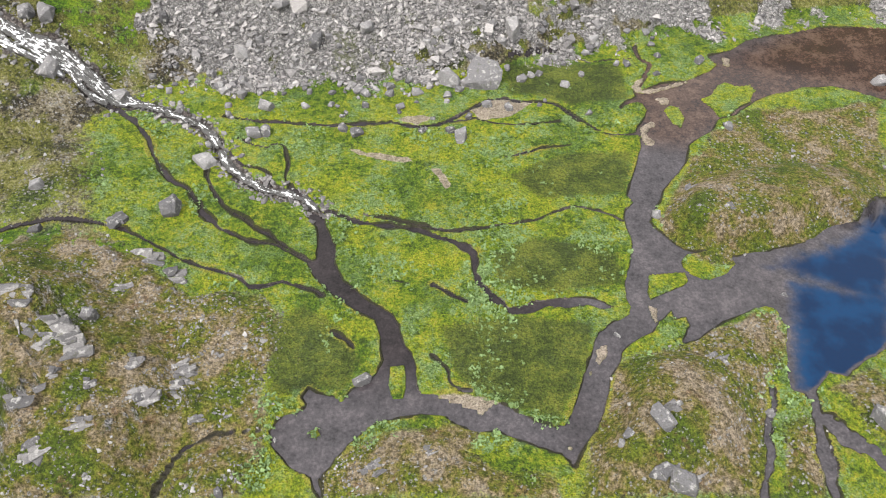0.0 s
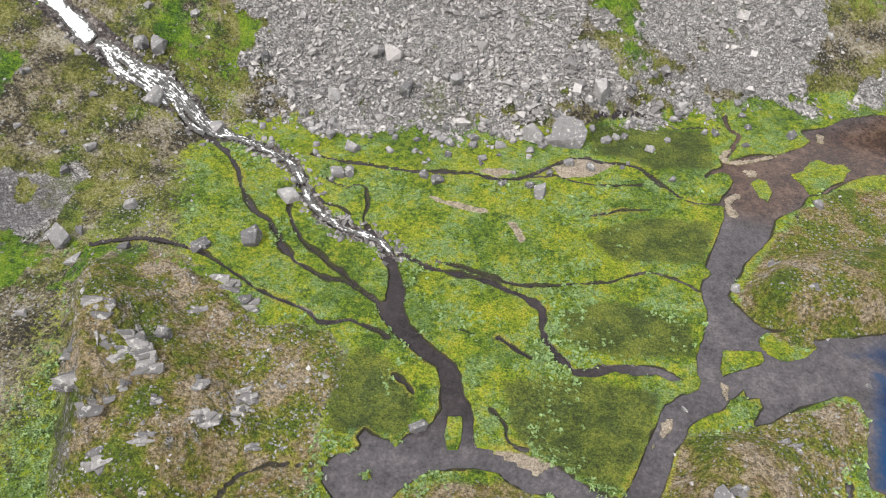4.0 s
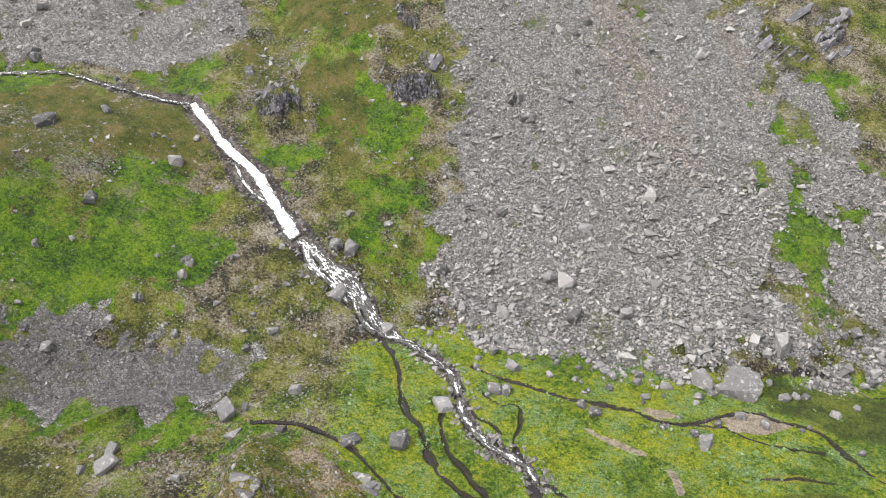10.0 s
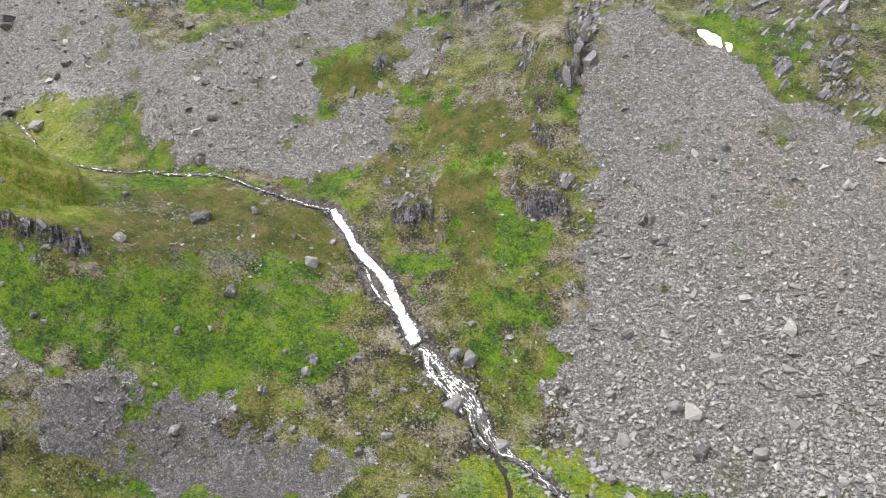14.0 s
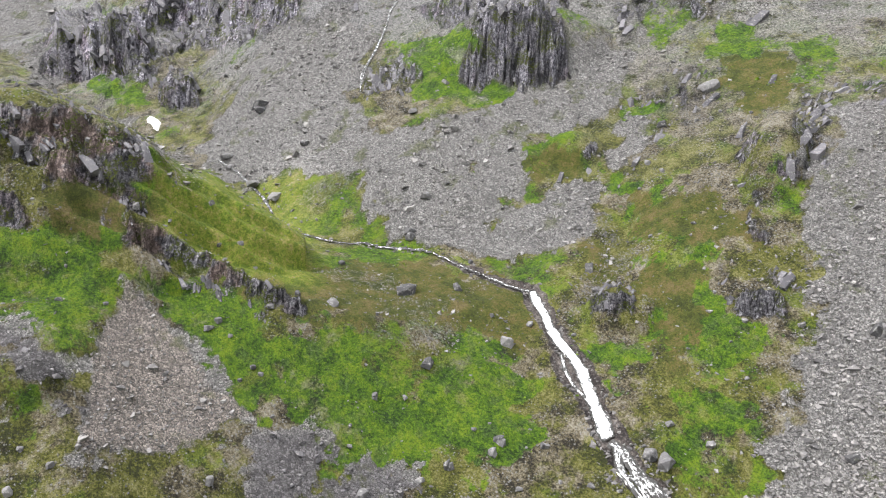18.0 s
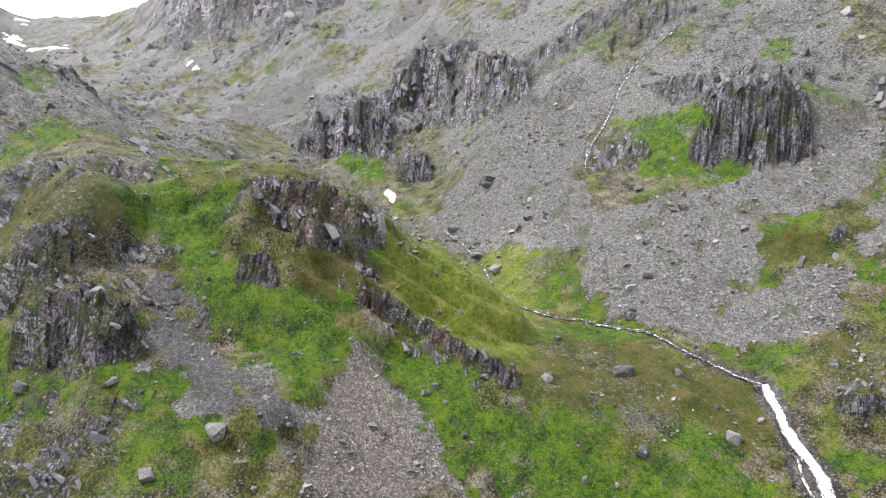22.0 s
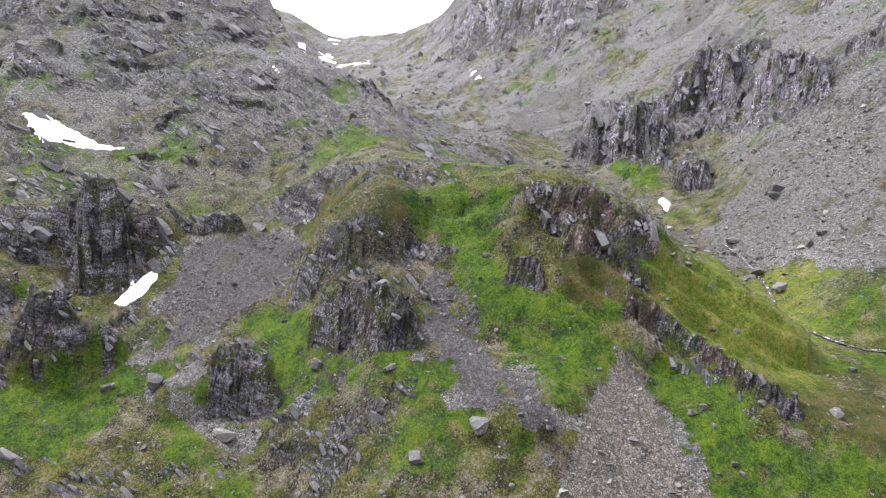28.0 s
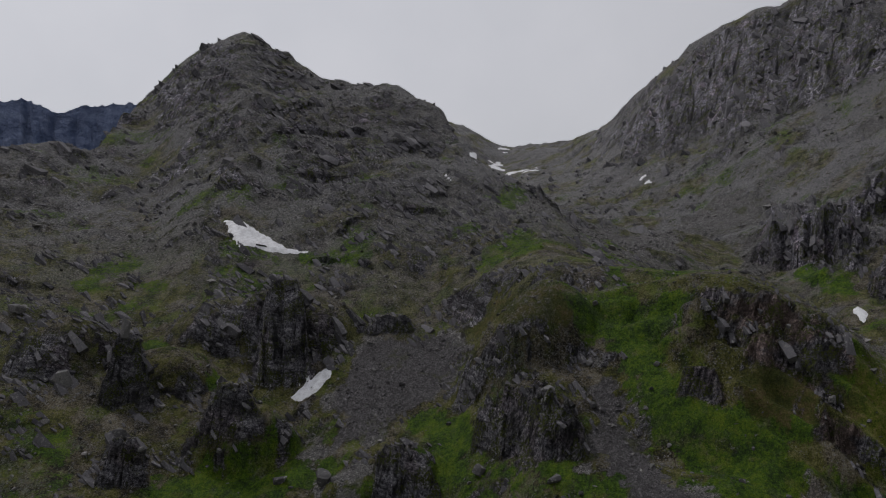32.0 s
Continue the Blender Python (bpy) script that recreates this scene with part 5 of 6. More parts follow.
    color = n.mix(n.math("MULTIPLY", rough(marsh, 0.6), 0.9), color, n.ramp(blend(speck, 0.4, mid, 0.6), (0.42, (0.028, 0.040, 0.006)), (0.50, (0.056, 0.076, 0.010)), (0.58, (0.100, 0.118, 0.016))))
    color = n.mix(n.math("MULTIPLY", n.step(n.math("MULTIPLY_ADD", edge, 0.6, shore), 0.35, 0.75), n.step(n.noise(0.13, 3), 0.44, 0.56)), color, n.mix(n.step(fine, 0.4, 0.6), (0.13, 0.14, 0.012), (0.24, 0.22, 0.035)))
    color = n.mix(rough(brown, 0.9), color, n.ramp(blend(blend(speck, 0.5, small, 0.5), 0.45, mid, 0.55), (0.38, (0.032, 0.042, 0.006)), (0.47, (0.064, 0.076, 0.010)), (0.54, (0.096, 0.088, 0.020)), (0.62, (0.135, 0.105, 0.044))))
    color = n.mix(n.math("MULTIPLY", rise, 0.8), color, n.ramp(blend(mid, 0.4, small, 0.6), (0.40, (0.056, 0.090, 0.005)), (0.48, (0.100, 0.136, 0.010)), (0.54, (0.135, 0.142, 0.022)), (0.62, (0.19, 0.17, 0.058))))
    # scree: packed stones
    stones, gaps = n.cells(1.25), n.cells(1.25, "DISTANCE_TO_EDGE")
    chips, chip_gaps = n.cells(3.4), n.cells(3.4, "DISTANCE_TO_EDGE")
    pick = n.t.nodes.new("ShaderNodeSeparateColor"); n.put(pick.inputs[0], stones.outputs["Color"])
    chip = n.t.nodes.new("ShaderNodeSeparateColor"); n.put(chip.inputs[0], chips.outputs["Color"])
    grey = n.ramp(n.math("ADD", n.math("MULTIPLY", pick.outputs[0], 0.55), n.math("MULTIPLY", chip.outputs[0], 0.45)), (0.15, (0.17, 0.165, 0.162)), (0.5, (0.34, 0.33, 0.322)), (0.85, (0.50, 0.485, 0.47)))
    grey = n.mix(n.step(n.math("MULTIPLY_ADD", edge, 0.5, pink), 0.3, 0.9), grey, n.mix(1.0, grey, (1.08, 0.97, 0.90), "MULTIPLY"))
    grey = n.mix(n.step(n.math("MULTIPLY_ADD", edge, 0.5, slaty), 0.3, 0.7), grey, n.mix(1.0, grey, (0.56, 0.545, 0.59), "MULTIPLY"))
    gap = n.math("MULTIPLY", n.step(gaps.outputs["Distance"], 0.0, 0.09), n.step(chip_gaps.outputs["Distance"], -0.03, 0.10))
    grey = n.mix(gap, (0.075, 0.073, 0.071), grey)
    grey = n.mix(n.math("MULTIPLY", n.step(n.noise(0.07, 4, 0.65), 0.56, 0.66), 0.55), grey, (0.09, 0.105, 0.02))
    f_scree = rough(scree, 0.7)
    color = n.mix(f_scree, color, grey)
    # bare rock: grey to violet gneiss, dark wet streaks, moss on the ledges
    cleave = n.t.nodes.new("ShaderNodeCombineXYZ")
    n.put(cleave.inputs[0], across), n.put(cleave.inputs[1], n.math("MULTIPLY", along, 0.36))
    rise_of = n.t.nodes.new("ShaderNodeSeparateXYZ")
    n.put(rise_of.inputs[0], n.pos), n.put(cleave.inputs[2], n.math("MULTIPLY", rise_of.outputs[2], 0.55))
    streak = n.noise(0.75, 5, 0.7, cleave.outputs[0])
    stone = n.ramp(n.math("ADD", n.math("MULTIPLY", streak, 0.45), n.math("ADD", n.math("MULTIPLY", speck, 0.3), n.math("MULTIPLY", small, 0.25))), (0.39, (0.012, 0.011, 0.015)), (0.46, (0.066, 0.063, 0.076)), (0.53, (0.175, 0.170, 0.192)), (0.60, (0.36, 0.355, 0.365)))
    stone = n.mix(1.0, stone, n.ramp(plate, (0.15, 0.38), (0.5, 0.90), (0.85, 1.45)), "MULTIPLY")
    stone = n.mix(n.step(joint, 0.30, 0.0), stone, (0.009, 0.009, 0.010))
    stone = n.mix(n.step(n.noise(0.06, 3), 0.52, 0.64), stone, n.mix(1.0, stone, (1.06, 0.96, 0.98), "MULTIPLY"))
    stone = n.mix(n.math("MULTIPLY", n.step(n.math("MULTIPLY_ADD", edge, 0.8, warm), 0.3, 0.8), n.step(n.noise(0.09, 4, 0.6), 0.44, 0.56)), stone, n.mix(1.0, n.mix(0.25, stone, (0.16, 0.13, 0.11)), (1.02, 0.82, 0.72), "MULTIPLY"))
    stone = n.mix(n.math("MULTIPLY", dry, 0.8), stone, n.mix(n.step(fine, 0.36, 0.60), (0.10, 0.098, 0.10), (0.42, 0.41, 0.40)))
    # rock turns paler and slightly bluer with distance and height
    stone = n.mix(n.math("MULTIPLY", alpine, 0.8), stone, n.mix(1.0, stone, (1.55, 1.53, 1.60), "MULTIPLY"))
    ledge_moss = n.math("MULTIPLY", n.step(n.noise(0.14, 5, 0.7), 0.50, 0.57), n.step(n.noise(1.6, 3, 0.6), 0.42, 0.55))
    stone = n.mix(ledge_moss, stone, n.mix(mid, (0.03, 0.045, 0.006), (0.09, 0.10, 0.012)))
    f_rock = rough(rock, 0.8)
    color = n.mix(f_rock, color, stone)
    # sand bars and stream beds
    color = n.mix(rough(sand, 0.25), color, n.ramp(small, (0.35, (0.17, 0.14, 0.105)), (0.6, (0.30, 0.255, 0.20))))
    mud = n.ramp(n.math("ADD", n.math("ADD", n.math("MULTIPLY", fine, 0.25), n.math("MULTIPLY", speck, 0.35)), n.math("MULTIPLY", mid, 0.4)), (0.42, (0.010, 0.008, 0.008)), (0.49, (0.034, 0.028, 0.026)), (0.55, (0.075, 0.065, 0.060)), (0.62, (0.15, 0.135, 0.125)))
    mud = n.mix(iron, mud, n.ramp(n.math("ADD", n.math("MULTIPLY", mid, 0.7), n.math("MULTIPLY", fine, 0.3)), (0.40, (0.022, 0.013, 0.010)), (0.48, (0.055, 0.030, 0.019)), (0.60, (0.13, 0.085, 0.058))))
    color = n.mix(n.step(n.math("MULTIPLY_ADD", edge, 0.12, bed), 0.35, 0.65), color, mud)
    # shade under the cut banks, painted dark into peat and wet moss
    color = n.mix(n.math("MULTIPLY", n.step(n.math("MULTIPLY_ADD", edge, 0.4, peat_shade), 0.35, 0.75), 0.9), color, n.mix(fine, (0.006, 0.006, 0.004), (0.030, 0.026, 0.014)))
    relief = n.math("ADD", n.math("MULTIPLY", n.math("ADD", n.math("MULTIPLY", small, 0.8), n.math("MULTIPLY", speck, 0.9)), n.math("SUBTRACT", 1.0, n.math("MULTIPLY", bed, 0.85))), n.math("MULTIPLY", n.math("MULTIPLY", gap, f_scree), n.math("ADD", 0.4, pick.outputs[1])))
    relief = n.math("ADD", relief, n.math("MULTIPLY", n.math("MULTIPLY", streak, f_rock), 3.0))
    crumb = n.ramp(n.noise(3.3, 4, 0.75), (0.36, 0.42), (0.50, 1.0), (0.62, 1.30))
    color = n.mix(n.math("SUBTRACT", 1.0, bed), color, n.mix(1.0, color, crumb, "MULTIPLY"))
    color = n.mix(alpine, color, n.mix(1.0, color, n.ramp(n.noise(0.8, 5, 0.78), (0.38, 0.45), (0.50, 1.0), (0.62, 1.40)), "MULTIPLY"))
    normal = n.bump(relief, n.math("MULTIPLY_ADD", rise, -0.35, 1.0), 1.0)
    return n.done(n.principled(color, 0.92, normal))


def stone_material(name, tint=(1, 1, 1)):
    n = Nodes(name)
    per = n.t.nodes.new("ShaderNodeNewGeometry").outputs["Random Per Island"]
    own = n.t.nodes.new("ShaderNodeObjectInfo").outputs["Random"]
    pick = n.math("FRACT", n.math("ADD", per, own))
    base = n.ramp(pick, (0.0, (0.080, 0.079, 0.081)), (0.45, (0.155, 0.152, 0.152)), (0.85, (0.225, 0.22, 0.216)), (1.0, (0.28, 0.275, 0.268)))
    base = n.mix(1.0, base, tint, "MULTIPLY")
    grain, patch = n.noise(5, 5, 0.7), n.noise(1.1, 4, 0.65)
    base = n.mix(1.0, base, n.ramp(grain, (0.3, 0.62), (0.7, 1.28)), "MULTIPLY")
    base = n.mix(n.math("MULTIPLY", n.step(patch, 0.54, 0.66), 0.55), base, (0.30, 0.295, 0.28))
    base = n.mix(n.math("MULTIPLY", n.step(n.noise(0.9, 4, 0.7), 0.58, 0.68), 0.6), base, (0.05, 0.052, 0.03))
    return n.done(n.principled(base, 0.88, n.bump(n.math("ADD", grain, patch), 0.5, 0.25)))


def water_material():
    n = Nodes("murky_water")
    deep, iron, dark = n.attr("depth")
    mid, small, fine = n.noise(0.16, 4, 0.6), n.noise(0.7, 4, 0.65), n.noise(2.2, 3, 0.6)
    tone = n.math("ADD", n.math("ADD", n.math("MULTIPLY", mid, 0.35), n.math("MULTIPLY", small, 0.3)), n.math("MULTIPLY", fine, 0.35))
    color = n.ramp(tone, (0.36, (0.010, 0.009, 0.010)), (0.46, (0.025, 0.023, 0.025)), (0.54, (0.036, 0.032, 0.035)), (0.64, (0.060, 0.054, 0.056)))
    color = n.mix(dark, color, n.mix(1.0, color, (0.45, 0.41, 0.40), "MULTIPLY"))
    color = n.mix(n.math("MULTIPLY", iron, 0.9), color, n.ramp(tone, (0.40, (0.011, 0.007, 0.006)), (0.50, (0.028, 0.015, 0.010)), (0.60, (0.062, 0.040, 0.028))))
    blue = n.step(n.math("MULTIPLY_ADD", n.math("SUBTRACT", n.noise(0.25, 5, 0.65), 0.5), 0.7, deep), 0.30, 0.85)
    color = n.mix(blue, color, n.mix(n.step(n.noise(0.10, 4), 0.42, 0.6), (0.0015, 0.010, 0.032), (0.002, 0.018, 0.052)))
    p = n.t.nodes.new("ShaderNodeBsdfPrincipled")
    n.put(p.inputs["Base Color"], color)
    p.inputs["Roughness"].default_value, p.inputs["IOR"].default_value = 0.08, 1.33
    n.put(p.inputs["Specular IOR Level"], n.math("MULTIPLY_ADD", blue, -0.25, n.math("MULTIPLY_ADD", dark, -0.22, 0.45)))
    return n.done(p.outputs[0])


def foam_material():
    n = Nodes("white_water")
    along, across, core = n.attr("flow")
    v = n.t.nodes.new("ShaderNodeCombineXYZ")
    n.put(v.inputs[0], n.math("MULTIPLY", along, 0.42)), n.put(v.inputs[1], n.math("MULTIPLY", across, 1.9))
    strands, churn = n.noise(1.0, 5, 0.68, v.outputs[0]), n.noise(1.4, 4, 0.7)
    foam = n.math("ADD", n.math("ADD", n.math("MULTIPLY", strands, 0.62), n.math("MULTIPLY", churn, 0.38)), n.math("MULTIPLY_ADD", core, 0.42, -0.20))
    white = n.principled(n.ramp(strands, (0.36, (0.36, 0.38, 0.42)), (0.52, (0.78, 0.79, 0.80))), 0.6, n.bump(foam, 0.9, 0.5))
    veil = n.principled(n.mix(churn, (0.012, 0.012, 0.012), (0.07, 0.068, 0.064)), 0.15)
    clear = n.t.nodes.new("ShaderNodeBsdfTransparent").outputs[0]

    def over(fac, a, b):
        m = n.t.nodes.new("ShaderNodeMixShader")
        n.put(m.inputs[0], fac), n.put(m.inputs[1], a), n.put(m.inputs[2], b)
        return m.outputs[0]

    return n.done(over(n.step(foam, 0.555, 0.65), over(n.step(foam, 0.40, 0.46), clear, veil), white))


def snow_material():
    n = Nodes("old_snow")
    color = n.ramp(n.math("ADD", n.math("MULTIPLY", n.noise(0.5, 4, 0.6), 0.6), n.math("MULTIPLY", n.noise(4, 3), 0.4)), (0.35, (0.45, 0.45, 0.46)), (0.55, (0.70, 0.71, 0.73)), (0.7, (0.80, 0.81, 0.82)))
    return n.done(n.principled(color, 0.6, n.bump(n.noise(1.2, 3), 0.5, 0.3)))


# ---------------------------------------------------------------- ground, water and snow
def grid_mesh(name, z, keep, material, colors, soft=None):
    """The part of the grid where keep is true, as one mesh with colour layers."""
    i, j = np.meshgrid(np.arange(NA), np.arange(NR - 1), indexing="ij")
    k = (i + 1) % NA
    quads = np.stack([i * NR + j + 1, k * NR + j + 1, k * NR + j, i * NR + j], -1).reshape(-1, 4)
    if keep is not None:
        quads = quads[keep.ravel()[quads].any(1)]
    used, index = np.unique(quads, return_inverse=True)
    me = bpy.data.meshes.new(name)
    me.vertices.add(len(used))
    me.vertices.foreach_set("co", np.stack([PX, PY, z], -1).reshape(-1, 3)[used].ravel())
    me.loops.add(4 * len(quads))
    me.loops.foreach_set("vertex_index", index.ravel().astype(np.int32))
    me.polygons.add(len(quads))
    me.polygons.foreach_set("loop_start", np.arange(0, 4 * len(quads), 4, dtype=np.int32))
    me.polygons.foreach_set("use_smooth", (soft.ravel()[quads[:, 0]] if soft is not None else np.ones(len(quads), bool)))
    me.update(calc_edges=True)
    for layer, (a, b, c) in colors.items():
        data = np.ones((len(used), 4), np.float32)
        for n, v in enumerate((a, b, c)):
            data[:, n] = np.broadcast_to(v, (NA, NR)).ravel()[used]
        me.attributes.new(layer, "FLOAT_COLOR", "POINT").data.foreach_set("color", data.ravel())
    me.materials.append(material)
    return new(name, me)


m_iron = zone([[(38, 118), (36, 155), (60, 150), (110, 175), (115, 135), (60, 125), (48, 116)]], 5.0)
m_shore = np.exp(-np.clip(bank - 0.3, 0, 50) / 0.8) * smooth(0.0, 0.35, bank) * (RANGE_M < 200) * smooth(-0.25, 0.35, fbm(GX, GY, 14, 3, 231))
shore_off = np.minimum(bank, -depth_in(LAKE, 12, SLIGHT_X, SLIGHT_Y))
shore_off = np.maximum(shore_off, np.where(m_island > 0.02, 2.4 * (m_island - 0.5), -9))
# dark strip along the banks, painted for the shade below their cut edges
m_peat_shade = smooth(0.5, 0.0, shore_off + 0.7 * fbm(GX, GY, 5, 4, 471)) * (RANGE_M < 220) * (m_sand < 0.3)
m_warm = smooth(62, 68, bearing) * smooth(82, 76, bearing) * smooth(180, 195, RANGE_M) * smooth(295, 265, RANGE_M)
# grows with distance from the hub and with height
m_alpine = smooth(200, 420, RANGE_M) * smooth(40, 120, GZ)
# cover_c's mud reaches past the water, also as shade under the cut banks
ground = tagged(grid_mesh("ground", GROUND, None, ground_material(), {
    "cover_a": (m_grass, m_scree, m_face), "cover_b": (m_brown, m_marsh, m_sand),
    "cover_c": (np.maximum(np.maximum(water_mask, (1 - m_island) * (1 - m_sand) * 0.9 * smooth(0.30, 0.05, bank + 0.2 * fbm(GX, GY, 1.6, 2, 411))), smooth(3.0, 0.6, white + 1.8 * fbm(GX, GY, 4, 3, 431) + 1.4 * (GZ < 14)) * smooth(250, 215, RANGE_M)), m_pink, m_shore), "cover_d": (m_delta, m_iron, m_alpine), "cover_e": (tone_of, np.clip(joint_of, 0, 1), m_mound), "cover_f": (m_warm, terrace, m_peat_shade), "cover_g": (ACROSS, UP, m_slate)}, m_crag < 0.45),
    "green valley floor, grey scree slopes and rocky mountainsides", "ground", kind="structure")
water_mat = water_material()
narrow = 1 - zone([[(20, 45), (20, 75), (28, 112), (60, 160), (120, 170), (120, 30)], [(-25, 40), (-25, 60), (20, 62), (24, 44)]], 6.0)
on_lake = zone(LAKE, 0.6, SLIGHT_X, SLIGHT_Y) > 0.5
for name, keep, label in (("lake", on_lake, "deep blue lake with brown stony shallows"), ("river", ~on_lake, "shallow brown braided streams winding over the green valley floor")):
    tagged(grid_mesh(name, SURFACE + 0.01 * (name == "lake"), (water_mask > 0.08) & (RANGE_M < 300) & keep, water_mat, {"depth": (m_deep * m_lake, m_iron, narrow)}), label, "water", kind="structure")
foam = foam_material()


def ribbon(name, points, w0, w1, vigour):
    """A sheet of running water along a course, draped over the ground, thinning to its edges."""
    p = curve(points, 30)
    s = np.r_[0, np.cumsum(np.hypot(*np.diff(p, axis=0).T))]
    at = np.arange(0, s[-1], 0.45)
    cx, cy = np.interp(at, s, p[:, 0]), np.interp(at, s, p[:, 1])
    cx, cy = cx + 0.35 * fbm(at, at * 0, 6, 3, 501), cy + 0.35 * fbm(at, at * 0 + 40, 6, 3, 503)
    dx, dy = np.gradient(cx), np.gradient(cy)
    l = np.hypot(dx, dy)
    nx, ny = -dy / l, dx / l
    u = np.linspace(-1, 1, 13)
    half = 0.62 * np.interp(at, [0, at[-1]], [w0, w1]) * (1 + 0.28 * fbm(at, at * 0 + 9, 5, 3, 505))
    ends = smooth(0, 0.8, at) * smooth(0, 0.8, at[-1] - at)
    x, y = cx[:, None] + nx[:, None] * half[:, None] * u, cy[:, None] + ny[:, None] * half[:, None] * u
    z = blurred(height(x, y), 2, 0)
    z = z + 0.45 * (1 - u ** 2) + 0.30 + 0.12 * fbm(x, y, 0.9, 2, 507)
    n, m = x.shape
    k = (np.arange(n - 1)[:, None] * m + np.arange(m - 1)).ravel()
    me = bpy.data.meshes.new(name)
    me.from_pydata(np.stack([x, y, z], -1).reshape(-1, 3).tolist(), [], np.stack([k, k + 1, k + m + 1, k + m], -1).tolist())
    data = np.ones((n * m, 4), np.float32)
    data[:, 0], data[:, 1] = np.repeat(at, m), (half[:, None] * u).ravel()
    data[:, 2] = (vigour * (1 - np.abs(u) ** 2.5) * (0.35 + 0.65 * ends[:, None])).ravel()
    me.attributes.new("flow", "FLOAT_COLOR", "POINT").data.foreach_set("color", data.ravel())
    me.polygons.foreach_set("use_smooth", np.ones(len(me.polygons), bool))
    me.materials.append(foam)
    return new(name, me)


FALLS = {"waterfall": ("white foaming waterfall and cascade between dark rocks", ("fall", "fall_side", "fall_top", "fall_foot", "fall_foot_b", "cascade", "cascade_b", "cascade_c", "cascade_d")),
         "mountain_stream": ("small stony stream in the hanging valley with white riffles", ("upper_stream", "upper_rill")),
         "far_waterfall": ("thin white waterfall down a high rock wall", ("far_fall", "far_fall_b"))}
PART_NAME = {"fall": "main_fall", "fall_side": "side_fall", "fall_top": "lip", "fall_foot": "rapid", "fall_foot_b": "rapid", "upper_stream": "riffle", "upper_rill": "rill", "far_fall": "upper_leap", "far_fall_b": "lower_leap"}
for name, (label, courses) in FALLS.items():
    torrent = tagged(new(name), label, "waterfall" if "fall" in name else "stream")
    for key in courses:
        w0, w1, pts = WHITEWATER[key]
        vigour = 0.56 if name == "mountain_stream" else 0.62 if name == "far_waterfall" else 0.98 if key == "fall" else 0.62 if key == "fall_top" else 0.68 if key.startswith("fall") else 0.61
        ribbon(PART_NAME.get(key, "cascade"), pts, w0, w1, vigour).parent = torrent
snow_mat = snow_material()
for k, poly in enumerate(SNOW):
    span = 0.006 * float(np.hypot(*np.mean(poly, 0)))
    inside = zone([poly], span * 0.6, GX + 0.4 * span * fbm(GX, GY, 4, 3, 191), GY)
    if (inside > 0.5).sum() > 3:
        tagged(grid_mesh("snow_patch", blurred(GROUND, 2, 1) + min(span, 2.0) * 0.8 * (inside - 0.5), inside > 0.2, snow_mat, {}),
               "patch of old white snow lying in a rocky hollow" if k < 3 else "small patch of old white snow on a far slope", "snow patch", "snow patches")


# mountains far down the main valley, hazy blue
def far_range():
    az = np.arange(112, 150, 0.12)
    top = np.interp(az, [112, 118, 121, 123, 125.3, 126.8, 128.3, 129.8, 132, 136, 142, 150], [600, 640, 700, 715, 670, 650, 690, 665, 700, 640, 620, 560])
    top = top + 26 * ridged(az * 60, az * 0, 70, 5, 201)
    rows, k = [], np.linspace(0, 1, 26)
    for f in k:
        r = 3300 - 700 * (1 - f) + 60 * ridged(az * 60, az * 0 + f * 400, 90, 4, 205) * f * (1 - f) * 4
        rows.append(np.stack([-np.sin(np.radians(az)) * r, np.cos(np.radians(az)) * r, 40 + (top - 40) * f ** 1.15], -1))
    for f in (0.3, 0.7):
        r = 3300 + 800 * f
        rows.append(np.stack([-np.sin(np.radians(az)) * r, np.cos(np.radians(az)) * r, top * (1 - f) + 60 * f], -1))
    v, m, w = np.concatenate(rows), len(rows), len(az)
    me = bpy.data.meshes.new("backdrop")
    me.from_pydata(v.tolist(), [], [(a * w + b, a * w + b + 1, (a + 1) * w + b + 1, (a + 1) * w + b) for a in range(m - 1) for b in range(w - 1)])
    n = Nodes("haze_blue_rock")
    # distance haze is painted into the base colour as blue
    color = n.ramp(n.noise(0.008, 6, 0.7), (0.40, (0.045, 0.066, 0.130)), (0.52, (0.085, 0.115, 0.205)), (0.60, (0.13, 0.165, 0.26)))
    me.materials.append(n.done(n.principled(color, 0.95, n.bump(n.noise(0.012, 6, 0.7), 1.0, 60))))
    return tagged(new("backdrop", me), "distant jagged mountain range beyond the ridge, with blue haze put into its colour", "mountains", kind="structure")


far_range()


# ---------------------------------------------------------------- stones
def rubble(rng, points=11, flat=0.7):
    """A broken stone: the hull of a few scattered corners."""
    bm = bmesh.new()
    for _ in range(points):
        v = Vector((rng.uniform(-1, 1), rng.uniform(-1, 1), rng.uniform(-1, 1)))
        v = v / max(abs(c) for c in v) * rng.uniform(0.75, 1.0)
        bm.verts.new((v.x * 0.55, v.y * 0.42, v.z * 0.42 * flat))
    bmesh.ops.convex_hull(bm, input=bm.verts)
    bmesh.ops.delete(bm, geom=[v for v in bm.verts if not v.link_faces], context="VERTS")
    bmesh.ops.triangulate(bm, faces=bm.faces)
    bm.verts.index_update()
    co = np.array([v.co[:] for v in bm.verts])
    faces = np.array([[v.index for v in f.verts] for f in bm.faces])
    bm.free()
    return co, faces


rng = random.Random(5)
nprng = np.random.default_rng(8)
SMALL = [rubble(rng, rng.randint(7, 10), rng.uniform(0.55, 0.95)) for _ in range(16)]
scree_stone, heath_stone = stone_material("scree_stone", (0.91, 0.885, 0.88)), stone_material("lichened_stone", (0.84, 0.83, 0.81))


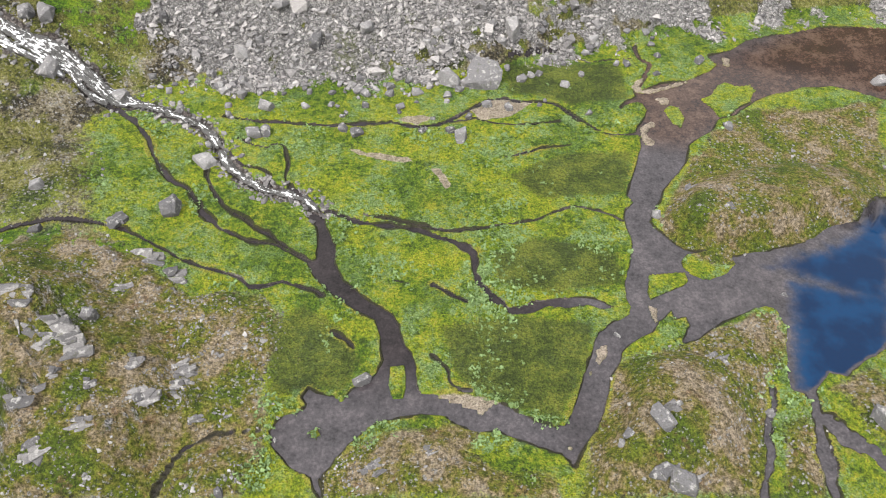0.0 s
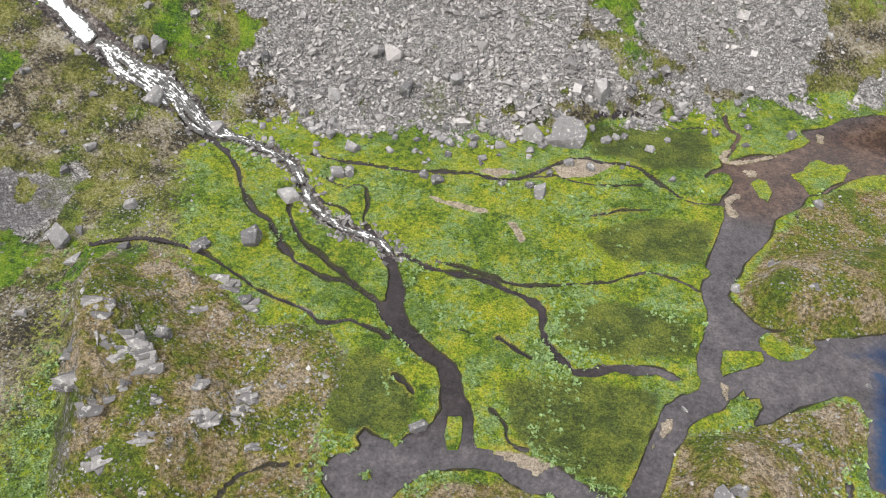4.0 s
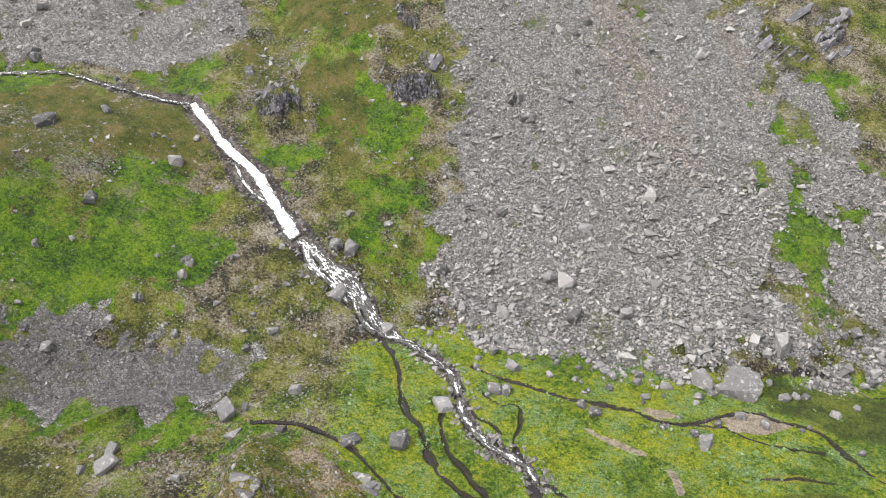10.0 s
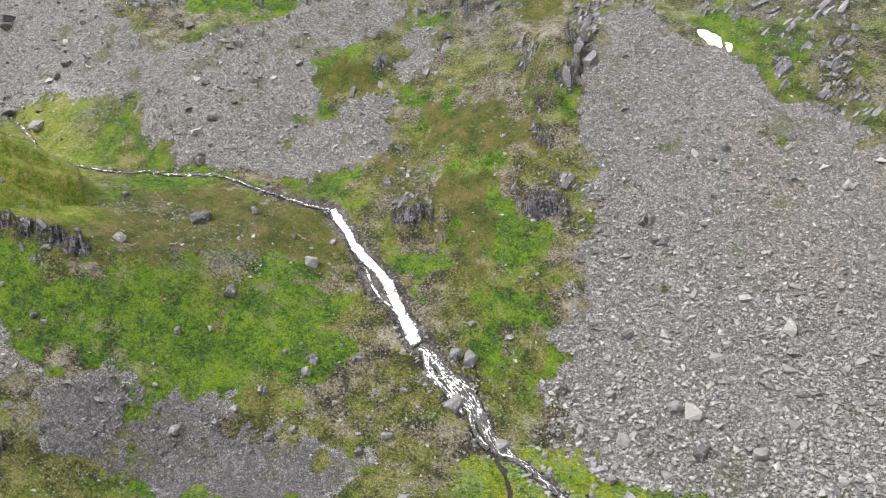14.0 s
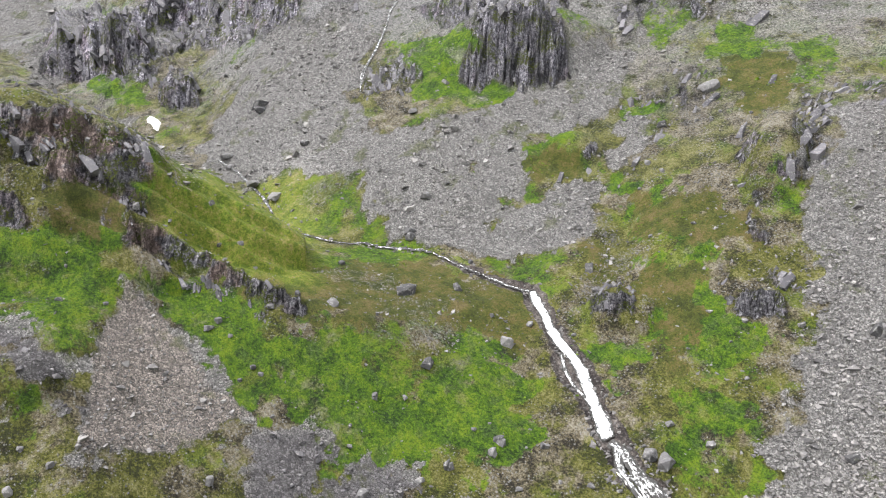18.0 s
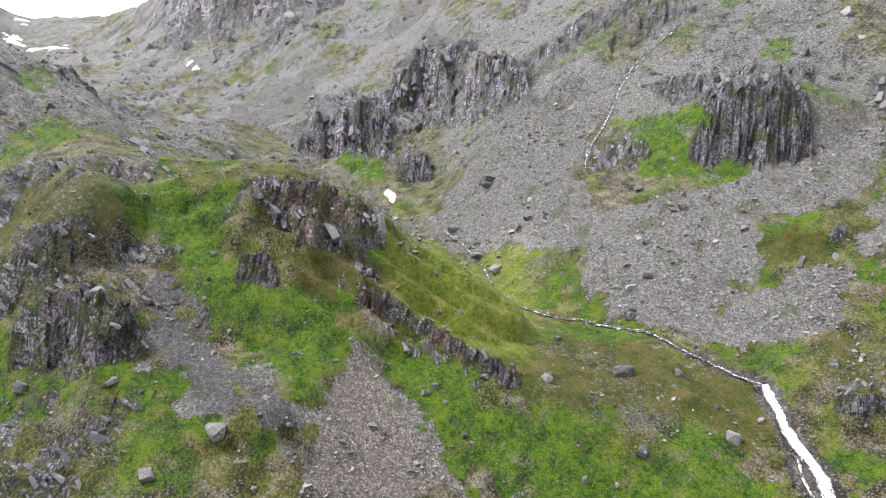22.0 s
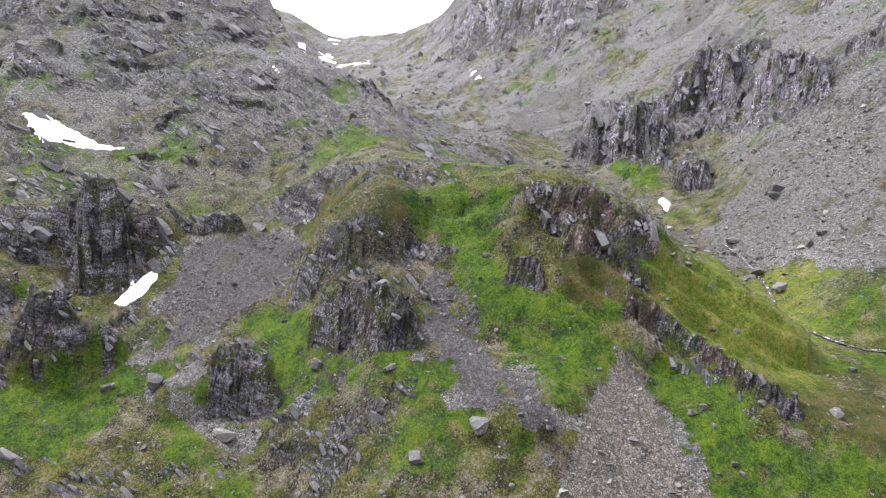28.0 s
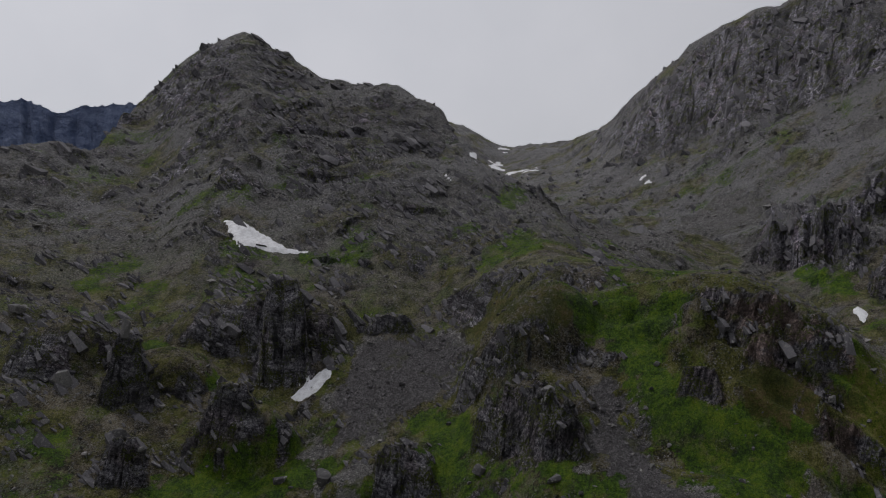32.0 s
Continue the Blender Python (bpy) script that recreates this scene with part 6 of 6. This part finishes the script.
def strew(name, x, y, size, material, label, sink=0.25, what="stones"):
    """Many stones as one mesh."""
    z = height(x, y)
    cos, tris, start = [], [], 0
    kind = nprng.integers(0, len(SMALL), len(x))
    turn = nprng.uniform(0, 6.283, len(x))
    tip = nprng.normal(0, 0.35, len(x))
    for k, (co, faces) in enumerate(SMALL):
        who = np.where(kind == k)[0]
        if not len(who):
            continue
        c, s, ct, st = np.cos(turn[who])[:, None], np.sin(turn[who])[:, None], np.cos(tip[who])[:, None], np.sin(tip[who])[:, None]
        px, py, pz = co[:, 0][None], co[:, 1][None], co[:, 2][None]
        px, pz = ct * px - st * pz, st * px + ct * pz
        px, py = c * px - s * py, s * px + c * py
        g = size[who][:, None]
        cos.append(np.stack([x[who][:, None] + g * px, y[who][:, None] + g * py, (z[who] + (0.5 - sink - 0.3) * size[who])[:, None] + g * pz], -1).reshape(-1, 3))
        tris.append((faces[None] + (start + np.arange(len(who)) * len(co))[:, None, None]).reshape(-1, 3))
        start += len(who) * len(co)
    cos, tris = np.concatenate(cos), np.concatenate(tris)
    me = bpy.data.meshes.new(name)
    me.vertices.add(len(cos)); me.vertices.foreach_set("co", cos.ravel())
    me.loops.add(3 * len(tris)); me.loops.foreach_set("vertex_index", tris.ravel().astype(np.int32))
    me.polygons.add(len(tris)); me.polygons.foreach_set("loop_start", np.arange(0, 3 * len(tris), 3, dtype=np.int32))
    me.polygons.foreach_set("use_smooth", np.zeros(len(tris), bool))
    me.update(calc_edges=True)
    me.materials.append(material)
    return tagged(new(name, me), label, what, kind="stuff")


def scatter(count, az0, az1, r0, r1, mask, power=1.0):
    """Places in a ring sector, evenly over the plan, kept where the mask is high."""
    az = np.radians(nprng.uniform(az0, az1, count))
    r = np.exp(nprng.uniform(math.log(r0), math.log(r1), count))
    x, y = -np.sin(az) * r, np.cos(az) * r
    keep = nprng.uniform(0, 1, count) < at_grid(mask, x, y) ** power
    return x[keep], y[keep]


dry = (water_mask < 0.1) & (white > 0.3)
block_zone = m_scree * (1 - m_crag) * dry * (0.35 + 0.65 * smooth(-0.2, 0.3, fbm(GX, GY, 22, 3, 121)))
x, y = scatter(300000, -42, 40, 125, 300, block_zone)
size = np.clip(nprng.lognormal(-1.0, 0.58, len(x)), 0.2, 3.6) * np.clip(1.30 - 0.0030 * (np.hypot(x, y) - 135), 0.75, 1.3)
strew("scree_stones", x, y, size, scree_stone, "angular grey stones of a great scree slope", 0.1)
x, y = scatter(190000, 30, 128, 140, 1100, np.maximum(block_zone, 0.3 * m_alpine * smooth(0.05, 0.4, fbm(CU, CV, 30, 4, 421))))
size = np.clip(nprng.lognormal(-0.95, 0.65, len(x)), 0.2, 3.2) * np.clip(np.hypot(x, y) / 230, 0.8, 2.2)
slaty = at_grid(m_slate, x, y) > 0.5
strew("scree_stones", x[~slaty], y[~slaty], size[~slaty], scree_stone, "grey stones of the scree in the hanging valley and gullies", 0.1)
strew("slaty_stones", x[slaty], y[slaty], size[slaty], stone_material("slaty_stone", (0.60, 0.58, 0.62)), "small dark slaty stones at the foot of the green slope", 0.1)
x, y = scatter(2600, 40, 84, 225, 520, m_scree * (1 - m_crag) * smooth(-0.1, 0.3, fbm(GX, GY, 40, 3, 521)))
size = np.clip(nprng.lognormal(0.35, 0.45, len(x)), 0.8, 5.0) * np.clip(np.hypot(x, y) / 300, 0.8, 1.3)
strew("valley_blocks", x, y, size, scree_stone, "large angular grey blocks strewn over the hanging valley", 0.15)
loose = np.clip((1 - m_delta) * (1 - 0.75 * m_grass) * (1 - m_crag * 0.5), 0, 1) * dry * (0.12 + 0.88 * smooth(0.0, 0.35, fbm(GX, GY, 15, 4, 131)))
x, y = scatter(90000, -60, 130, 42, 420, loose)
size = np.clip(nprng.lognormal(-0.85, 0.5, len(x)), 0.2, 2.0) * np.clip(np.hypot(x, y) / 160, 0.6, 2.2)
strew("loose_stones", x, y, size, heath_stone, "pale lichened stones strewn over heath and grass")
x, y = scatter(16000, 14, 80, 44, 150, (1 - m_delta) * dry * smooth(-0.1, 0.3, fbm(GX, GY, 8, 4, 241)))
strew("small_stones", x, y, np.clip(nprng.lognormal(-1.1, 0.5, len(x)), 0.15, 1.2), heath_stone, "small pale stones among the moss of the knoll and slope")
wet = smooth(3.0, 0.6, white) * smooth(-0.9, 0.4, white) * (RANGE_M < 420)
x, y = scatter(60000, -5, 80, 95, 420, wet)
size = np.clip(nprng.lognormal(-0.2, 0.4, len(x)), 0.3, 1.9)
strew("stream_stones", x, y, size, stone_material("wet_stone", (0.62, 0.60, 0.60)), "dark wet stones along the foaming stream")


# leaves of cleaved rock that stand out of the crags, leaning as the cleavage does
def slab_shape(rng):
    bm = bmesh.new()
    for sx in (-1, 1):
        for sy in (-1, 1):
            for sz in (-1, 0.1, 1):
                pinch = rng.uniform(0.35, 0.9) if sz == 1 else rng.uniform(0.7, 1.0)
                bm.verts.new((0.34 * sx * pinch * rng.uniform(0.5, 1.1), 0.5 * sy * pinch * rng.uniform(0.7, 1.0), 0.85 * sz * rng.uniform(0.7, 1.0)))
    bmesh.ops.convex_hull(bm, input=bm.verts)
    bmesh.ops.delete(bm, geom=[v for v in bm.verts if not v.link_faces], context="VERTS")
    bmesh.ops.triangulate(bm, faces=bm.faces)
    bm.verts.index_update()
    out = np.array([v.co[:] for v in bm.verts]), np.array([[v.index for v in f.verts] for f in bm.faces])
    bm.free()
    return out


SLABS = [slab_shape(rng) for _ in range(14)]


def strew_slabs(name, x, y, size, material, label):
    """Many slabs as one mesh; each stands on the slope with its thin side along the face."""
    deg = np.degrees(np.arctan2(-x, y))
    az = np.radians(deg)
    zero = np.zeros(len(x))
    side, out = np.stack([-np.cos(az), -np.sin(az), zero], -1), np.stack([-np.sin(az), np.cos(az), zero], -1)
    pitch = np.radians(nprng.normal(50, 9, len(x)))[:, None]
    up = out * np.cos(pitch) + np.array([0, 0, 1.0]) * np.sin(pitch)
    lean = np.radians(np.interp(deg, [-20, 20, 60, 95, 130], [-32, -28, 8, 30, 34]) + nprng.normal(0, 11, len(x)))[:, None]
    long, thin = up * np.cos(lean) + side * np.sin(lean), side * np.cos(lean) - up * np.sin(lean)
    yaw = nprng.normal(0, 0.4, len(x))[:, None]
    wide = np.cross(long, thin)
    thin, wide = thin * np.cos(yaw) + wide * np.sin(yaw), wide * np.cos(yaw) - thin * np.sin(yaw)
    base = np.stack([x, y, height(x, y) - 0.12 * size], -1)
    cos, tris, start = [], [], 0
    kind = nprng.integers(0, len(SLABS), len(x))
    for k, (co, faces) in enumerate(SLABS):
        who = np.where(kind == k)[0]
        g = (size[who] * nprng.uniform(0.8, 1.25, len(who)))[:, None, None]
        spot = co[None, :, 0:1] * thin[who][:, None] + co[None, :, 1:2] * wide[who][:, None] + (co[None, :, 2:3] - 0.3) * long[who][:, None]
        cos.append((base[who][:, None] + g * spot).reshape(-1, 3))
        tris.append((faces[None] + (start + np.arange(len(who)) * len(co))[:, None, None]).reshape(-1, 3))
        start += len(who) * len(co)
    cos, tris = np.concatenate(cos), np.concatenate(tris)
    me = bpy.data.meshes.new(name)
    me.vertices.add(len(cos)); me.vertices.foreach_set("co", cos.ravel())
    me.loops.add(3 * len(tris)); me.loops.foreach_set("vertex_index", tris.ravel().astype(np.int32))
    me.polygons.add(len(tris)); me.polygons.foreach_set("loop_start", np.arange(0, 3 * len(tris), 3, dtype=np.int32))
    me.polygons.foreach_set("use_smooth", np.zeros(len(tris), bool))
    me.update(calc_edges=True)
    me.materials.append(material)
    return tagged(new(name, me), label, "rocks", kind="stuff")


rock_block = stone_material("cleaved_rock", (0.56, 0.55, 0.61))
x, y = scatter(44000, -22, 134, 140, 420, np.clip(m_crag, 0, 1) * dry * (1 - 0.6 * FACE), 3.0)
size = np.clip(nprng.lognormal(0.30, 0.55, len(x)), 0.7, 4.5) * np.clip(np.hypot(x, y) / 240, 0.7, 1.3)
strew_slabs("crag_slabs", x, y, size, rock_block, "grey-violet leaning slabs of the cleaved crags and cliffs")
x, y = scatter(14000, 60, 134, 400, 1200, np.clip(m_crag, 0, 1), 1.6)
size = np.clip(nprng.lognormal(1.1, 0.5, len(x)), 1.2, 9.0) * np.clip(np.hypot(x, y) / 600, 0.7, 1.5)
strew_slabs("crag_slabs", x, y, size, rock_block, "grey slabs and ledges on the far rocky mountainside")


def tuft_shape(rng, leaves):
    """A low clump of leaves: small bent blades about a centre."""
    co, faces = [], []
    for _ in range(leaves):
        a, r, h = rng.uniform(0, 6.28), rng.uniform(0.08, 0.45), rng.uniform(0.1, 0.42)
        c, t, w = Vector((math.cos(a) * r, math.sin(a) * r, h * 0.6)), rng.uniform(0, 6.28), rng.uniform(0.16, 0.30)
        side, up = Vector((math.cos(t), math.sin(t), rng.uniform(-0.4, 0.4))) * w, Vector((rng.gauss(0, 0.5), rng.gauss(0, 0.5), 0.5)).normalized() * w
        k = len(co)
        co += [c - side, c - up * 0.6, c + side, c + up]
        faces += [(k, k + 1, k + 2), (k, k + 2, k + 3)]
    return np.array([v[:] for v in co]), np.array(faces)


def leaf_material(name, dark, light):
    n = Nodes(name)
    per = n.t.nodes.new("ShaderNodeNewGeometry").outputs["Random Per Island"]
    patch = n.noise(0.2, 3)
    return n.done(n.principled(n.mix(n.math("ADD", n.math("MULTIPLY", per, 0.6), n.math("MULTIPLY", patch, 0.4)), dark, light), 0.8))


keep_small, SMALL = SMALL, [tuft_shape(rng, 7) for _ in range(8)]
x, y = scatter(42000, -45, 62, 42, 150, m_delta * (1 - m_marsh * 0.85) * (water_mask < 0.05) * (m_sand < 0.3) * smooth(0.12, 0.34, fbm(GX, GY, 9, 5, 211, 0.65)) * (white > 0.8))
size = np.clip(nprng.lognormal(-0.30, 0.35, len(x)), 0.4, 1.5)
strew("willow_scrub", x, y, size, leaf_material("willow_leaf", (0.070, 0.120, 0.035), (0.165, 0.235, 0.100)), "low grey-green willow scrub on the wet meadow", 0.2, "scrub")
x, y = scatter(30000, -30, 125, 135, 330, m_grass * (1 - m_scree) * (1 - m_crag) * dry * smooth(-0.15, 0.25, fbm(GX, GY, 9, 4, 221, 0.65)))
size = np.clip(nprng.lognormal(-0.55, 0.40, len(x)), 0.3, 1.3) * np.clip(np.hypot(x, y) / 200, 0.8, 1.5)
strew("fern_clumps", x, y, size, leaf_material("fern_leaf", (0.070, 0.130, 0.004), (0.125, 0.200, 0.008)), "lush green ferns and tall herbs on the slope", 0.2, "ferns")
SMALL = keep_small


def worn_block(rng, points=15, flat=1.0):
    """An angular block with chipped edges and slightly uneven faces, about one metre across."""
    bm = bmesh.new()
    co, faces = rubble(rng, points + 9, flat)
    vs = [bm.verts.new(c) for c in co.tolist()]
    for f in faces.tolist():
        bm.faces.new([vs[k] for k in f])
    bmesh.ops.dissolve_limit(bm, angle_limit=0.30, verts=bm.verts, edges=bm.edges)
    bmesh.ops.bevel(bm, geom=bm.edges[:], offset=0.035, segments=2, affect="EDGES", profile=0.6, clamp_overlap=True)
    bmesh.ops.triangulate(bm, faces=bm.faces)
    bmesh.ops.subdivide_edges(bm, edges=[e for e in bm.edges if e.calc_length() > 0.22], cuts=2, use_grid_fill=True)
    bmesh.ops.triangulate(bm, faces=bm.faces)
    shift = Vector((rng.uniform(0, 50), rng.uniform(0, 50), 0))
    for v in bm.verts:
        v.co *= 1 + 0.07 * noise.noise(v.co * 4 + shift) + 0.05 * noise.noise(v.co * 11 + shift)
    bm.verts.index_update()
    out = np.array([v.co[:] for v in bm.verts]), np.array([[v.index for v in f.verts] for f in bm.faces])
    bm.free()
    return out


def boulder(x, y, wide, tall, label, group, deep=0.8, turn=None):
    co, faces = worn_block(rng)
    me = bpy.data.meshes.new("boulder")
    me.from_pydata((co * (0.88 * wide, 0.98 * wide * deep, 1.0 * tall)).tolist(), [], faces.tolist())
    me.materials.append(boulder_mat)
    o = new("boulder", me)
    o.location = (x, y, float(height(x, y)) + 0.16 * tall)
    o.rotation_euler = (rng.uniform(-0.25, 0.25), rng.uniform(-0.25, 0.25), rng.uniform(0, 6.28) if turn is None else turn)
    return tagged(o, label, "boulder", group)


boulder_mat = stone_material("boulder_rock", (0.62, 0.615, 0.63))
FLOOR_BOULDERS = [(-49.2, 94.1, 5.2, 5.0), (7.5, 136.1, 8.3, 8.3), (0.1, 135.7, 5.3, 5.5), (-46.5, 107.7, 5.0, 2.2), (14.3, 148.3, 6.1, 5.8), (2.8, 117.4, 3.9, 3.2), (-38.6, 116.0, 3.5, 3.1), (-36.5, 116.9, 3.1, 2.8), (-18.2, 117.7, 2.8, 2.6), (-37.7, 124.9, 3.4, 3.0), (-82.4, 135.5, 4.6, 3.8), (-11.7, 60.6, 3.2, 2.3), (58.2, 79.7, 2.5, 2.1), (64.3, 82.1, 2.2, 1.5), (39.1, 98.0, 2.6, 1.7), (58.3, 124.0, 2.8, 1.8), (31.7, 53.0, 4.4, 2.9), (26.9, 51.0, 2.2, 1.7), (25.9, 50.0, 1.5, 1.2), (30.9, 46.1, 3.7, 2.0), (34.3, 45.1, 5.1, 2.9), (-58.0, 90.4, 4.4, 2.4)] + [(-74.5, 97.8, 3.1, 2.4), (-71.1, 87.3, 2.9, 1.6), (96.0, 141.4, 3.9, 3.9), (65.7, 56.4, 3.9, 5.3), (-28.9, 41.4, 1.8, 1.5), (-45.0, 122.0, 2.0, 2.2), (28.6, 70.8, 1.5, 0.8), (29.6, 126.6, 1.7, 1.5), (-23.1, 50.3, 1.0, 1.0), (-80.6, 125.0, 6.0, 3.3), (-67.6, 125.3, 3.9, 2.3), (-43.5, 128.7, 2.8, 2.8), (-53.3, 66.6, 2.9, 3.2), (-8.5, 136.0, 2.0, 1.3), (-29.2, 142.0, 3.9, 3.9), (-18.3, 145.7, 3.9, 3.9), (-44.9, 138.9, 3.4, 3.7)]
HILL_BOULDERS = [(-82.9, 86.6, 5.3, 3.7), (-80.4, 89.4, 2.2, 2.2), (-78.4, 82.7, 3.6, 2.1), (-111.1, 109.7, 2.5, 3), (-112.8, 113.5, 2.5, 2.3), (-114.9, 99.6, 2.5, 3.1), (-121.9, 81.5, 3.3, 2.6), (-87.4, 109.1, 3, 2.4), (-86.3, 135, 3.9, 3.2), (-61.5, 142.6, 3.4, 3.2), (-61.1, 189.9, 3.5, 4), (-56.4, 185.6, 3.9, 3.1), (-37.2, 148.9, 5, 2.9), (-94.8, 69.4, 3.7, 2), (-92.9, 66.1, 4.8, 2.6), (-156.9, 139.9, 3.4, 3.1), (-134, 171.1, 2.9, 3.4), (-80.2, 69.5, 2, 1.8), (-58, 90.4, 3.2, 1.9), (-53.4, 160.3, 3.6, 2.4), (-33, 161.9, 4.2, 2.4), (-96.1, 63.6, 2.3, 1.3), (-116.2, 92.8, 2.2, 2), (-105.1, 120.7, 2.1, 1.9), (-112, 113.6, 2.3, 2.5), (-110.7, 110.1, 2, 2.7), (-114.5, 99.9, 2.2, 2.7), (-104.7, 121, 1.6, 1.6), (-61.2, 189.5, 4, 4.8), (-56, 185.5, 3.9, 3.4), (-132.8, 136.1, 3.9, 3.9), (-85.8, 135, 3, 3), (-138.1, 113, 4.4, 3.7), (-200.2, -65.5, 6.2, 5.1), (-188, -44.6, 7.2, 4.5), (-202.8, -79.2, 4.4, 2.4), (-164.2, 18.2, 6.9, 3.8), (-160.5, 3.3, 4.8, 2.6), (-198.1, -22.2, 3.4, 4), (-184, -2.5, 3.7, 2.5), (-226.4, -142.1, 4.5, 8.6), (-218.9, -159, 7, 7.7), (-248.3, -198.9, 6.9, 5.3), (-204.1, -4.4, 3.9, 2.6), (-202.9, -129, 6.3, 4.7)]
HIGH_BOULDERS = [(-320.2, 164.2, 10.1, 5.6), (-276.8, 137.2, 7.4, 4.1), (-258, 136.1, 6.7, 3.7), (-300, 137.9, 5.4, 3.2), (-193.7, 151.9, 5.2, 3.3), (-156.1, 139.7, 1.9, 2.8), (-133.2, 170.3, 2.2, 2.2), (-162.7, 125.8, 7, 3.8), (-161.8, 100.5, 3.9, 2.1), (-272.3, 158.5, 3.8, 3.8), (-202, 165.3, 4.3, 3.4), (-241.7, 190.7, 5.7, 3.1), (-189.8, 121.8, 2.5, 1.8), (-148.9, 219, 3.2, 2.3), (-152.6, 260.2, 8.2, 5.5), (-156.4, 237.1, 3.7, 3.7), (-306.9, 140.4, 6.6, 3.6), (-195.3, 152.6, 4.4, 3), (-163, 101.3, 3, 1.7), (-157, 139.8, 1.9, 2.4), (-315.7, 162.6, 7.7, 4.2), (-211.5, 297.6, 7.9, 4.4), (-209, 7.5, 3.4, 2)]
OUTCROPS = [(-60.5, 62.4, 10.4), (-56.2, 61.8, 9.3), (-53.4, 66.8, 2.9), (-63.9, 67.3, 5.8), (-61.0, 54.4, 5.6), (-53.2, 59.0, 6.4), (-42.4, 53.7, 5.3), (-38.7, 60.2, 4.5), (-38.4, 56.5, 4.5), (-51.7, 74.4, 3.0), (-50.6, 82.1, 6.2), (-45.3, 78.0, 6.0), (-56.3, 51.6, 5.3), (-53.7, 54.8, 2.7), (-49.3, 54.1, 2.7), (-45.2, 59.4, 3.6), (-47.9, 48.0, 3.4), (-52.5, 43.9, 4.3), (-35.1, 52.4, 3.1), (33.1, 54.8, 3.8), (32.1, 46.6, 3.4), (35.7, 46.1, 4.3)] + [(43.7, 65.8, 3.2), (49.6, 57.7, 2.4), (50.6, 95.8, 2.8), (46.5, 103.8, 2.5), (-8.6, 45.9, 3.3), (-0.9, 48.7, 2.5)]
for label, group, rows in (("large pale grey boulder lying on the green valley floor", "boulders on the valley floor", FLOOR_BOULDERS),
                           ("grey boulder on the mossy hillside", "boulders on the hillside", HILL_BOULDERS),
                           ("grey block in the hanging valley below the scree", "blocks in the hanging valley", HIGH_BOULDERS)):
    for x, y, wide, tall in rows:
        boulder(x, y, wide, tall, label, group)


def bedrock_outcrop(x, y, wide):
    """Foliated bedrock that shows through the moss: tilted leaves of rock of uneven length, side by side."""
    bm = bmesh.new()
    strike = rng.uniform(0.1, 0.6)
    for k in range(rng.randint(8, 12)):
        co, faces = worn_block(rng, rng.randint(10, 14), 1.0)
        long, thick, tall = wide * rng.uniform(0.40, 0.80), wide * rng.uniform(0.24, 0.42), wide * rng.uniform(0.14, 0.24)
        place = pose(wide * rng.uniform(-0.3, 0.3), wide * rng.uniform(-0.28, 0.28), wide * rng.uniform(-0.05, 0.02), rng.uniform(5, 22), rng.uniform(-12, 12), math.degrees(strike) + rng.uniform(-12, 12))
        vs = [bm.verts.new(place @ Vector(c)) for c in (co * (long, thick, tall)).tolist()]
        for f in faces.tolist():
            bm.faces.new([vs[q] for q in f])
    me = bpy.data.meshes.new("bedrock_outcrop")
    bm.to_mesh(me)
    bm.free()
    me.materials.append(bedrock_mat)
    o = new("bedrock_outcrop", me)
    o.location = (x, y, float(height(x, y)) - 0.045 * wide)
    return tagged(o, "grey bedrock outcrop showing through the mossy mound", "outcrop", "bedrock outcrops on the mounds")


bedrock_mat = stone_material("weathered_bedrock", (0.54, 0.53, 0.535))
for x, y, wide in OUTCROPS:
    bedrock_outcrop(x, y, wide)


# single blocks that rolled out to the foot of the scree and over the slopes
SHAPES = []
for k in range(10):
    co, faces = worn_block(rng, rng.randint(10, 15), rng.uniform(0.8, 1.2))
    me = bpy.data.meshes.new("fallen_block")
    me.from_pydata(co.tolist(), [], faces.tolist())
    me.materials.append(boulder_mat)
    SHAPES.append(me)
foot = np.exp(-((RANGE_M - np.interp(AZ, [p[0] for p in FOOT], [p[1] for p in FOOT])[:, None]) / 10) ** 2) * (bearing > -25) * (bearing < 26) * dry
for places, low, high, label, group in ((scatter(1500, -25, 26, 118, 165, foot), 0.9, 2.4, "angular grey block at the foot of the scree", "blocks at the scree foot"),
                                        (scatter(600, 26, 125, 135, 300, np.clip(1 - m_scree, 0, 1) * dry), 1.0, 2.3, "grey block half sunk in the heathy slope", "blocks on the slope")):
    for x, y in list(zip(*places))[:145]:
        o = tagged(new("fallen_block", SHAPES[rng.randrange(10)]), label, "boulder", group)
        g = rng.uniform(low, high) * rng.uniform(0.8, 1.1)
        o.location, o.scale, o.rotation_euler = (x, y, float(height(x, y)) + 0.12 * g), (g, g, g), (rng.uniform(-0.3, 0.3), rng.uniform(-0.3, 0.3), rng.uniform(0, 6.28))

# the ground closes under the middle of the plan
hub = bpy.data.meshes.new("ground_hub")
hub.from_pydata([(-math.sin(radians(a)) * 0.5, math.cos(radians(a)) * 0.5, float(GROUND[0, 0]) - 0.01) for a in range(0, 360, 15)], [], [tuple(range(24))])
hub.materials.append(ground.data.materials[0])
new("ground_hub", hub).parent = ground
